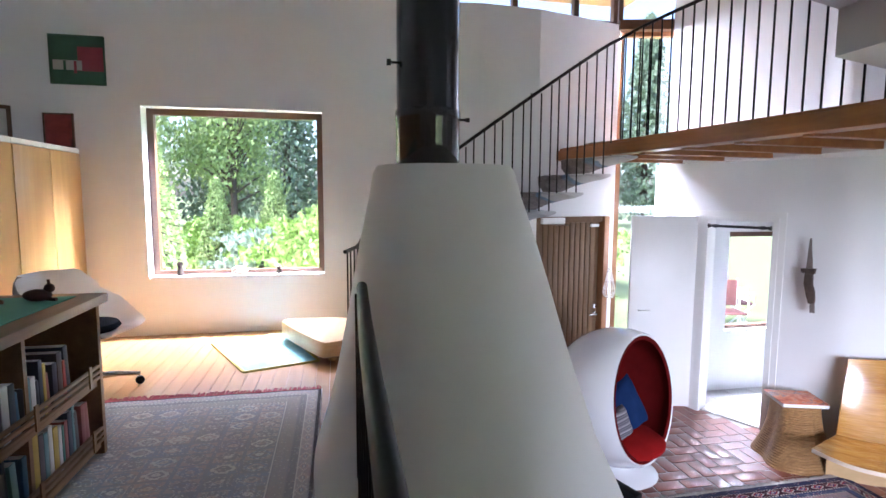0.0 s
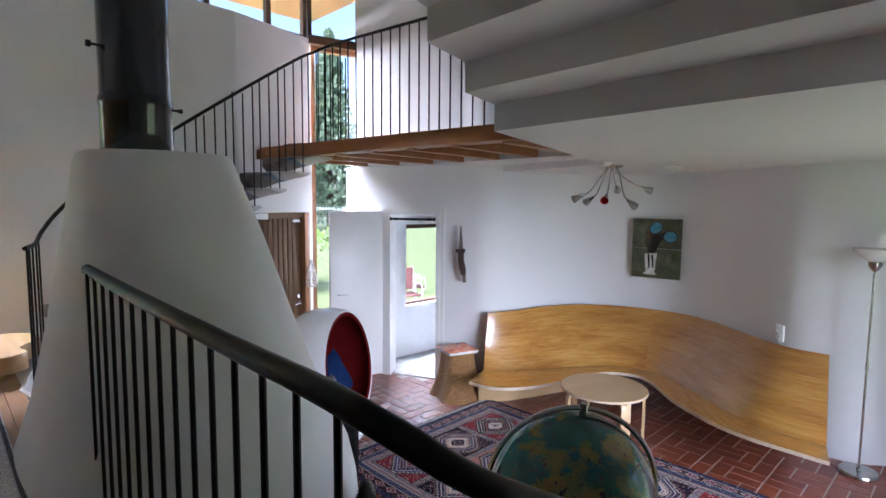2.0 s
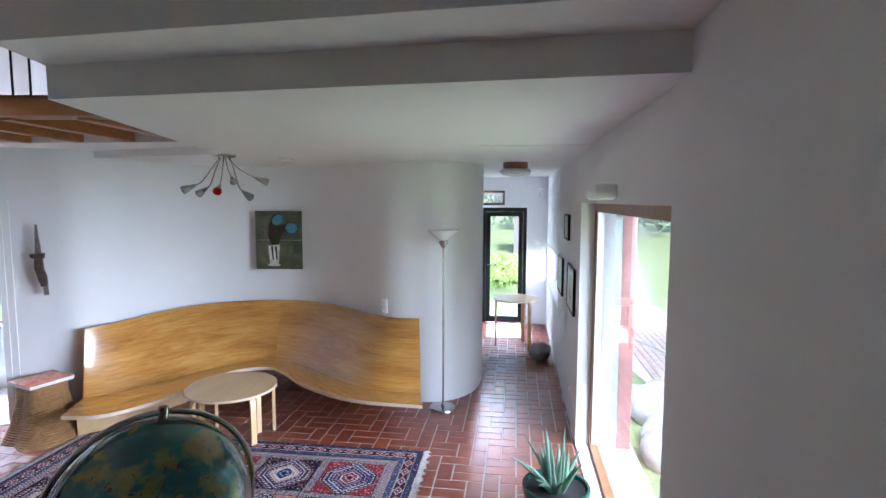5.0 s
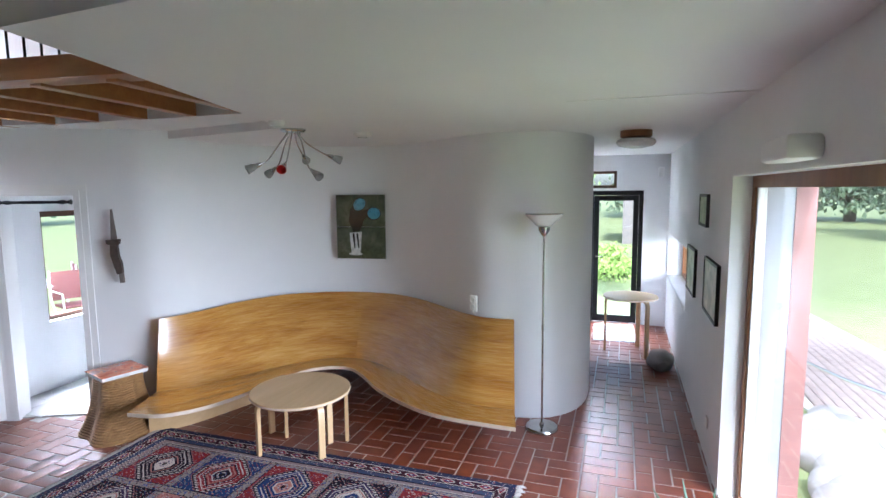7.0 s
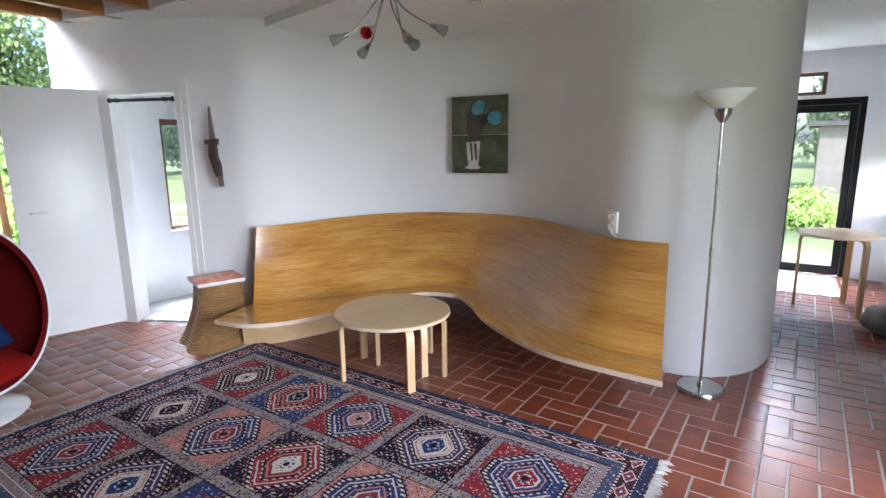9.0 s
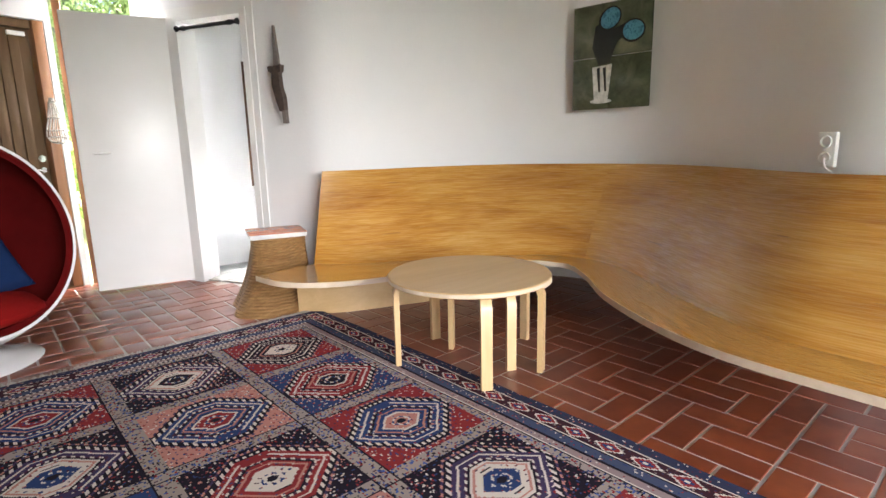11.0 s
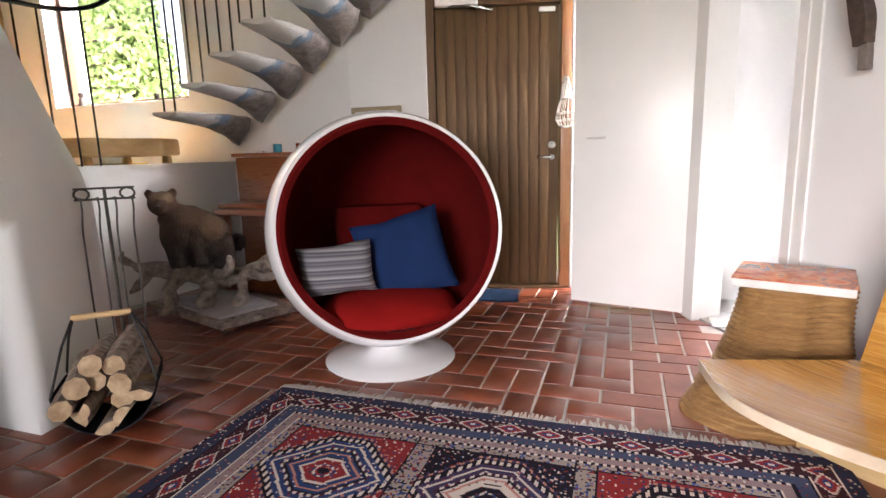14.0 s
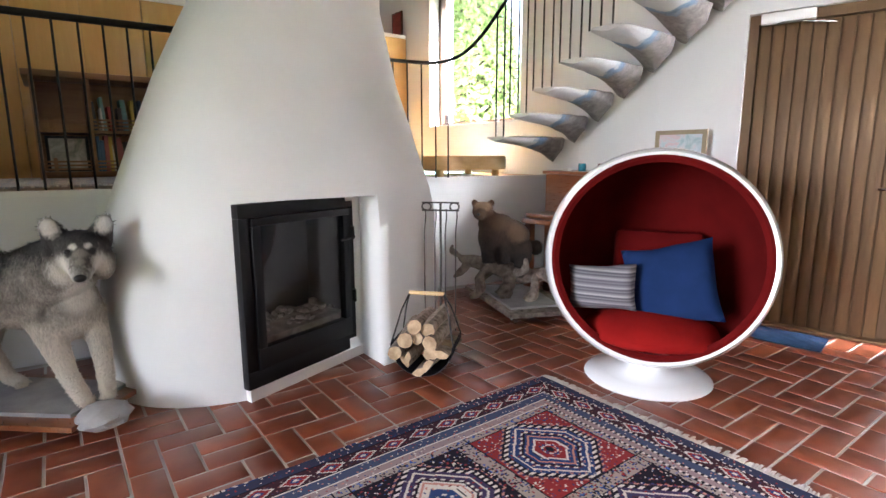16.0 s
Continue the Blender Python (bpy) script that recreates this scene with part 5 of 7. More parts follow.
def rug_material(name, w, h, nx, ny, rim, tones, bands, speck, dull=0.0, cells=()):
    """A knotted rug: a grid of panels, each with a stepped lozenge, inside banded borders. Its corner is the origin."""
    m = bpy.data.materials.new(name)
    nt, p = tree_of(m)
    tc, sep = nt.nodes.new("ShaderNodeTexCoord"), nt.nodes.new("ShaderNodeSeparateXYZ")
    nt.links.new(tc.outputs["Object"], sep.inputs[0])
    # knots: everything steps by about 6 mm
    u = calc(nt, "SNAP", sep.outputs["X"], 0.006)
    v = calc(nt, "SNAP", sep.outputs["Y"], 0.006)
    edge = calc(nt, "MINIMUM", calc(nt, "MINIMUM", u, calc(nt, "SUBTRACT", w, u)), calc(nt, "MINIMUM", v, calc(nt, "SUBTRACT", h, v)))
    pu = calc(nt, "MULTIPLY", calc(nt, "SUBTRACT", u, rim), nx / (w - 2 * rim))
    pv = calc(nt, "MULTIPLY", calc(nt, "SUBTRACT", v, rim), ny / (h - 2 * rim))
    iu, iv = calc(nt, "FLOOR", pu), calc(nt, "FLOOR", pv)
    fu = calc(nt, "ABSOLUTE", calc(nt, "SUBTRACT", calc(nt, "FRACT", pu), 0.5))
    fv = calc(nt, "ABSOLUTE", calc(nt, "SUBTRACT", calc(nt, "FRACT", pv), 0.5))
    slope = calc(nt, "ADD", fu, calc(nt, "MULTIPLY", fv, 0.92))
    # stepped flanks, cut off above and below
    lozenge = calc(nt, "MAXIMUM", calc(nt, "SNAP", slope, 0.022), calc(nt, "MULTIPLY", fv, 1.22))
    cell = nt.nodes.new("ShaderNodeCombineXYZ")
    nt.links.new(iu, cell.inputs[0])
    nt.links.new(iv, cell.inputs[1])

    def pick(seed, colours):
        if cells:
            # the weaver's own choice, panel by panel
            place = calc(nt, "ADD", calc(nt, "MULTIPLY", iv, float(nx)), calc(nt, "ADD", iu, 0.5))
            out = ramp(nt, calc(nt, "MULTIPLY", place, 1.0 / (nx * ny)), [(k / (nx * ny), sorts[c][int(seed)]) for k, c in enumerate(cells)])
            out.node.color_ramp.interpolation = "CONSTANT"
            return out
        wn = nt.nodes.new("ShaderNodeTexWhiteNoise")
        wn.noise_dimensions = "4D"
        nt.links.new(cell.outputs[0], wn.inputs["Vector"])
        wn.inputs["W"].default_value = seed
        out = ramp(nt, wn.outputs["Value"], [(k / len(colours), c) for k, c in enumerate(colours)])
        out.node.color_ramp.interpolation = "CONSTANT"
        return out

    def within(x, lo, hi):
        return calc(nt, "MULTIPLY", calc(nt, "GREATER_THAN", x, lo), calc(nt, "LESS_THAN", x, hi))

    vor = node(nt, "ShaderNodeTexVoronoi", Scale=speck)
    snap = nt.nodes.new("ShaderNodeCombineXYZ")
    nt.links.new(u, snap.inputs[0])
    nt.links.new(v, snap.inputs[1])
    nt.links.new(snap.outputs[0], vor.inputs["Vector"])
    bits = nt.nodes.new("ShaderNodeSeparateColor")
    nt.links.new(vor.outputs["Color"], bits.inputs[0])
    red, navy, cream, plum, rose, black = tones
    violet = tuple(0.6 * a + 0.4 * b for a, b in zip(plum, navy))
    # ground, -, outer band, inner band, -, core of each sort of panel
    sorts = {"a": (0, red, navy, navy, 0, red), "b": (0, black, violet, cream, 0, navy), "c": (0, rose, navy, navy, 0, red), "d": (0, red, black, black, 0, cream), "e": (0, navy, red, red, 0, black), "f": (0, black, red, red, 0, cream), "g": (0, black, violet, cream, 0, black), "h": (0, red, navy, navy, 0, rose)}
    confetti = ramp(nt, bits.outputs[0], [(0.0, cream), (0.28, navy), (0.5, red), (0.68, plum), (0.84, rose)])
    confetti.node.color_ramp.interpolation = "CONSTANT"
    flowers = calc(nt, "MULTIPLY", calc(nt, "LESS_THAN", vor.outputs["Distance"], 0.50), calc(nt, "GREATER_THAN", bits.outputs[1], 0.30))
    dark_bits = ramp(nt, bits.outputs[0], [(0.0, black), (0.3, navy), (0.55, tuple(2.2 * c for c in navy)), (0.75, red), (0.9, plum)])
    dark_bits.node.color_ramp.interpolation = "CONSTANT"
    dots = calc(nt, "MULTIPLY", calc(nt, "LESS_THAN", vor.outputs["Distance"], 0.34 / 1.0), calc(nt, "GREATER_THAN", bits.outputs[1], 0.42))
    col = pick(1.0, (red, red, black, red, navy, red))
    col = mix(nt, dots, col, confetti)
    fine_step = 165.0 if cells else 105.0
    teeth = calc(nt, "GREATER_THAN", calc(nt, "SINE", calc(nt, "MULTIPLY", u, 260.0)), 0.0)
    beads = calc(nt, "GREATER_THAN", calc(nt, "MULTIPLY", calc(nt, "SINE", calc(nt, "MULTIPLY", u, fine_step)), calc(nt, "SINE", calc(nt, "MULTIPLY", v, fine_step))), 0.60)
    studs = calc(nt, "MULTIPLY", beads, calc(nt, "GREATER_THAN", bits.outputs[2], 0.3))
    col = mix(nt, studs, col, confetti)
    for lo, hi, seed, colours in ((0.30, 0.435, 2.0, (navy, black, cream, navy, black)), (0.16, 0.275, 3.0, (plum, black, red, black, navy)), (0.0, 0.135, 5.0, (cream, red, black, rose))):
        ring = mix(nt, studs, pick(seed, colours), confetti if cells else pick(seed + 20.0, (cream, black, cream, red, cream)))
        col = mix(nt, within(lozenge, lo - 0.001, hi), col, ring)
    for lo, hi, other in ((0.415, 0.455, black), (0.275, 0.30, plum)):
        col = mix(nt, within(lozenge, lo, hi), col, mix(nt, teeth, cream, other))
    col = mix(nt, within(lozenge, 0.455, 0.475), col, black)
    if cells:
        # fine stepped lines between the bands and a dotted edge round the ground
        for lo, hi, tone in ((0.400, 0.415, black), (0.345, 0.356, cream), (0.262, 0.275, black), (0.215, 0.226, rose), (0.160, 0.172, black)):
            col = mix(nt, within(lozenge, lo, hi), col, tone)
        col = mix(nt, within(lozenge, 0.475, 0.500), col, mix(nt, teeth, rose, violet))
        col = mix(nt, within(lozenge, 0.062, 0.082), col, mix(nt, teeth, cream, navy))
    col = mix(nt, within(lozenge, 0.135, 0.16), col, cream)
    col = mix(nt, within(lozenge, 0.0, 0.035), col, black)
    grid = calc(nt, "MAXIMUM", calc(nt, "GREATER_THAN", fu, 0.438), calc(nt, "GREATER_THAN", fv, 0.445))
    strip = tuple(0.46 * a + 0.08 * b for a, b in zip(cream, rose)) if cells else tuple((a + b) / 2 for a, b in zip(navy, black))
    col = mix(nt, grid, col, mix(nt, flowers if cells else dots, strip, dark_bits if cells else confetti))
    seam = calc(nt, "MAXIMUM", within(fu, 0.430, 0.438), within(fv, 0.436, 0.445))
    col = mix(nt, seam, col, black)
    for lo, hi, a, share in bands:
        col = mix(nt, within(edge, lo, hi), col, mix(nt, calc(nt, "MULTIPLY", dots, share), a, confetti))
    # small diamonds along the main border
    side = calc(nt, "LESS_THAN", calc(nt, "MINIMUM", u, calc(nt, "SUBTRACT", w, u)), calc(nt, "MINIMUM", v, calc(nt, "SUBTRACT", h, v)))
    run = calc(nt, "ADD", calc(nt, "MULTIPLY", side, v), calc(nt, "MULTIPLY", calc(nt, "SUBTRACT", 1.0, side), u))
    lo, hi = bands[1][0], bands[1][1]
    across = calc(nt, "MULTIPLY", calc(nt, "ABSOLUTE", calc(nt, "SUBTRACT", edge, (lo + hi) / 2)), 1.0 / (hi - lo))
    repeat = calc(nt, "ABSOLUTE", calc(nt, "SUBTRACT", calc(nt, "FRACT", calc(nt, "MULTIPLY", run, 1.0 / (1.7 * (hi - lo)))), 0.5))
    gem = calc(nt, "ADD", repeat, across)
    main = within(edge, lo, hi)
    for a, b, tone in ((0.36, 0.44, cream), (0.20, 0.36, red), (0.10, 0.20, navy), (0.0, 0.10, cream)):
        col = mix(nt, calc(nt, "MULTIPLY", main, within(gem, a - 0.001, b)), col, tone)
    lines = within(edge, rim - 0.012, rim)
    for lo, hi, _, _ in bands[1:]:
        lines = calc(nt, "MAXIMUM", lines, within(edge, lo - 0.004, lo + 0.005))
    col = mix(nt, lines, col, mix(nt, teeth, cream, black))
    wear = noise_of(nt, tc.outputs["Object"], 3.0, 4.0)
    col = mix(nt, calc(nt, "MULTIPLY", wear, 0.05 + dull), col, (0.26, 0.23, 0.23))
    nt.links.new(col, p.inputs["Base Color"])
    p.inputs["Roughness"].default_value = 0.97
    p.inputs["Specular IOR Level"].default_value = 0.06
    bump(nt, p, noise_of(nt, tc.outputs["Object"], 320.0, 2.0), 0.5, 0.004)
    return m


def rug(name, at, w, h, turn, material, label, fringe_material, thick=0.012, fringe=0.045, ends=(0, 1), seed=1):
    ob = thing(name, at, label, "rug", turn=turn)
    bm = bmesh.new()
    nx, ny = 24, 36
    rings = []
    for j in range(ny + 1):
        y = h * j / ny
        wob = 0.006 * math.sin(j * 0.9 + seed)
        top = [(wob + (w - wob) * i / nx, y, thick + 0.0015 * math.sin(i * 1.3 + j * 0.7)) for i in range(nx + 1)]
        rings.append(top + [(w, y, 0.001), (wob, y, 0.001)])
    loft(bm, rings)
    part("woven_field", bm, material, ob, local=True)
    rnd = random.Random(seed)
    for e in ends:
        bm = bmesh.new()
        y0, s = (0, -1) if e == 0 else (h, 1)
        for k in range(int(w / 0.011)):
            x = 0.005 + k * 0.011 + rnd.uniform(-0.003, 0.003)
            l = fringe * rnd.uniform(0.6, 1.15)
            dx = rnd.uniform(-0.014, 0.014)
            v = [bm.verts.new(c) for c in ((x - 0.005, y0, 0.006), (x + 0.005, y0, 0.006), (x + dx + 0.003, y0 + s * l, 0.003), (x + dx - 0.003, y0 + s * l, 0.003))]
            t = [bm.verts.new(c) for c in ((x - 0.005, y0, 0.013), (x + 0.005, y0, 0.013), (x + dx * 0.6, y0 + s * l * 0.55, 0.016))]
            bm.faces.new(v)
            bm.faces.new((t[0], t[1], t[2]))
            bm.faces.new((t[1], v[1], v[2], t[2]))
            bm.faces.new((v[0], t[0], t[2], v[3]))
        part("fringe", bm, fringe_material, ob, "knotted wool fringe", local=True, smooth=False)
    return ob


WOOL_WHITE = plain("fringe_wool", (0.60, 0.57, 0.52), (0.42, 0.39, 0.36), 40, 0.95, relief=0.3)
WOOL_RED = plain("red_fringe", (0.40, 0.025, 0.04), (0.42, 0.12, 0.12), 9, 0.95, relief=0.3)
RED, NAVY, CREAM, PLUM, ROSE, BLACK = (0.27, 0.026, 0.030), (0.024, 0.050, 0.155), (0.66, 0.58, 0.52), (0.070, 0.024, 0.050), (0.50, 0.22, 0.18), (0.012, 0.009, 0.018)
persian = rug_material("knotted_rug", 2.06, 3.08, 3, 5, 0.24, (RED, NAVY, CREAM, PLUM, ROSE, BLACK), ((0.0, 0.055, (0.030, 0.036, 0.075), 1.0), (0.055, 0.135, (0.045, 0.014, 0.022), 0.5), (0.135, 0.19, (0.055, 0.072, 0.14), 1.0), (0.19, 0.232, (0.30, 0.22, 0.22), 1.0)), 95.0, cells="dgaacbefhbceagd")
rug("persian_rug", (2.10, 0.045, 0.0), 2.06, 3.08, 0.6, persian, "red and navy knotted rug with lozenge panels on the brick floor", WOOL_WHITE, fringe=0.06, seed=2)
study = rug_material("study_rug", 1.55, 3.0, 8, 22, 0.20, ((0.62, 0.53, 0.49), (0.46, 0.47, 0.52), (0.80, 0.77, 0.71), (0.50, 0.44, 0.43), (0.70, 0.62, 0.54), (0.46, 0.43, 0.43)), ((0.0, 0.02, (0.10, 0.09, 0.10), 0.3), (0.02, 0.08, (0.58, 0.53, 0.51), 0.9), (0.08, 0.12, (0.40, 0.38, 0.38), 0.8), (0.12, 0.195, (0.52, 0.48, 0.45), 1.0)), 110.0, 0.0)
rug("study_carpet", (-1.54, 0.25, UP + 0.006), 1.56, 3.0, 0.0, study, "faded grey-beige knotted carpet with a red fringe", WOOL_RED, fringe=0.09, ends=(1,), seed=5)
MAT_BLUE = blotch("turquoise_felt", [(0.3, (0.16, 0.36, 0.40)), (0.55, (0.24, 0.46, 0.48)), (0.8, (0.34, 0.50, 0.46))], 9, 0.5, 0.95)
mat = thing("turquoise_mat", (-0.55, 3.71, UP), "small turquoise felt mat with a yellow edge", "mat")
q = [Vector(p) for p in ((-0.94, 4.53), (-0.55, 3.71), (-0.02, 3.89), (-0.36, 4.80))]
mid = sum(q, Vector((0, 0))) / 4
part("felt", prism(bmesh.new(), [tuple(mid + (p - mid) * 0.95) for p in q], UP + 0.001, UP + 0.011), MAT_BLUE, mat, smooth=False)
for k in range(4):
    a, b = q[k], q[(k + 1) % 4]
    part("binding", along(mid + (a - mid) * 0.985, mid + (b - mid) * 0.985, 0.022, 0.012, UP + 0.001), plain("yellow_binding", (0.46, 0.36, 0.10), None, 30, 0.95), mat)
NAVY_MAT = blotch("navy_mat", [(0.4, (0.008, 0.020, 0.045)), (0.6, (0.016, 0.036, 0.070)), (0.72, (0.16, 0.05, 0.03))], 14, 0.4, 0.97)
NAVY_MAT.node_tree.nodes["Principled BSDF"].inputs["Specular IOR Level"].default_value = 0.06
rug("door_mat", (2.33, 4.62, 0.0), 0.48, 0.30, 10, NAVY_MAT, "small navy door mat with white fringes", WOOL_WHITE, thick=0.01, fringe=0.0, ends=(), seed=8)
PASSAGE_MAT = blotch("pale_rag_mat", [(0.35, (0.52, 0.55, 0.60)), (0.5, (0.30, 0.34, 0.42)), (0.6, (0.62, 0.62, 0.60))], 22, 0.4, 0.97)
rug("passage_mat", (8.02, -0.80, 0.0), 0.92, 0.56, 2, PASSAGE_MAT, "pale blue-grey rag mat before the garden door", WOOL_WHITE, thick=0.008, fringe=0.0, ends=(), seed=4)
# ---- study on the raised floor ----
# cupboards along the west side
for k in range(6):
    y1 = 4.94 - 0.98 * k
    y0 = y1 - 0.975
    cab = thing("cupboard", (-2.35, (y0 + y1) / 2, UP), "tall birch veneer cupboard with plain doors", "cupboard", "row of cupboards")
    part("body", new_box(-2.68, -2.06, y0, y1, UP, 2.60), CUPBOARD_WOOD, cab)
    part("top", new_box(-2.70, -2.045, y0, y1, 2.602, 2.64), PAINT_WHITE, cab, "white top board")
    for j in range(2):
        a = y0 + 0.4875 * j
        d = part("door", new_box(-2.058, -2.04, a + 0.003, a + 0.484, UP + 0.06, 2.595, bevel=0.002), CUPBOARD_WOOD, cab)

DESKTOP = plain("green_linoleum", (0.02, 0.30, 0.23), (0.016, 0.25, 0.19), 4, 0.5, relief=0.05)
desk = thing("desk", (-1.35, 1.6, UP), "dark wooden desk with a green top and bookshelves in its side", "desk")
part("tabletop", new_box(-1.80, -0.99, 1.06, 2.66, 1.725, 1.77, bevel=0.006), DESK_WOOD, desk)
part("inlay", new_box(-1.72, -1.09, 1.14, 2.56, 1.7705, 1.774), DESKTOP, desk, "green linoleum inlay")
part("end_panel", new_box(-1.78, -1.005, 2.555, 2.585, UP, 1.725), DESK_WOOD, desk)
part("end_panel", new_box(-1.78, -1.005, 1.10, 1.13, UP, 1.725), DESK_WOOD, desk)
part("back_panel", new_box(-1.40, -1.38, 1.13, 2.555, UP, 1.725), DESK_WOOD, desk)
for z in (UP + 0.05, UP + 0.36):
    part("shelf", new_box(-1.38, -1.02, 1.13, 2.555, z, z + 0.022), DESK_WOOD, desk)
for y in (1.45, 2.0):
    part("divider", new_box(-1.38, -1.03, y - 0.012, y + 0.012, UP + 0.05, 1.725), DESK_WOOD, desk)
for z0 in (UP + 0.085, UP + 0.395):
    for s in range(3):
        part("slat", new_box(-1.018, -1.005, 1.13, 2.555, z0 + 0.028 * s, z0 + 0.028 * s + 0.014), DESK_WOOD, desk)
    for y in (1.2, 1.45, 1.75, 2.0, 2.45):
        part("slat_post", new_box(-1.0045, -0.998, y - 0.012, y + 0.012, z0 - 0.01, z0 + 0.09), DESK_WOOD, desk)

BOOKS = [plain("cloth_%d" % i, c, None, 12, 0.6, relief=0.2) for i, c in enumerate(((0.40, 0.06, 0.05), (0.04, 0.11, 0.20), (0.06, 0.20, 0.16), (0.55, 0.52, 0.46), (0.10, 0.08, 0.08), (0.58, 0.40, 0.08), (0.18, 0.32, 0.34), (0.34, 0.10, 0.09), (0.72, 0.70, 0.66), (0.03, 0.04, 0.07)))]


def books_row(x_front, y0, y1, z, low, high, seed, group):
    rnd = random.Random(seed)
    y = y0
    while y < y1 - 0.02:
        t = rnd.uniform(0.014, 0.042)
        h, d = rnd.uniform(low, high), rnd.uniform(0.15, 0.21)
        lean = rnd.choice((0, 0, 0, 4))
        ob = thing("book", (x_front - d / 2, y + t / 2, z), "upright cloth-bound book on the desk shelf", "book", group)
        ob.matrix_basis = ob.matrix_basis @ Matrix.Rotation(radians(lean), 4, "X")
        part("cover", new_box(-d / 2, d / 2, -t / 2, t / 2, 0, h, bevel=0.002), rnd.choice(BOOKS), ob, local=True)
        part("pages", new_box(-d / 2 + 0.004, d / 2 - 0.006, -t / 2 + 0.002, t / 2 - 0.002, h, h + 0.001), PAPER, ob, local=True)
        y += t + 0.002 + (0.02 if lean else 0)


books_row(-1.035, 1.47, 1.98, UP + 0.072, 0.20, 0.28, 1, "books in the desk")
books_row(-1.035, 2.02, 2.53, UP + 0.072, 0.21, 0.28, 2, "books in the desk")
books_row(-1.035, 1.47, 2.36, UP + 0.382, 0.17, 0.25, 3, "books in the desk")

fig = thing("desk_figure", (-1.38, 2.42, 1.729), "small dark carved figure on the desk", "figurine")
bm = lump((-1.38, 2.42, 1.765), (0.07, 0.04, 0.035), 0.3, 2.5, 7.0)
tube(bm, [(-1.36, 2.42, 1.77), (-1.355, 2.42, 1.80), (-1.35, 2.42, 1.84)], 0.008)
tube(bm, [(-1.44, 2.42, 1.76), (-1.47, 2.42, 1.80)], 0.012)
part("carving", bm, RUST, fig)


def shell_chair(x, y, turn):
    ob = thing("office_chair", (x, y, UP), "white shell armchair with a black seat pad on castors", "chair", turn=turn)
    bm, rings = bmesh.new(), []
    # shell: rows from the seat's front over the back; each is a bowl-like line with arms
    rows = [(-0.26, 0.42, 0.22, 0.02), (-0.20, 0.425, 0.25, 0.05), (-0.05, 0.41, 0.28, 0.18), (0.10, 0.41, 0.29, 0.24), (0.20, 0.44, 0.285, 0.24), (0.26, 0.53, 0.27, 0.20), (0.29, 0.64, 0.25, 0.13), (0.31, 0.74, 0.21, 0.05), (0.32, 0.79, 0.16, 0.0)]
    for yy, z, w, arm in rows:
        ring = []
        for k in range(17):
            t = -1 + k / 8
            ring.append((w * math.sin(t * 1.45) / math.sin(1.45) * (1 + 0.10 * (abs(t) ** 4)), yy - 0.10 * abs(t) ** 3 * (yy > 0.15), z + arm * max(0, abs(t) - 0.45) ** 1.5 * 2.45))
        rings.append(ring)
    loft(bm, rings, closed=False)
    ret = bmesh.ops.solidify(bm, geom=bm.faces[:], thickness=0.008)
    part("shell", bm, SHELL_WHITE, ob, "white moulded shell", local=True)
    part("seat_pad", lathe(bmesh.new(), [(0, 0.425), (0.18, 0.425), (0.205, 0.445), (0.19, 0.47), (0.08, 0.48), (0, 0.48)], n=40), BLACK_FABRIC, ob, "black seat pad", local=True)
    part("column", tube(bmesh.new(), [(0, 0, 0.10), (0, 0, 0.41)], 0.025, 16), CHROME, ob, local=True)
    for k in range(4):
        a = radians(45 + 90 * k)
        c, s = math.cos(a), math.sin(a)
        leg = part("leg", tube(bmesh.new(), [(0.02 * c, 0.02 * s, 0.12), (0.17 * c, 0.17 * s, 0.105), (0.30 * c, 0.30 * s, 0.075)], 0.016, 10, [0.024, 0.019, 0.013]), CHROME, ob, local=True)
        part("castor", lathe(bmesh.new(), [(0, -0.014), (0.024, -0.014), (0.028, -0.008), (0.028, 0.008), (0.024, 0.014), (0, 0.014)], n=20, m=Matrix.Translation((0.30 * c, 0.30 * s, 0.03)) @ Matrix.Rotation(a, 4, "Z") @ Matrix.Rotation(radians(90), 4, "X")), BLACK_STEEL, leg, local=True)


shell_chair(-1.45, 3.45, 78)

# thick pine slab on short feet below the window
slab = thing("slab_bench", (-0.02, 4.1, UP), "low thick pine slab on short feet", "bench")
out = spline([(-0.36, 4.55, 0), (-0.10, 4.62, 0), (0.24, 4.55, 0), (0.34, 4.30, 0), (0.20, 4.05, 0), (0.22, 3.88, 0), (0.10, 3.78, 0), (-0.04, 3.84, 0)], 6, closed=True)
cx = sum((p for p in out), Vector()) / len(out)
bm = loft(bmesh.new(), [[cx + (p - cx) * s + Vector((0, 0, UP + z)) for p in out] for z, s in ((0.06, 0.97), (0.07, 1.0), (0.165, 1.0), (0.18, 0.97))])
part("slab", bm, SLAB_WOOD, slab)
for x, y in ((-0.22, 4.48), (0.22, 4.44), (0.08, 3.92)):
    part("foot", lathe(bmesh.new(), [(0, 0), (0.03, 0), (0.035, 0.02), (0.03, 0.062), (0, 0.062)], (x, y, UP), 16), SLAB_WOOD, slab)

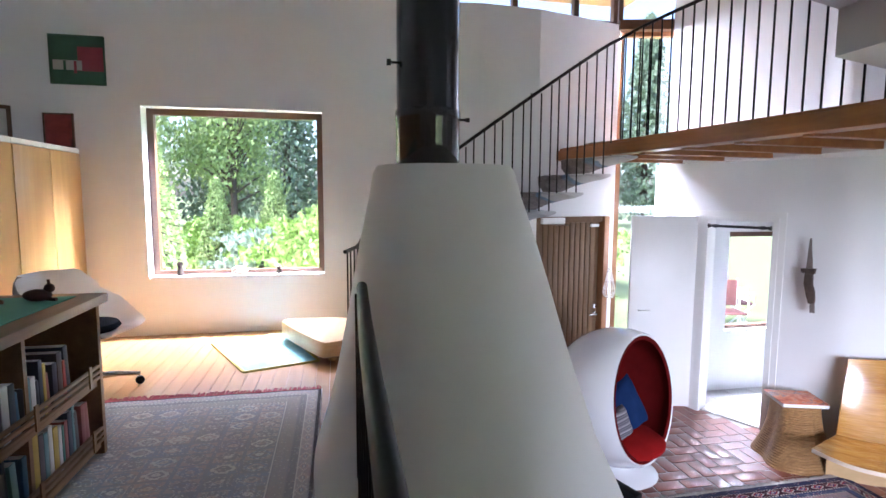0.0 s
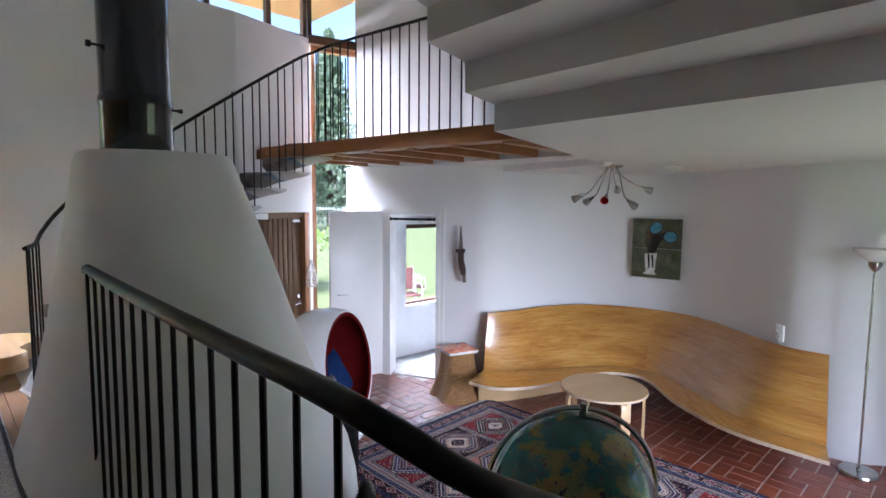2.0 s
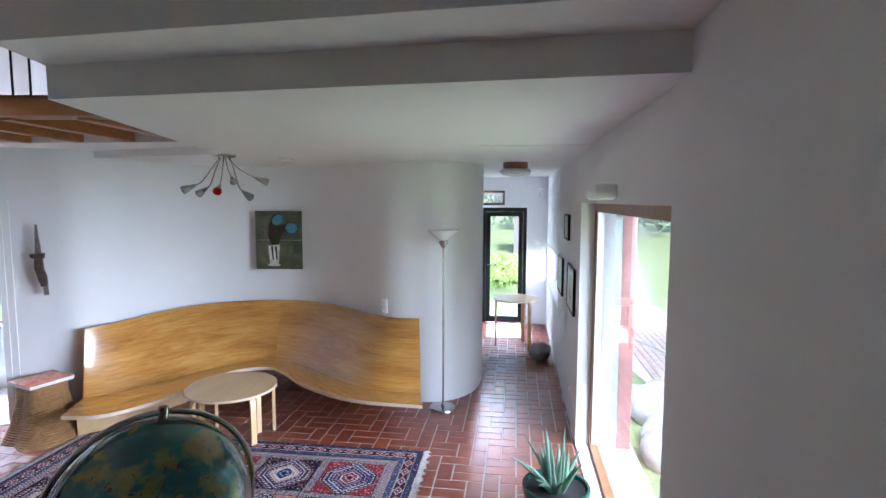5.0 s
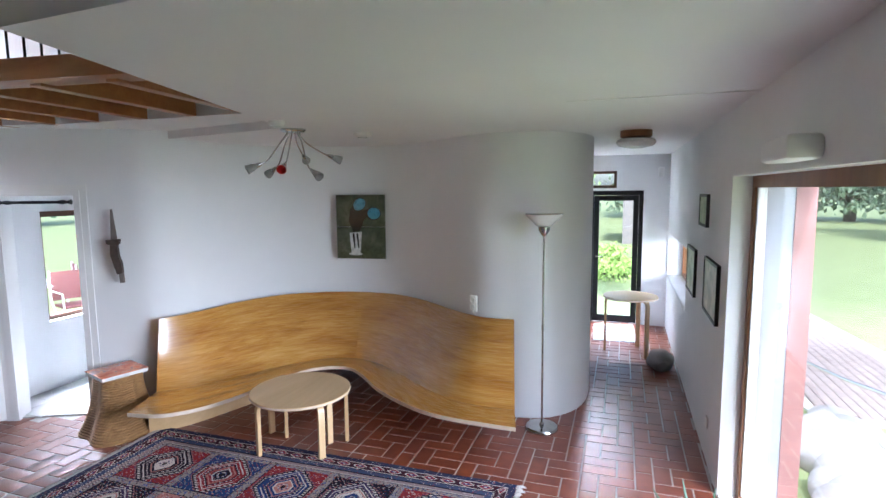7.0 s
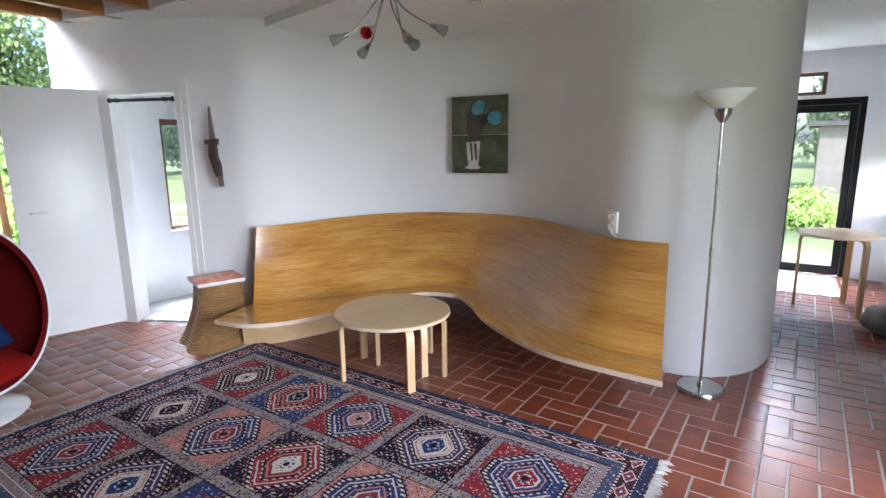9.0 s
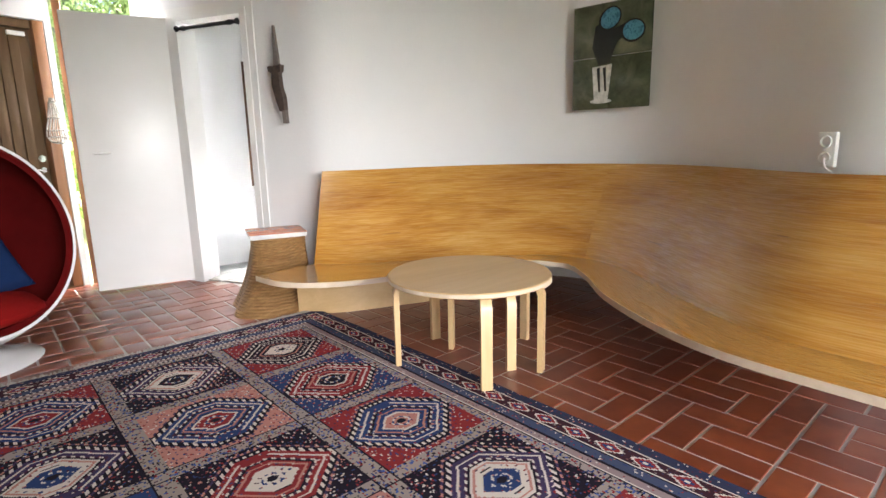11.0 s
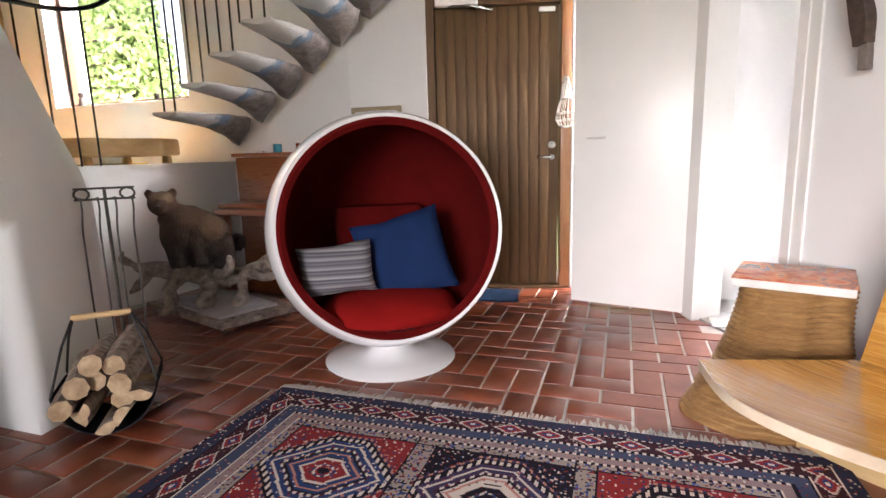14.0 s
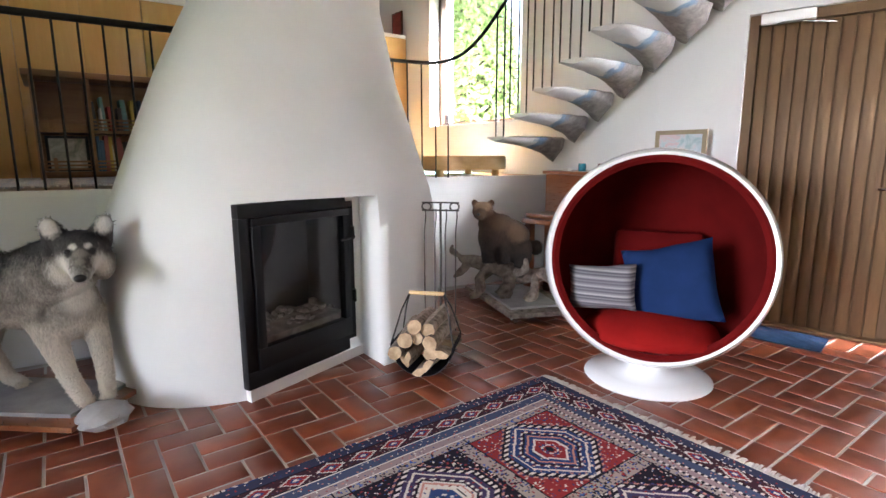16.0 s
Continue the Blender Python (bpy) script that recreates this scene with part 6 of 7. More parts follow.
# pictures over the cupboards, things on top and on the sill
GREEN_ART = blotch("green_canvas", [(0.3, (0.02, 0.07, 0.04)), (0.6, (0.035, 0.11, 0.065)), (0.8, (0.05, 0.13, 0.08))], 4, 0.3, 0.8)
art = picture("abstract_painting", (-2.22, 4.948), (-1.80, 4.948), 3.18, 3.585, GREEN_ART, GREEN_ART, "unframed abstract canvas in green, red and white", 0.03, 0.012)
def patch(x0, x1, z0, z1, col, d=0.0):
    part("patch", new_box(x0, x1, 4.948 - 0.032 - d, 4.948 - 0.0295, z0, z1), plain("paint_patch", col, None, 9, 0.8), art)
patch(-2.00, -1.805, 3.29, 3.49, (0.30, 0.05, 0.07))
patch(-2.19, -1.97, 3.295, 3.375, (0.45, 0.44, 0.38), 0.002)
patch(-2.11, -2.09, 3.27, 3.37, (0.03, 0.10, 0.06), 0.004)
patch(-2.03, -2.01, 3.27, 3.37, (0.30, 0.05, 0.07), 0.004)
lean = picture("small_red_picture", (-2.28, 4.90), (-2.05, 4.90), 2.645, 2.93, blotch("red_icon", [(0.35, (0.20, 0.02, 0.015)), (0.6, (0.32, 0.04, 0.03)), (0.7, (0.02, 0.015, 0.015))], 7, 0.5, 0.5), FRAME_DARK, "small red picture leaning on the cupboard", 0.02, 0.012)
far = picture("framed_print", (-2.69, 4.45), (-2.42, 4.70), 2.645, 2.95, plain("pale_print", (0.55, 0.52, 0.46), None, 9, 0.6), FRAME_DARK, "brown framed print standing on the cupboards", 0.02, 0.03)
for x, y, h in ((-1.30, 5.02, 0.13), (-0.42, 5.03, 0.07)):
    s = thing("sill_figure", (x, y, 1.505), "small dark figure on the window sill", "figurine", "figures on the sill")
    part("figure", lathe(bmesh.new(), [(0, 0), (0.026, 0), (0.03, h * 0.2), (0.024, h * 0.5), (0.018, h * 0.62), (0.026, h * 0.75), (0.022, h * 0.95), (0, h)], (x, y, 1.505), 16), RUST, s)
shellob = thing("sea_shell", (-0.78, 5.03, 1.505), "pale conch shell on the window sill", "shell")
part("shell", lump((-0.78, 5.03, 1.54), (0.075, 0.04, 0.04), 0.25, 2.2, 2.0), plain("shell_pale", (0.66, 0.52, 0.40), (0.5, 0.36, 0.26), 15, 0.4), shellob)

picture("leaning_print", (-1.12, 1.15), (-1.12, 1.42), UP + 0.075, UP + 0.34, LANDSCAPE[2], BLACK_STEEL, "small dark print leaning in the desk shelf", 0.02, 0.02)

# ---- corner behind the chair: piano, painting, jars ----
piano = thing("piano", (1.5, 4.6, 0), "reddish brown upright piano against the stair wall", "piano")
part("case", new_box(0.84, 2.02, 4.44, 4.83, 0.02, 1.0, bevel=0.006), PIANO_WOOD, piano)
part("lid", new_box(0.82, 2.04, 4.42, 4.84, 1.003, 1.028, bevel=0.005), PIANO_WOOD, piano)
part("key_bed", new_box(0.84, 2.02, 4.18, 4.438, 0.62, 0.66, bevel=0.004), PIANO_WOOD, piano)
part("fallboard", new_box(0.86, 2.00, 4.19, 4.436, 0.662, 0.70, bevel=0.012), PIANO_WOOD, piano)
for x in (0.88, 1.98):
    part("leg", new_box(x - 0.03, x + 0.03, 4.20, 4.26, 0.0, 0.618, bevel=0.005), PIANO_WOOD, piano)
TEAL = plain("teal_glass", (0.02, 0.22, 0.28), (0.015, 0.16, 0.22), 20, 0.15, relief=0, coat=0.5)
AMBER = plain("amber_glass", (0.20, 0.03, 0.015), None, 20, 0.2, relief=0, coat=0.5)
VIOLET = plain("violet_glass", (0.03, 0.02, 0.14), None, 20, 0.2, relief=0, coat=0.5)
for x, y, r, h, mt, w in ((1.12, 4.55, 0.03, 0.06, TEAL, "teal"), (1.30, 4.56, 0.03, 0.06, AMBER, "amber"), (1.72, 4.52, 0.03, 0.07, VIOLET, "violet")):
    g = thing("candle_glass", (x, y, 1.028), "small %s glass candle holder on the piano" % w, "candle holder", "candle holders on the piano")
    part("cup", lathe(bmesh.new(), [(0, 0), (r * 0.9, 0), (r, 0.01), (r, h), (r - 0.004, h), (r - 0.004, 0.012), (0, 0.012)], (x, y, 1.028), 24), mt, g)
solid("candle_box", new_box(0.93, 0.99, 4.54, 4.58, 1.028, 1.045, bevel=0.003), PAPER, "small white box on the piano", "box")
sea = blotch("pale_painting", [(0.35, (0.34, 0.46, 0.50)), (0.45, (0.50, 0.58, 0.62)), (0.55, (0.62, 0.46, 0.48)), (0.7, (0.36, 0.50, 0.56))], 9, 1.5, 0.7)
pic = picture("flower_painting", (1.60, 4.79), (1.97, 4.815), 1.03, 1.325, sea, plain("raw_canvas", (0.34, 0.28, 0.18), None, 20, 0.8), "small pale painting standing on the piano", 0.02, 0.03)
net = thing("string_bag", (3.02, 5.02, 1.15), "pale crocheted string bag hanging on the door post", "bag")
bm = lathe(bmesh.new(), [(0.012, 0.30), (0.02, 0.26), (0.04, 0.16), (0.06, 0.07), (0.065, 0.02), (0.045, -0.02), (0.01, -0.03)], (3.06, 5.08, 1.17), 14)
jolt(bm, 0.012, 12)
bag = part("net", bm, WOOL_WHITE, net)
mesh_wire = bag.modifiers.new("net", "WIREFRAME")
mesh_wire.thickness = 0.007
settled(bag)

# ---- mounted animals, kept as plain statues ----


DARKHORN = plain("dark_horn", (0.012, 0.011, 0.011), None, 20, 0.35)


def statue(name, bm, voxel, material, label, nose, lie, length, beads=()):
    """One plain mesh, fused from overlapping forms, with a coat of short tufts lying one way."""
    ob = solid(name, bm, material, label, "statue")
    fused, soft = ob.modifiers.new("fused", "REMESH"), ob.modifiers.new("soft", "SMOOTH")
    fused.mode, fused.voxel_size, soft.iterations, soft.factor = "VOXEL", voxel, 6, 0.5
    settled(ob)
    rnd = random.Random(7)
    bm = bmesh.new()
    bm.from_mesh(ob.data)
    bm.normal_update()
    roots = [(v.co.copy(), v.normal.copy()) for v in bm.verts]
    lie, nose = Vector(lie).normalized(), Vector(nose)
    for c, n in roots:
        for _ in range(2):
            size = length * min(1.0, max(0.2, ((c - nose).length - 0.05) / 0.5)) * (1.0 if c.z > 0.45 else 0.4) * rnd.uniform(0.5, 1.2)
            d = (lie - n * lie.dot(n) + n * 0.16 + Vector((rnd.gauss(0, 0.25), rnd.gauss(0, 0.25), rnd.gauss(0, 0.25)))).normalized()
            w = d.cross(n)
            w = (w.normalized() if w.length > 0.01 else Vector((1, 0, 0))) * (0.0016 + size * 0.05)
            p = c + Vector((rnd.uniform(-0.005, 0.005), rnd.uniform(-0.005, 0.005), rnd.uniform(-0.005, 0.005))) - n * 0.003
            bm.faces.new([bm.verts.new(p - w), bm.verts.new(p + w), bm.verts.new(p + d * size)])
    for at, radii in beads:
        for v in bmesh.ops.create_icosphere(bm, subdivisions=2, radius=1.0, matrix=Matrix.Translation(at) @ Matrix.Diagonal((*radii, 1)))["verts"]:
            for face in v.link_faces:
                face.material_index = 1
    bm.to_mesh(ob.data)
    bm.free()
    ob.data.materials.append(DARKHORN)
    ob.data.polygons.foreach_set("use_smooth", [True] * len(ob.data.polygons))
    return ob


def fur(name, dark, mid, pale, z_low, z_high, marks=()):
    m = bpy.data.materials.new(name)
    nt, p = tree_of(m)
    tc, sep = nt.nodes.new("ShaderNodeTexCoord"), nt.nodes.new("ShaderNodeSeparateXYZ")
    nt.links.new(tc.outputs["Object"], sep.inputs[0])
    hair = noise_of(nt, coords(nt, (1, 1, 0.35)), 110.0, 4.0, 0.7)
    cloud = noise_of(nt, coords(nt), 11.0, 4.0)
    t = calc(nt, "MULTIPLY_ADD", sep.outputs["Z"], 1.0 / (z_high - z_low), -z_low / (z_high - z_low))
    t = calc(nt, "ADD", t, calc(nt, "ADD", calc(nt, "MULTIPLY_ADD", hair, 0.7, -0.35), calc(nt, "MULTIPLY_ADD", cloud, 0.9, -0.45)))
    col = ramp(nt, t, [(0.1, pale), (0.5, mid), (0.95, dark)])
    # markings of the coat: soft round patches with a ragged rim
    for centre, radius, tone in marks:
        far = nt.nodes.new("ShaderNodeVectorMath")
        far.operation = "DISTANCE"
        nt.links.new(tc.outputs["Object"], far.inputs[0])
        far.inputs[1].default_value = centre
        share = calc(nt, "MULTIPLY_ADD", far.outputs["Value"], -2.2 / radius, 2.2)
        share = calc(nt, "ADD", share, calc(nt, "MULTIPLY_ADD", hair, 2.4, -1.2))
        n = nt.nodes.new("ShaderNodeClamp")
        nt.links.new(share, n.inputs[0])
        col = mix(nt, n.outputs[0], col, tone)
    nt.links.new(mix(nt, calc(nt, "MULTIPLY", hair, 0.4), col, (0.05, 0.045, 0.04)), p.inputs["Base Color"])
    p.inputs["Roughness"].default_value = 0.95
    bump(nt, p, hair, 0.8, 0.012)
    return m


def blob(bm, at, size, turn=(0, 0, 0)):
    made = bmesh.ops.create_icosphere(bm, subdivisions=3, radius=1.0)["verts"]
    bmesh.ops.transform(bm, verts=made, matrix=pose(*at, *turn) @ Matrix.Diagonal((*size, 1)))


PALE_FUR, DARK_FUR, GREY_FUR = (0.80, 0.76, 0.68), (0.020, 0.019, 0.019), (0.30, 0.27, 0.23)
MARKS = [((1.14, 1.228, 0.86), 0.115, DARK_FUR), ((0.85, 0.86, 0.76), 0.15, DARK_FUR), ((1.00, 1.04, 0.80), 0.12, DARK_FUR), ((0.60, 0.62, 0.78), 0.15, DARK_FUR), ((1.18, 1.21, 0.56), 0.09, PALE_FUR)]
for s in (-1, 1):
    MARKS += [((1.24, 1.228 + 0.060 * s, 0.685), 0.085, PALE_FUR), ((1.20, 1.228 + 0.100 * s, 0.87), 0.058, PALE_FUR), ((1.255, 1.228 + 0.030 * s, 0.790), 0.022, PALE_FUR), ((1.26, 1.226 + 0.046 * s, 0.768), 0.026, DARK_FUR)]
MARKS += [((1.30, 1.216, 0.665), 0.065, PALE_FUR), ((1.275, 1.222, 0.76), 0.034, GREY_FUR), ((1.31, 1.217, 0.735), 0.026, GREY_FUR)]
WOLF = fur("grey_coat", (0.05, 0.047, 0.045), (0.38, 0.34, 0.29), (0.72, 0.64, 0.53), 0.26, 0.80, MARKS)
bm = bmesh.new()
tube(bm, [(0.40, 0.46, 0.60), (0.58, 0.62, 0.61), (0.80, 0.82, 0.59), (0.98, 1.02, 0.57), (1.09, 1.14, 0.56)], 0.1, 18, [0.09, 0.145, 0.15, 0.165, 0.12])
tube(bm, [(0.98, 1.05, 0.60), (1.07, 1.14, 0.66), (1.14, 1.21, 0.72)], 0.1, 18, [0.165, 0.155, 0.12])
blob(bm, (1.085, 1.17, 0.51), (0.095, 0.115, 0.16))
blob(bm, (1.165, 1.228, 0.755), (0.095, 0.095, 0.095))
for s in (-1, 1):
    blob(bm, (1.15, 1.228 + 0.078 * s, 0.70), (0.052, 0.05, 0.082))
    tube(bm, [(1.13, 1.228 + 0.068 * s, 0.785), (1.145, 1.228 + 0.090 * s, 0.845), (1.16, 1.228 + 0.102 * s, 0.885), (1.165, 1.228 + 0.106 * s, 0.905)], 0.03, 12, [0.058, 0.044, 0.032, 0.016])
tube(bm, [(1.20, 1.226, 0.735), (1.27, 1.222, 0.705), (1.32, 1.217, 0.68), (1.35, 1.213, 0.665)], 0.04, 14, [0.075, 0.052, 0.040, 0.026])
tube(bm, [(1.05, 1.06, 0.50), (1.12, 1.10, 0.34), (1.16, 1.13, 0.22), (1.21, 1.17, 0.125), (1.27, 1.19, 0.112)], 0.03, 10, [0.085, 0.055, 0.040, 0.036, 0.030])
tube(bm, [(1.04, 1.22, 0.50), (1.11, 1.26, 0.34), (1.15, 1.265, 0.22), (1.20, 1.265, 0.13), (1.26, 1.262, 0.115)], 0.03, 10, [0.08, 0.05, 0.038, 0.035, 0.030])
tube(bm, [(0.55, 0.52, 0.55), (0.60, 0.56, 0.38), (0.55, 0.54, 0.26), (0.58, 0.56, 0.12), (0.66, 0.62, 0.10)], 0.03, 10, [0.11, 0.08, 0.042, 0.034, 0.030])
tube(bm, [(0.62, 0.76, 0.55), (0.74, 0.86, 0.38), (0.70, 0.84, 0.26), (0.76, 0.90, 0.13), (0.85, 0.96, 0.11)], 0.03, 10, [0.11, 0.075, 0.042, 0.034, 0.030])
tube(bm, [(0.38, 0.44, 0.62), (0.30, 0.36, 0.50), (0.26, 0.32, 0.34)], 0.04, 10, [0.04, 0.055, 0.02])
wolf = statue("wolf_statue", bm, 0.010, WOLF, "grey wolf statue standing on a wooden board", (1.33, 1.215, 0.69), (-0.6, -0.6, -0.5), 0.042, [((1.246, 1.226 + 0.044 * s, 0.768), (0.012, 0.014, 0.012)) for s in (-1, 1)] + [((1.362, 1.212, 0.676), (0.018, 0.024, 0.017))])
face = thing("wolf_board", (1.0, 1.0, 0), "low brown board on castors strewn with gravel", "board", turn=0)
part("board", prism(bmesh.new(), [(1.40, 1.12), (1.06, 1.46), (0.26, 0.58), (0.62, 0.22)], 0.055, 0.078), PIANO_WOOD, face, smooth=False)
part("gravel", jolt(prism(bmesh.new(), [(1.30, 1.12), (1.06, 1.36), (0.36, 0.58), (0.62, 0.32)], 0.078, 0.095), 0.004, 30), STONE, face, "grey gravel bed")
part("rock", lump((1.36, 1.235, 0.085), (0.12, 0.10, 0.045), 0.25, 2.0, 5.0), STONE, face, "flat pale rock")
for x, y in ((1.26, 1.10), (1.05, 1.32), (0.45, 0.55), (0.62, 0.36)):
    part("castor", tube(bmesh.new(), [(x - 0.012, y, 0.027), (x + 0.012, y, 0.027)], 0.027, 14), BLACK_STEEL, face)

BC, BR, BT = Vector((0.97, 3.84, 0)), Vector((0.70, 0.72, 0)), Vector((0.72, -0.70, 0))


def bear_at(side, fore, z):
    return BC + BR * side + BT * fore + Vector((0, 0, z))


BEAR = fur("brown_coat", (0.095, 0.046, 0.022), (0.050, 0.023, 0.012), (0.014, 0.008, 0.006), 0.36, 0.80, [(tuple(bear_at(0.12, 0.10, 0.60)), 0.10, (0.115, 0.062, 0.030)), (tuple(bear_at(-0.01, 0.12, 0.66)), 0.07, (0.095, 0.050, 0.025)), (tuple(bear_at(-0.14, 0.06, 0.79)), 0.075, (0.36, 0.25, 0.15)), (tuple(bear_at(-0.15, 0.13, 0.735)), 0.05, (0.11, 0.07, 0.045))])
bm = bmesh.new()
tube(bm, [bear_at(-0.12, 0.02, 0.70), bear_at(-0.07, 0.02, 0.63), bear_at(0.02, 0.0, 0.57), bear_at(0.11, -0.02, 0.53), bear_at(0.17, -0.03, 0.50)], 0.1, 18, [0.075, 0.115, 0.135, 0.13, 0.095])
blob(bm, bear_at(-0.14, 0.03, 0.745), (0.080, 0.080, 0.074))
blob(bm, bear_at(-0.01, 0.0, 0.65), (0.095, 0.095, 0.075))
blob(bm, bear_at(-0.075, 0.04, 0.555), (0.105, 0.10, 0.135))
blob(bm, bear_at(0.10, 0.02, 0.47), (0.12, 0.12, 0.11))
tube(bm, [bear_at(-0.145, 0.07, 0.74), bear_at(-0.155, 0.125, 0.73), bear_at(-0.16, 0.155, 0.725)], 0.03, 12, [0.052, 0.038, 0.022])
for side in (-0.205, -0.078):
    blob(bm, bear_at(side, 0.01, 0.805), (0.027, 0.022, 0.028))
for side, fore, foot in ((-0.10, 0.08, -0.09), (0.0, 0.09, 0.02), (-0.06, -0.08, -0.05)):
    tube(bm, [bear_at(side, fore * 0.6, 0.56), bear_at((side + foot) / 2, fore, 0.45), bear_at(foot, fore + 0.02, 0.365)], 0.03, 12, [0.075, 0.055, 0.048])
for fore in (0.08, -0.08):
    tube(bm, [bear_at(0.14, fore * 0.7, 0.50), bear_at(0.17, fore, 0.41), bear_at(0.13, fore + 0.02, 0.33)], 0.03, 12, [0.085, 0.06, 0.048])
blob(bm, bear_at(0.255, -0.02, 0.47), (0.045, 0.045, 0.06))
statue("bear_statue", bm, 0.010, BEAR, "small brown bear statue on a driftwood log", bear_at(-0.15, 0.13, 0.73), (0.45, 0.35, -0.8), 0.032, [(bear_at(-0.162, 0.165, 0.735), (0.013, 0.013, 0.011))])
DRIFT = plain("driftwood", (0.30, 0.25, 0.21), (0.07, 0.045, 0.035), 22, 0.9, relief=0.8, fine=60)
bb = thing("driftwood_stand", (0.95, 4.1, 0), "flat wheeled stand with gravel and twisted driftwood", "stand")
part("board", prism(bmesh.new(), [(1.35, 3.58), (1.56, 4.02), (0.80, 4.34), (0.51, 3.86)], 0.055, 0.085), DRIFT, bb, smooth=False)
part("gravel", jolt(prism(bmesh.new(), [(1.27, 3.66), (1.42, 4.0), (0.84, 4.25), (0.62, 3.90)], 0.085, 0.10), 0.006, 30), STONE, bb)
for pts, rad in (([(0.72, 3.98, 0.36), (0.86, 4.02, 0.33), (1.0, 4.05, 0.30), (1.16, 4.10, 0.26), (1.30, 4.12, 0.32), (1.36, 4.10, 0.38)], [0.03, 0.055, 0.075, 0.06, 0.045, 0.025]), ([(1.02, 4.05, 0.30), (1.08, 4.0, 0.20), (1.05, 3.95, 0.10)], [0.06, 0.05, 0.06]), ([(1.18, 4.1, 0.28), (1.24, 4.02, 0.18), (1.22, 3.98, 0.09)], [0.045, 0.035, 0.045]), ([(0.80, 4.0, 0.34), (0.78, 3.94, 0.26), (0.74, 3.92, 0.22)], [0.035, 0.025, 0.01]), ([(0.74, 3.98, 0.36), (0.70, 3.95, 0.42), (0.72, 3.93, 0.46)], [0.03, 0.02, 0.008]), ([(1.10, 4.08, 0.28), (1.16, 3.98, 0.30), (1.24, 3.92, 0.36), (1.26, 3.88, 0.42)], [0.045, 0.04, 0.03, 0.01]), ([(1.24, 4.11, 0.30), (1.34, 4.04, 0.25), (1.42, 4.02, 0.28)], [0.04, 0.03, 0.012]), ([(0.95, 4.03, 0.31), (0.92, 3.95, 0.24), (0.95, 3.88, 0.14), (0.90, 3.86, 0.10)], [0.05, 0.04, 0.035, 0.02])):
    part("branch", jolt(tube(bmesh.new(), spline([(1.0 + (x - 1.04) * 1.1, y - 0.16 + (x - 1.04) * 0.45, z) for x, y, z in pts], 5), 0.05, 12, list(np.interp(np.linspace(0, len(rad) - 1, (len(pts) - 1) * 5 + 1), range(len(rad)), rad))), 0.022, 14), DRIFT, bb)
for x, y in ((1.32, 3.65), (0.60, 3.88), (0.82, 4.27), (1.48, 4.0)):
    part("castor", tube(bmesh.new(), [(x - 0.012, y, 0.027), (x + 0.012, y, 0.027)], 0.027, 14), CHROME, bb)

# ---- globe ----
def globe_material():
    m = bpy.data.materials.new("globe_paper")
    nt, p = tree_of(m)
    vec = coords(nt)
    land = noise_of(nt, vec, 4.2, 5.0, 0.6, 0.3)
    col = ramp(nt, land, [(0.40, (0.008, 0.085, 0.085)), (0.52, (0.016, 0.13, 0.12)), (0.545, (0.13, 0.19, 0.07)), (0.60, (0.26, 0.22, 0.07)), (0.7, (0.20, 0.11, 0.05))])
    nt.links.new(mix(nt, calc(nt, "GREATER_THAN", noise_of(nt, vec, 60.0, 2.0), 0.64), col, (0.05, 0.05, 0.045)), p.inputs["Base Color"])
    p.inputs["Roughness"].default_value = 0.2
    p.inputs["Coat Weight"].default_value = 0.6
    return m


GC, GR = Vector((1.10, 0.24, 1.335)), 0.235
globe = thing("globe", (GC.x, GC.y, 0), "large teal floor globe in a chrome meridian ring", "globe")
bm = bmesh.new()
bmesh.ops.create_uvsphere(bm, u_segments=64, v_segments=40, radius=GR)
bmesh.ops.transform(bm, verts=bm.verts, matrix=Matrix.Translation(GC))
part("ball", bm, globe_material(), globe)
ring = [GC + Vector((math.cos(a) * (GR + 0.018) * 0.75, math.cos(a) * (GR + 0.018) * -0.66, math.sin(a) * (GR + 0.018))) for a in (2 * math.pi * k / 48 for k in range(49))]
part("meridian", tube(bmesh.new(), ring, 0.008, 8), CHROME, globe, "chrome meridian ring")
part("pivot", tube(bmesh.new(), [GC + Vector((0.02, -0.02, GR - 0.005)), GC + Vector((0.022, -0.022, GR + 0.03))], 0.012, 12), CHROME, globe)
part("pole", tube(bmesh.new(), [(GC.x, GC.y, 0.02), (GC.x, GC.y, GC.z - GR)], 0.02, 14), CHROME, globe)
part("base", lathe(bmesh.new(), [(0, 0), (0.19, 0), (0.19, 0.012), (0.03, 0.035), (0, 0.035)], (GC.x, GC.y, 0), 40), CHROME, globe)

# ---- aloe in a green pot by the garden window ----
AX, AY = 3.27, -0.955
pot = thing("aloe_plant", (AX, AY, 0), "spiky aloe in a dark green glazed pot", "plant")
POT = plain("green_glaze", (0.012, 0.065, 0.05), (0.02, 0.09, 0.065), 7, 0.15, relief=0.05, coat=0.5)
part("pot", lathe(bmesh.new(), [(0, 0), (0.14, 0), (0.16, 0.02), (0.205, 0.20), (0.222, 0.275), (0.216, 0.29), (0.20, 0.29), (0.195, 0.25), (0, 0.25)], (AX, AY, 0.0), 48), POT, pot)
part("soil", lathe(bmesh.new(), [(0, 0.25), (0.196, 0.25), (0.196, 0.262), (0, 0.268)], (AX, AY, 0), 32), SOOT, pot)
ALOE = plain("aloe_leaf", (0.16, 0.27, 0.19), (0.10, 0.19, 0.12), 14, 0.45, relief=0.2)
rnd = random.Random(12)
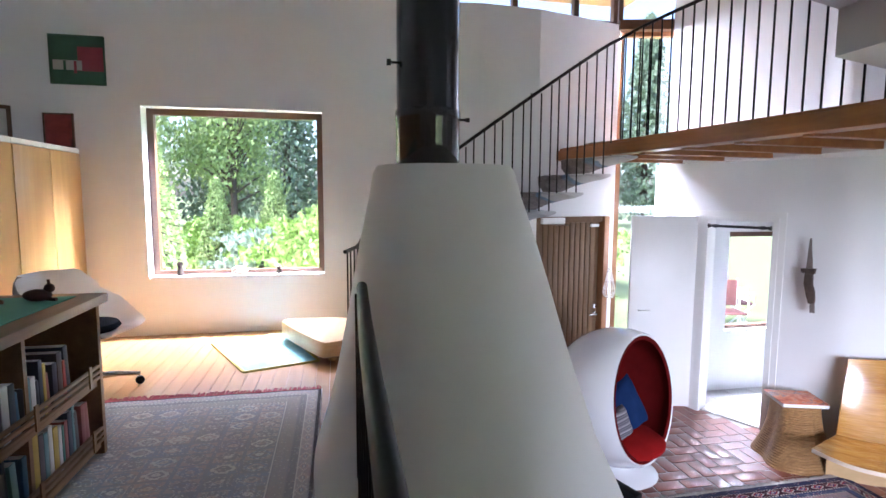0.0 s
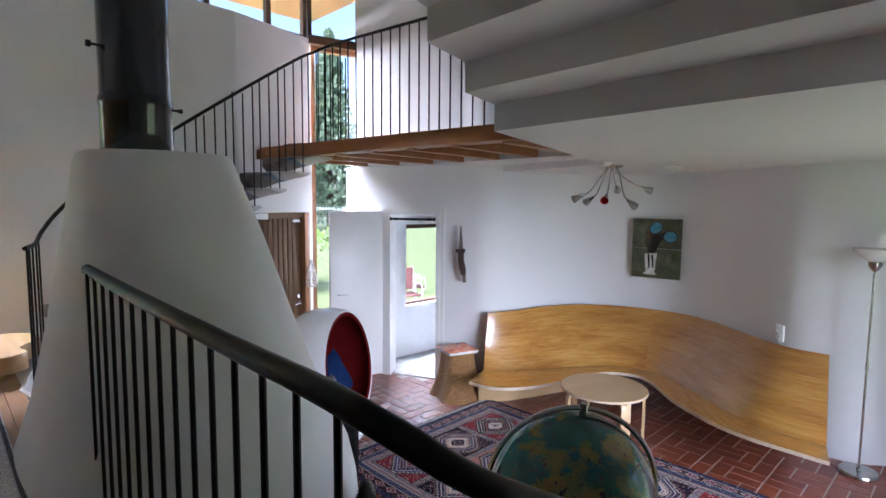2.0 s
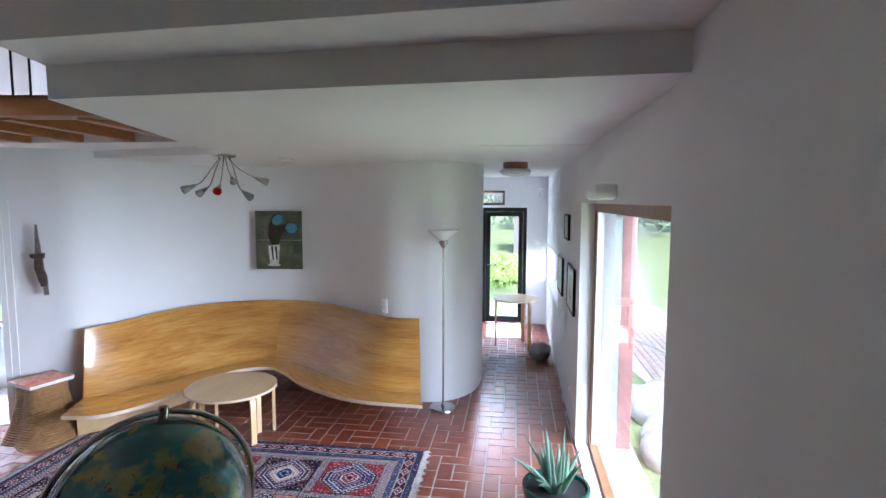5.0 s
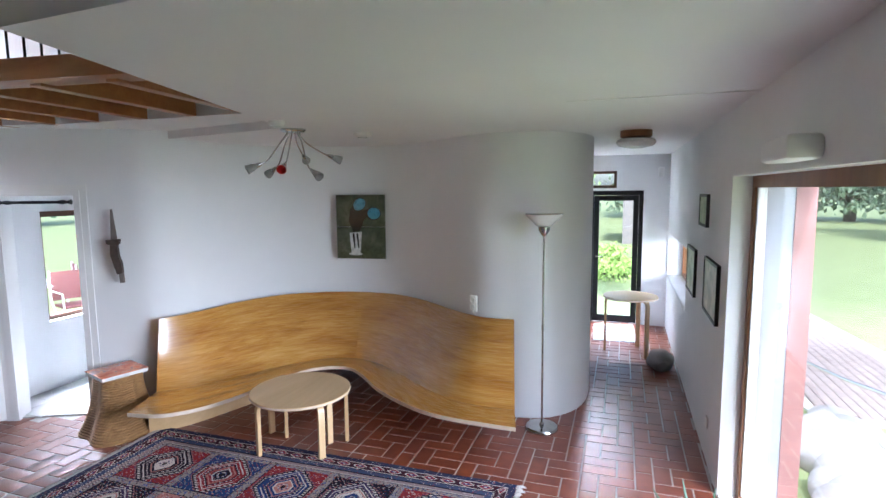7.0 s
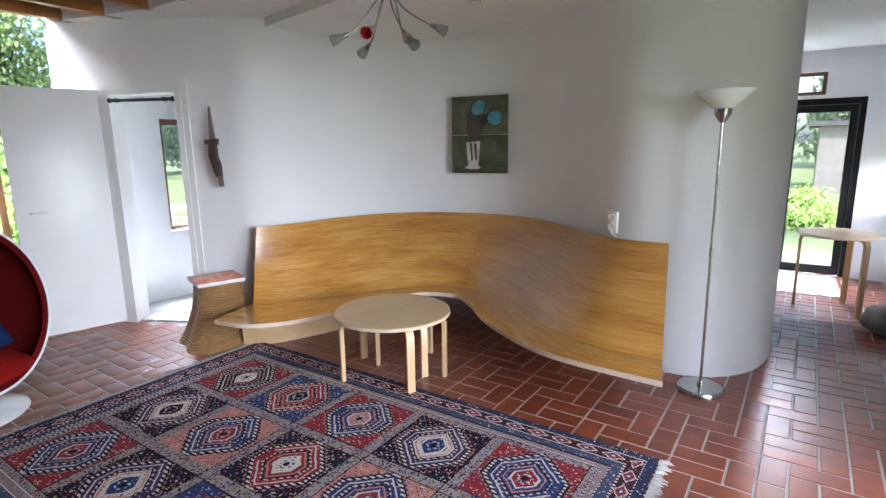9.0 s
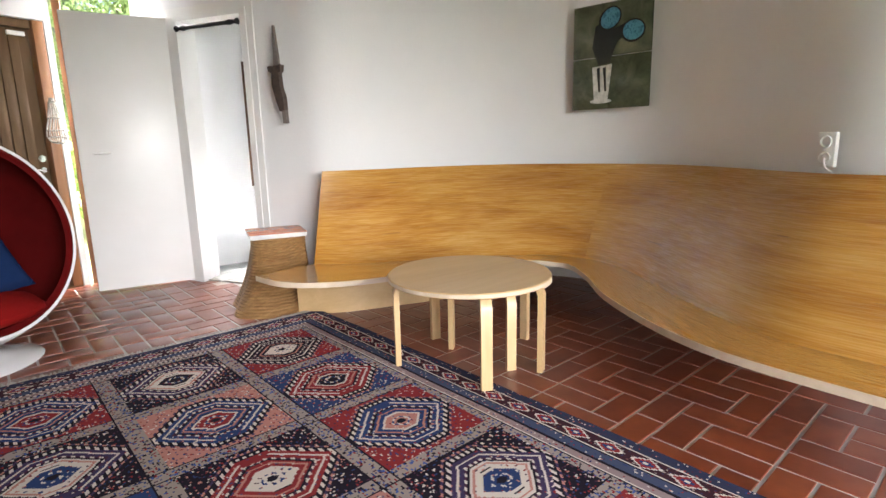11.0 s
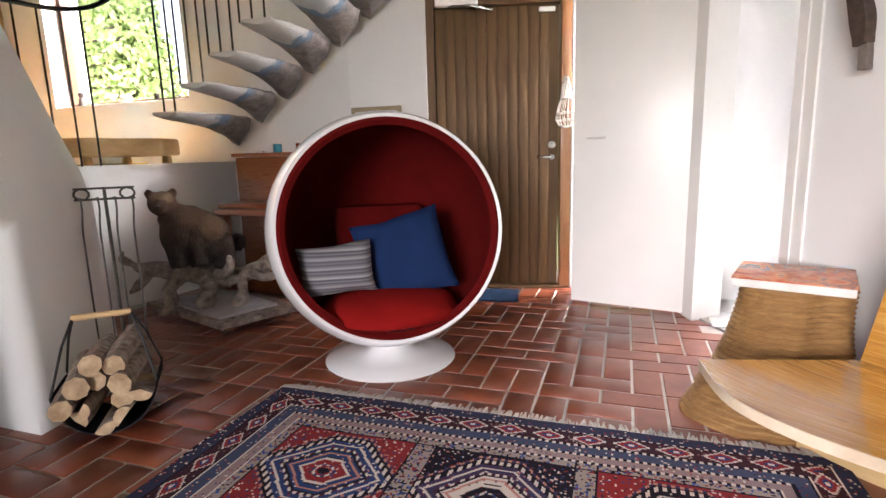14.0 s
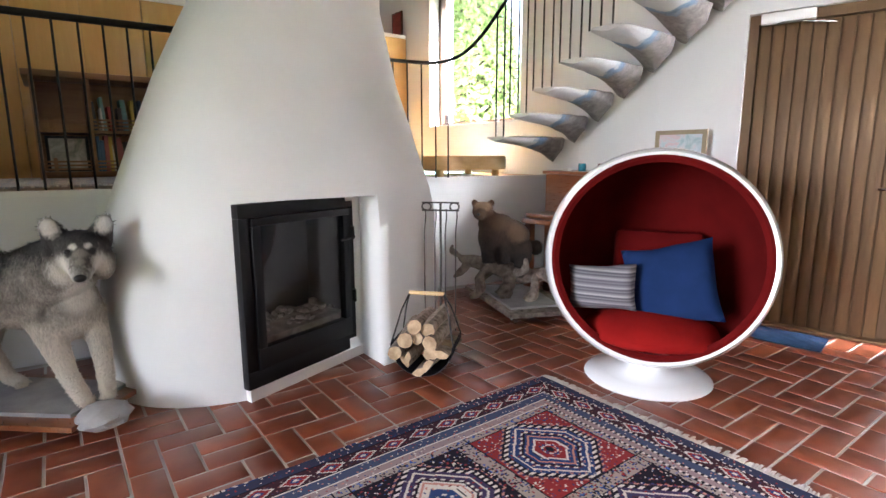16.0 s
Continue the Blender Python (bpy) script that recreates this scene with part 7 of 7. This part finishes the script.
for k in range(26):
    a, tilt, l = rnd.uniform(0, 6.28), rnd.uniform(0.08, 0.85), rnd.uniform(0.24, 0.44)
    d = Vector((math.cos(a) * math.sin(tilt), math.sin(a) * math.sin(tilt), math.cos(tilt)))
    b = Vector((AX + 0.05 * math.cos(a), AY + 0.05 * math.sin(a), 0.255))
    bend = Vector((0, 0, -0.09 * tilt))
    pts = [b, b + d * l * 0.35, b + d * l * 0.7 + bend * 0.4, b + d * l + bend]
    part("leaf", tube(bmesh.new(), pts, 0.01, 6, [0.018, 0.016, 0.010, 0.002]), ALOE, pot)

# small carved animal on the desk, kept plain
bm = bmesh.new()
blob(bm, (-1.20, 2.46, 1.800), (0.06, 0.03, 0.028))
blob(bm, (-1.155, 2.47, 1.830), (0.022, 0.02, 0.022))
tube(bm, [(-1.155, 2.47, 1.845), (-1.158, 2.47, 1.870)], 0.006, 6)
tube(bm, [(-1.17, 2.46, 1.785), (-1.12, 2.45, 1.781)], 0.009, 6)
carved = solid("carved_figure", bm, plain("carved_mahogany", (0.05, 0.018, 0.012), None, 30, 0.4), "small dark carved wooden figure on the desk", "figurine")
# ---- outside ----
def leaf_material(name, a, b):
    m = bpy.data.materials.new(name)
    nt, p = tree_of(m)
    geo = nt.nodes.new("ShaderNodeNewGeometry")
    nt.links.new(mix(nt, geo.outputs["Random Per Island"], a, b), p.inputs["Base Color"])
    p.inputs["Roughness"].default_value = 0.6
    p.inputs["Subsurface Weight"].default_value = 0.0
    return m


LEAF = leaf_material("birch_leaves", (0.40, 0.50, 0.20), (0.24, 0.35, 0.11))
LEAF_LIGHT = leaf_material("shrub_leaves", (0.42, 0.56, 0.16), (0.22, 0.36, 0.07))
LEAF_GREY = leaf_material("willow_leaves", (0.48, 0.56, 0.46), (0.30, 0.38, 0.29))
NEEDLE = leaf_material("spruce_needles", (0.26, 0.34, 0.24), (0.15, 0.22, 0.13))
TRUNK = plain("tree_bark", (0.16, 0.12, 0.09), (0.07, 0.05, 0.04), 8, 0.9, relief=0.8, fine=30)


def leaves(bm, centre, spread, n, size, rnd):
    for _ in range(n):
        c = Vector(centre) + Vector((rnd.gauss(0, spread[0]), rnd.gauss(0, spread[1]), rnd.gauss(0, spread[2])))
        q = Euler((rnd.uniform(0, 6.28), rnd.uniform(0, 6.28), rnd.uniform(0, 6.28))).to_matrix()
        s = size * rnd.uniform(0.6, 1.3)
        bm.faces.new([bm.verts.new(c + q @ Vector(v) * s) for v in ((-0.5, 0, 0), (0, -0.32, 0.06), (0.5, 0, 0), (0, 0.32, 0.06))])


def tree(name, seed, height, crown, leaf, size, label, conifer=False, n=2600):
    rnd = random.Random(seed)
    ob = thing(name, (0, 0, 0), label, "tree")
    part("trunk", tube(bmesh.new(), [(0, 0, -0.2), (0.05, 0.03, height * 0.3), (0.02, -0.04, height * 0.65), (0, 0, height * 0.97)], 0.1, 10, [height * 0.022, height * 0.017, height * 0.010, 0.012]), TRUNK, ob, local=True)
    bm, limbs = bmesh.new(), bmesh.new()
    if conifer:
        tiers = 26
        for t in range(tiers):
            z = height * (0.1 + 0.9 * t / tiers)
            r = crown * (1 - t / tiers) ** 0.85 + 0.1
            for k in range(8):
                a = k * 0.785 + t * 0.5 + rnd.uniform(-0.2, 0.2)
                tip = Vector((r * math.cos(a), r * math.sin(a), z - r * 0.28))
                tube(limbs, [(0, 0, z), tip], 0.02, 4, [0.03, 0.006])
                for s in (0.35, 0.6, 0.85):
                    leaves(bm, Vector((0, 0, z)).lerp(tip, s), (r * 0.10, r * 0.10, 0.10), max(4, n // (tiers * 24)), size, rnd)
    else:
        for k in range(46):
            a, el = rnd.uniform(0, 6.28), rnd.uniform(0.25, 1.0)
            r = crown * math.sin(math.pi * min(0.98, el * 0.9 + 0.05)) ** 0.6 * rnd.uniform(0.35, 1.0)
            tip = Vector((r * math.cos(a), r * math.sin(a), height * el))
            tube(limbs, [(0, 0, height * el * 0.65), tip.lerp(Vector((0, 0, height * el * 0.7)), 0.4), tip], 0.02, 4, [height * 0.008, height * 0.005, 0.008])
            leaves(bm, tip, (crown * 0.19, crown * 0.19, height * 0.05), n // 46, size, rnd)
    part("limbs", limbs, TRUNK, ob, local=True)
    part("crown", bm, leaf, ob, local=True, smooth=False)
    return ob


def plant_out(base, spots):
    """Stands a tree at the first spot and copies of it at the others."""
    for k, (x, y, z, turn, s) in enumerate(spots):
        m = pose(x, y, z, 0, 0, turn) @ Matrix.Scale(s, 4)
        if k == 0:
            base.matrix_basis = m
        else:
            c = copy_thing(base, pose(x, y, z, 0, 0, turn))
            c.matrix_basis = m
        base["group"] = "trees round the house"


spruce = tree("spruce_tree", 3, 11.0, 2.4, NEEDLE, 0.30, "dark green spruce at the edge of the wood", True, 7000)
plant_out(spruce, [(-14, 38, OUT, 0, 1.3), (-8, 42, OUT, 50, 1.5), (-3, 36, OUT, 100, 1.25), (2, 41, OUT, 160, 1.5), (7, 37, OUT, 220, 1.3), (12, 40, OUT, 280, 1.4), (17, 36, OUT, 330, 1.3), (-20, 40, OUT, 30, 1.4), (24, 38, OUT, 80, 1.5), (38, 4, OUT, 20, 1.3), (42, -3, OUT, 70, 1.5), (36, -8, OUT, 140, 1.2), (40, -14, OUT, 200, 1.4), (30, -22, OUT, 240, 1.3), (22, -27, OUT, 300, 1.4), (44, 10, OUT, 10, 1.4), (13, -32, OUT, 10, 1.5), (34, -18, OUT, 60, 1.4)])
birch = tree("birch_tree", 5, 8.0, 2.4, LEAF, 0.20, "light green leafy tree beyond the lawn", False, 9000)
plant_out(birch, [(-10, 28, OUT, 0, 1.1), (-5.5, 31, OUT, 60, 1.2), (6.5, 27, OUT, 200, 0.9), (9.0, 30, OUT, 250, 1.1), (-15, 30, OUT, 300, 1.2), (26, 2.4, OUT, 30, 1.0), (28, -5.5, OUT, 80, 1.0), (25, -13, OUT, 150, 1.1), (18, -20, OUT, 20, 1.1), (11, 30, OUT, 10, 1.2)])
thuja = tree("thuja_tree", 8, 3.6, 0.75, LEAF, 0.085, "narrow green thuja before the study window", True, 15000)
plant_out(thuja, [(-2.8, 8.6, 0.25, 0, 0.95), (-2.6, 12.8, OUT, 90, 0.75), (-1.4, 13.6, OUT, 120, 0.8), (-3.7, 7.7, 0.2, 40, 1.25), (-4.9, 8.3, 0.2, 200, 1.35), (-6.2, 9.0, 0.2, 300, 1.3), (-7.6, 9.6, 0.2, 20, 1.4)])
shrub = tree("garden_shrub", 11, 1.7, 1.25, LEAF_LIGHT, 0.13, "bushy light green garden shrub", False, 6500)
plant_out(shrub, [(-0.3, 10.5, OUT, 0, 1.05), (1.2, 11.8, OUT, 80, 1.2), (-0.9, 12.8, OUT, 150, 1.0), (3.9, 9.0, OUT, 210, 0.8), (-3.0, 14.5, OUT, 20, 1.0), (5.4, 12, OUT, 60, 1.2), (2.6, 15.5, OUT, 260, 1.3), (14.2, -0.2, OUT - 0.5, 30, 0.7), (0.4, 15, OUT, 200, 1.2)])
willow = tree("grey_shrub", 13, 1.6, 1.1, LEAF_GREY, 0.12, "silvery green shrub in the garden", False, 5000)
plant_out(willow, [(-1.5, 11.6, OUT, 0, 0.95), (0.6, 13.5, OUT, 90, 1.1)])

# paved path, stones and the red post outside the garden window
PAVE = plain("pale_paving", (0.32, 0.25, 0.23), (0.24, 0.19, 0.17), 3, 0.85, relief=0.4, random_by=0.25)
path = tagged(new("terrace", finish("terrace", prism(bmesh.new(), [(6.3, -2.35), (7.4, -2.15), (11.5, -2.3), (11.5, -3.6), (7.0, -4.0), (6.3, -3.7)], OUT, OUT + 0.02), MORTAR, False)), "paved terrace outside the garden window", "terrace", "", "structure")
paver = finish("paver", new_box(-0.097, 0.097, -0.047, 0.047, 0, 0.028, bevel=0.004), PAVE)
for i in range(21):
    for j in range(12):
        ob = new("paver", paver)
        ob.parent = path
        ob.matrix_basis = pose(6.42 + 0.2 * i + (0.1 if j % 2 else 0), -3.55 + 0.1 * j, OUT + 0.012)
FIELD_STONE = plain("field_stone", (0.42, 0.38, 0.36), (0.26, 0.24, 0.235), 5.0, 0.85, relief=0.5, fine=70)
rnd = random.Random(21)
for k in range(20):
    x, y = 4.55 + 0.075 * k + rnd.uniform(-0.1, 0.1), -1.98 - 0.5 * ((k * 0.618) % 1.0)
    s = rnd.uniform(0.15, 0.23)
    solid("garden_stone", lump((x, y, OUT + s * 0.5), (s * 1.2, s, s * 0.9), 0.14, 1.1, k * 2.0, 3), FIELD_STONE, "rounded pinkish grey field stone outside the window", "stone", group="stones below the window")
RED_PAINT = plain("red_paint", (0.30, 0.14, 0.125), None, 5, 0.7)
casing = thing("window_casing", (3.16, -1.6, 0), "red painted board casing round the garden window outside", "window casing", kind="structure")
part("jamb", new_box(4.425, 4.50, -1.66, -1.55, 0.02, 2.09), RED_PAINT, casing)
# board added over the white reveal, grey to tone down the lamps' light
part("lining", new_box(4.430, 4.455, -1.549, -1.395, 0.022, 2.088), plain("reveal_dimming_grey", (0.34, 0.34, 0.38), None, 4, 0.5), casing, "grey board added to dim the overlit reveal")
part("jamb", new_box(1.82, 1.895, -1.67, -1.53, 0.02, 2.09), RED_PAINT, casing)
part("head", new_box(1.82, 4.50, -1.67, -1.53, 2.092, 2.17), RED_PAINT, casing)
STEEL_GREY = plain("grey_steel_paint", (0.10, 0.115, 0.115), None, 8, 0.45, relief=0.05)
post = thing("roof_post", (5.28, -2.56, OUT), "dark grey painted steel post carrying the eaves", "post")
part("shaft", lathe(bmesh.new(), [(0, 0.012), (0.078, 0.012), (0.078, 2.75), (0, 2.75)], (5.28, -2.56, OUT), 24), STEEL_GREY, post)
part("foot_plate", new_box(5.17, 5.39, -2.67, -2.45, OUT, OUT + 0.014, bevel=0.003), STEEL_GREY, post)
part("rail", tube(bmesh.new(), [(5.36, -2.56, 0.47), (5.95, -2.42, 0.40), (6.9, -2.25, 0.32)], 0.014, 8), CHROME, post, "thin pale rail")
for k, (x, y, z, h) in enumerate(((11.0, -2.9, 0.0, 0.4), (11.9, -2.2, 0, 0.5))):
    solid("garden_boulder", lump((x + 3, y, OUT + 0.1), (0.4, 0.3, h * 0.5), 0.2, 1.5, k), STONE, "grey boulder on the lawn", "stone", group="boulders on the lawn")

shed = thing("garden_shed", (24, -1.8, OUT), "small grey garden shed beyond the lawn", "shed")
part("wall", new_box(22.5, 25.5, -3.2, -0.6, OUT, 2.0), plain("grey_boards", (0.22, 0.20, 0.19), None, 4, 0.85, relief=0.5), shed)
part("roof", prism(bmesh.new(), [(22.2, -3.5), (25.8, -3.5), (25.8, -0.3), (22.2, -0.3)], 2.0, 2.15), plain("dark_roof", (0.08, 0.075, 0.075), None, 4, 0.8), shed)

# terrace furniture seen through the entry window
CHAIR_RED = plain("red_canvas", (0.16, 0.05, 0.05), None, 8, 0.8)
for k, (x, y) in enumerate(((5.7, 7.4), (6.6, 7.5), (7.4, 8.2), (6.1, 8.9))):
    ch = thing("terrace_chair", (x, y, OUT), "folding terrace chair with dark red canvas", "chair", "terrace chairs", turn=(20, -15, 60, 170)[k])
    part("seat", new_box(-0.24, 0.24, -0.22, 0.22, 0.42, 0.45, bevel=0.005), CHAIR_RED, ch, local=True)
    part("backrest", new_box(-0.24, 0.24, 0.20, 0.23, 0.50, 0.95, bevel=0.005), CHAIR_RED, ch, local=True)
    for sx in (-1, 1):
        part("leg", tube(bmesh.new(), [(0.25 * sx, -0.22, 0), (0.25 * sx, 0.22, 0.5), (0.25 * sx, 0.23, 0.97)], 0.013, 6), PAINT_WHITE, ch, local=True)
        part("leg", tube(bmesh.new(), [(0.25 * sx, 0.24, 0), (0.25 * sx, -0.22, 0.44), (0.25 * sx, -0.2, 0.65), (0.25 * sx, 0.2, 0.66)], 0.013, 6), PAINT_WHITE, ch, local=True)
tt = thing("terrace_table", (6.6, 8.1, OUT), "white terrace table among red chairs", "table")
part("tabletop", new_box(6.0, 7.2, 7.75, 8.5, 0.6, 0.63, bevel=0.005), PAINT_WHITE, tt)
for x, y in ((6.08, 7.83), (7.12, 7.83), (6.08, 8.42), (7.12, 8.42)):
    part("leg", tube(bmesh.new(), [(x, y, OUT), (x, y, 0.6)], 0.02, 8), PAINT_WHITE, tt)
# ---- floor pieces, last ----
board = finish("board", new_box(-0.047, 0.047, 0.0, 1.0, 0, 0.02), FLOOR_WOOD, False)
study_floor = thing("study_floor", (-1.4, 2.0, UP - 0.02), "oiled brown wooden boards of the raised study floor", "floor", kind="structure")


def edge_x(y):
    ys = [p[1] for p in EDGE]
    return float(np.interp(y, ys, [p[0] for p in EDGE]))


for i in range(37):
    x = -2.02 + 0.097 * i
    spans = [(-1.2, 4.94)]
    if x > 0.12:
        inside = [y for y in np.arange(-1.2, 4.94, 0.02) if edge_x(float(y)) >= x + 0.047 or y < -0.16]
        spans = []
        for y in inside:
            if spans and y - spans[-1][1] < 0.03:
                spans[-1] = (spans[-1][0], float(y))
            else:
                spans.append((float(y), float(y)))
    if x > 0.24:
        spans = [s for s in spans if s[0] > 0]
    for y0, y1 in spans:
        if y1 - y0 < 0.05:
            continue
        cut = [y0] + [c for c in (0.35 + 0.9 * ((i * 5) % 3) * 0.5, 2.6 + 0.45 * ((i * 7) % 4) - 0.6) if y0 + 0.2 < c < y1 - 0.2] + [y1]
        for a, b in zip(cut, cut[1:]):
            ob = new("board", board)
            ob.parent = study_floor
            ob.matrix_basis = study_floor.matrix_basis.inverted() @ Matrix.Translation((x, a, UP - 0.02)) @ Matrix.Diagonal((1, b - a - 0.002, 1, 1))
trim = solid("platform_trim", loft(bmesh.new(), [[(x, y, UP - 0.028), (x, y, UP + 0.004), (x + 0.022, y, UP + 0.004), (x + 0.022, y, UP - 0.028)] for x, y in EDGE]), PAINT_WHITE, "white edge strip of the raised floor", "trim", "structure", smooth=False)

# brick floor: two-to-one bricks lengthwise and crosswise, in a repeat of nine that climbs eleven units a column
UNIT, BJ = 0.1232, 0.011
BL = 2 * UNIT
floor_ob = bpy.data.objects["floor"]
long_brick = finish("brick", new_box(-BL / 2 + BJ / 2, BL / 2 - BJ / 2, -BL / 4 + BJ / 2, BL / 4 - BJ / 2, -0.02, 0.0, bevel=0.0025), BRICK)


def brick_allowed(x, y):
    if x < 0.25 or y < GARDEN - 0.05 or x > 9.1 or y > 5.4:
        return False
    if x < 1.7 and y < -0.2:
        return False
    if x > 3.9 and y > 3.3 + (4.6 - x) * 1.6 and y > 3.2:
        return False
    if x > 6.3 and y > 0.1:
        return False
    return True


near, far_bricks = [], []
for i in range(-25, 49):
    for j in range(-40, 17):
        r = (j - 11 * i) % 18
        bx, by = 3.262 + UNIT * i, 3.487 + UNIT * j
        spots = []
        if r in (17, 5, 7, 13):  # lengthwise, its middle on this column's line
            spots.append((bx, by + UNIT / 2, 0))
        if r in (1, 3, 8, 11, 14):  # crosswise, within this column
            spots.append((bx + UNIT / 2, by + UNIT, 90))
        for spot in spots:
            if brick_allowed(spot[0], spot[1]):
                hidden = 2.2 < spot[0] < 4.05 and 0.15 < spot[1] < 3.0
                if not hidden and 1.2 < spot[0] < 4.6 and -0.9 < spot[1] < 4.9 and len(near) < 300:
                    near.append(spot)
                else:
                    far_bricks.append(spot)
for x, y, turn in near:
    ob = new("brick", long_brick)
    ob.parent = floor_ob
    ob.matrix_basis = pose(x, y, 0.0, random.uniform(-0.15, 0.15), random.uniform(-0.15, 0.15), turn + random.uniform(-0.4, 0.4))
verts, faces = [], []
b2, b4, h = BL / 2 - BJ / 2, BL / 4 - BJ / 2, 0.0025
for x, y, turn in far_bricks:
    dx, dy = (b2, b4) if turn == 0 else (b4, b2)
    o = len(verts)
    for z, s in ((-0.02, 0.0), (-h, 0.0), (0.0, h)):
        verts += [(x - dx + s, y - dy + s, z), (x + dx - s, y - dy + s, z), (x + dx - s, y + dy - s, z), (x - dx + s, y + dy - s, z)]
    for r in (0, 4):
        faces += [(o + r + a, o + r + (a + 1) % 4, o + r + 4 + (a + 1) % 4, o + r + 4 + a) for a in range(4)]
    faces.append((o + 8, o + 9, o + 10, o + 11))
me = bpy.data.meshes.new("brickwork")
me.from_pydata(verts, [], faces)
me.materials.append(BRICK)
bw = new("brickwork", me)
bw.parent = floor_ob
tagged(bw, "dark red clinker bricks laid in a mixed bond", kind="stuff")

# white tiles of the entry room
ENTRY = bpy.data.objects["floor_entry"]
WHITE_TILE = plain("white_tile", (0.66, 0.66, 0.65), (0.58, 0.58, 0.58), 5, 0.25, relief=0.03, random_by=0.1)
tile = finish("tile", new_box(-0.148, 0.148, -0.148, 0.148, 0, 0.008, bevel=0.002), WHITE_TILE)
for i in range(11):
    for j in range(6):
        x, y = 4.08 + 0.3 * i, 4.86 - 0.3 * j
        if (x - 3.98) * 0.9 + (y - 4.62) * 0.47 + 0.10 > 0.14 and y > 3.6:
            ob = new("tile", tile)
            ob.parent = ENTRY
            ob.matrix_basis = pose(x, y, 0.009)
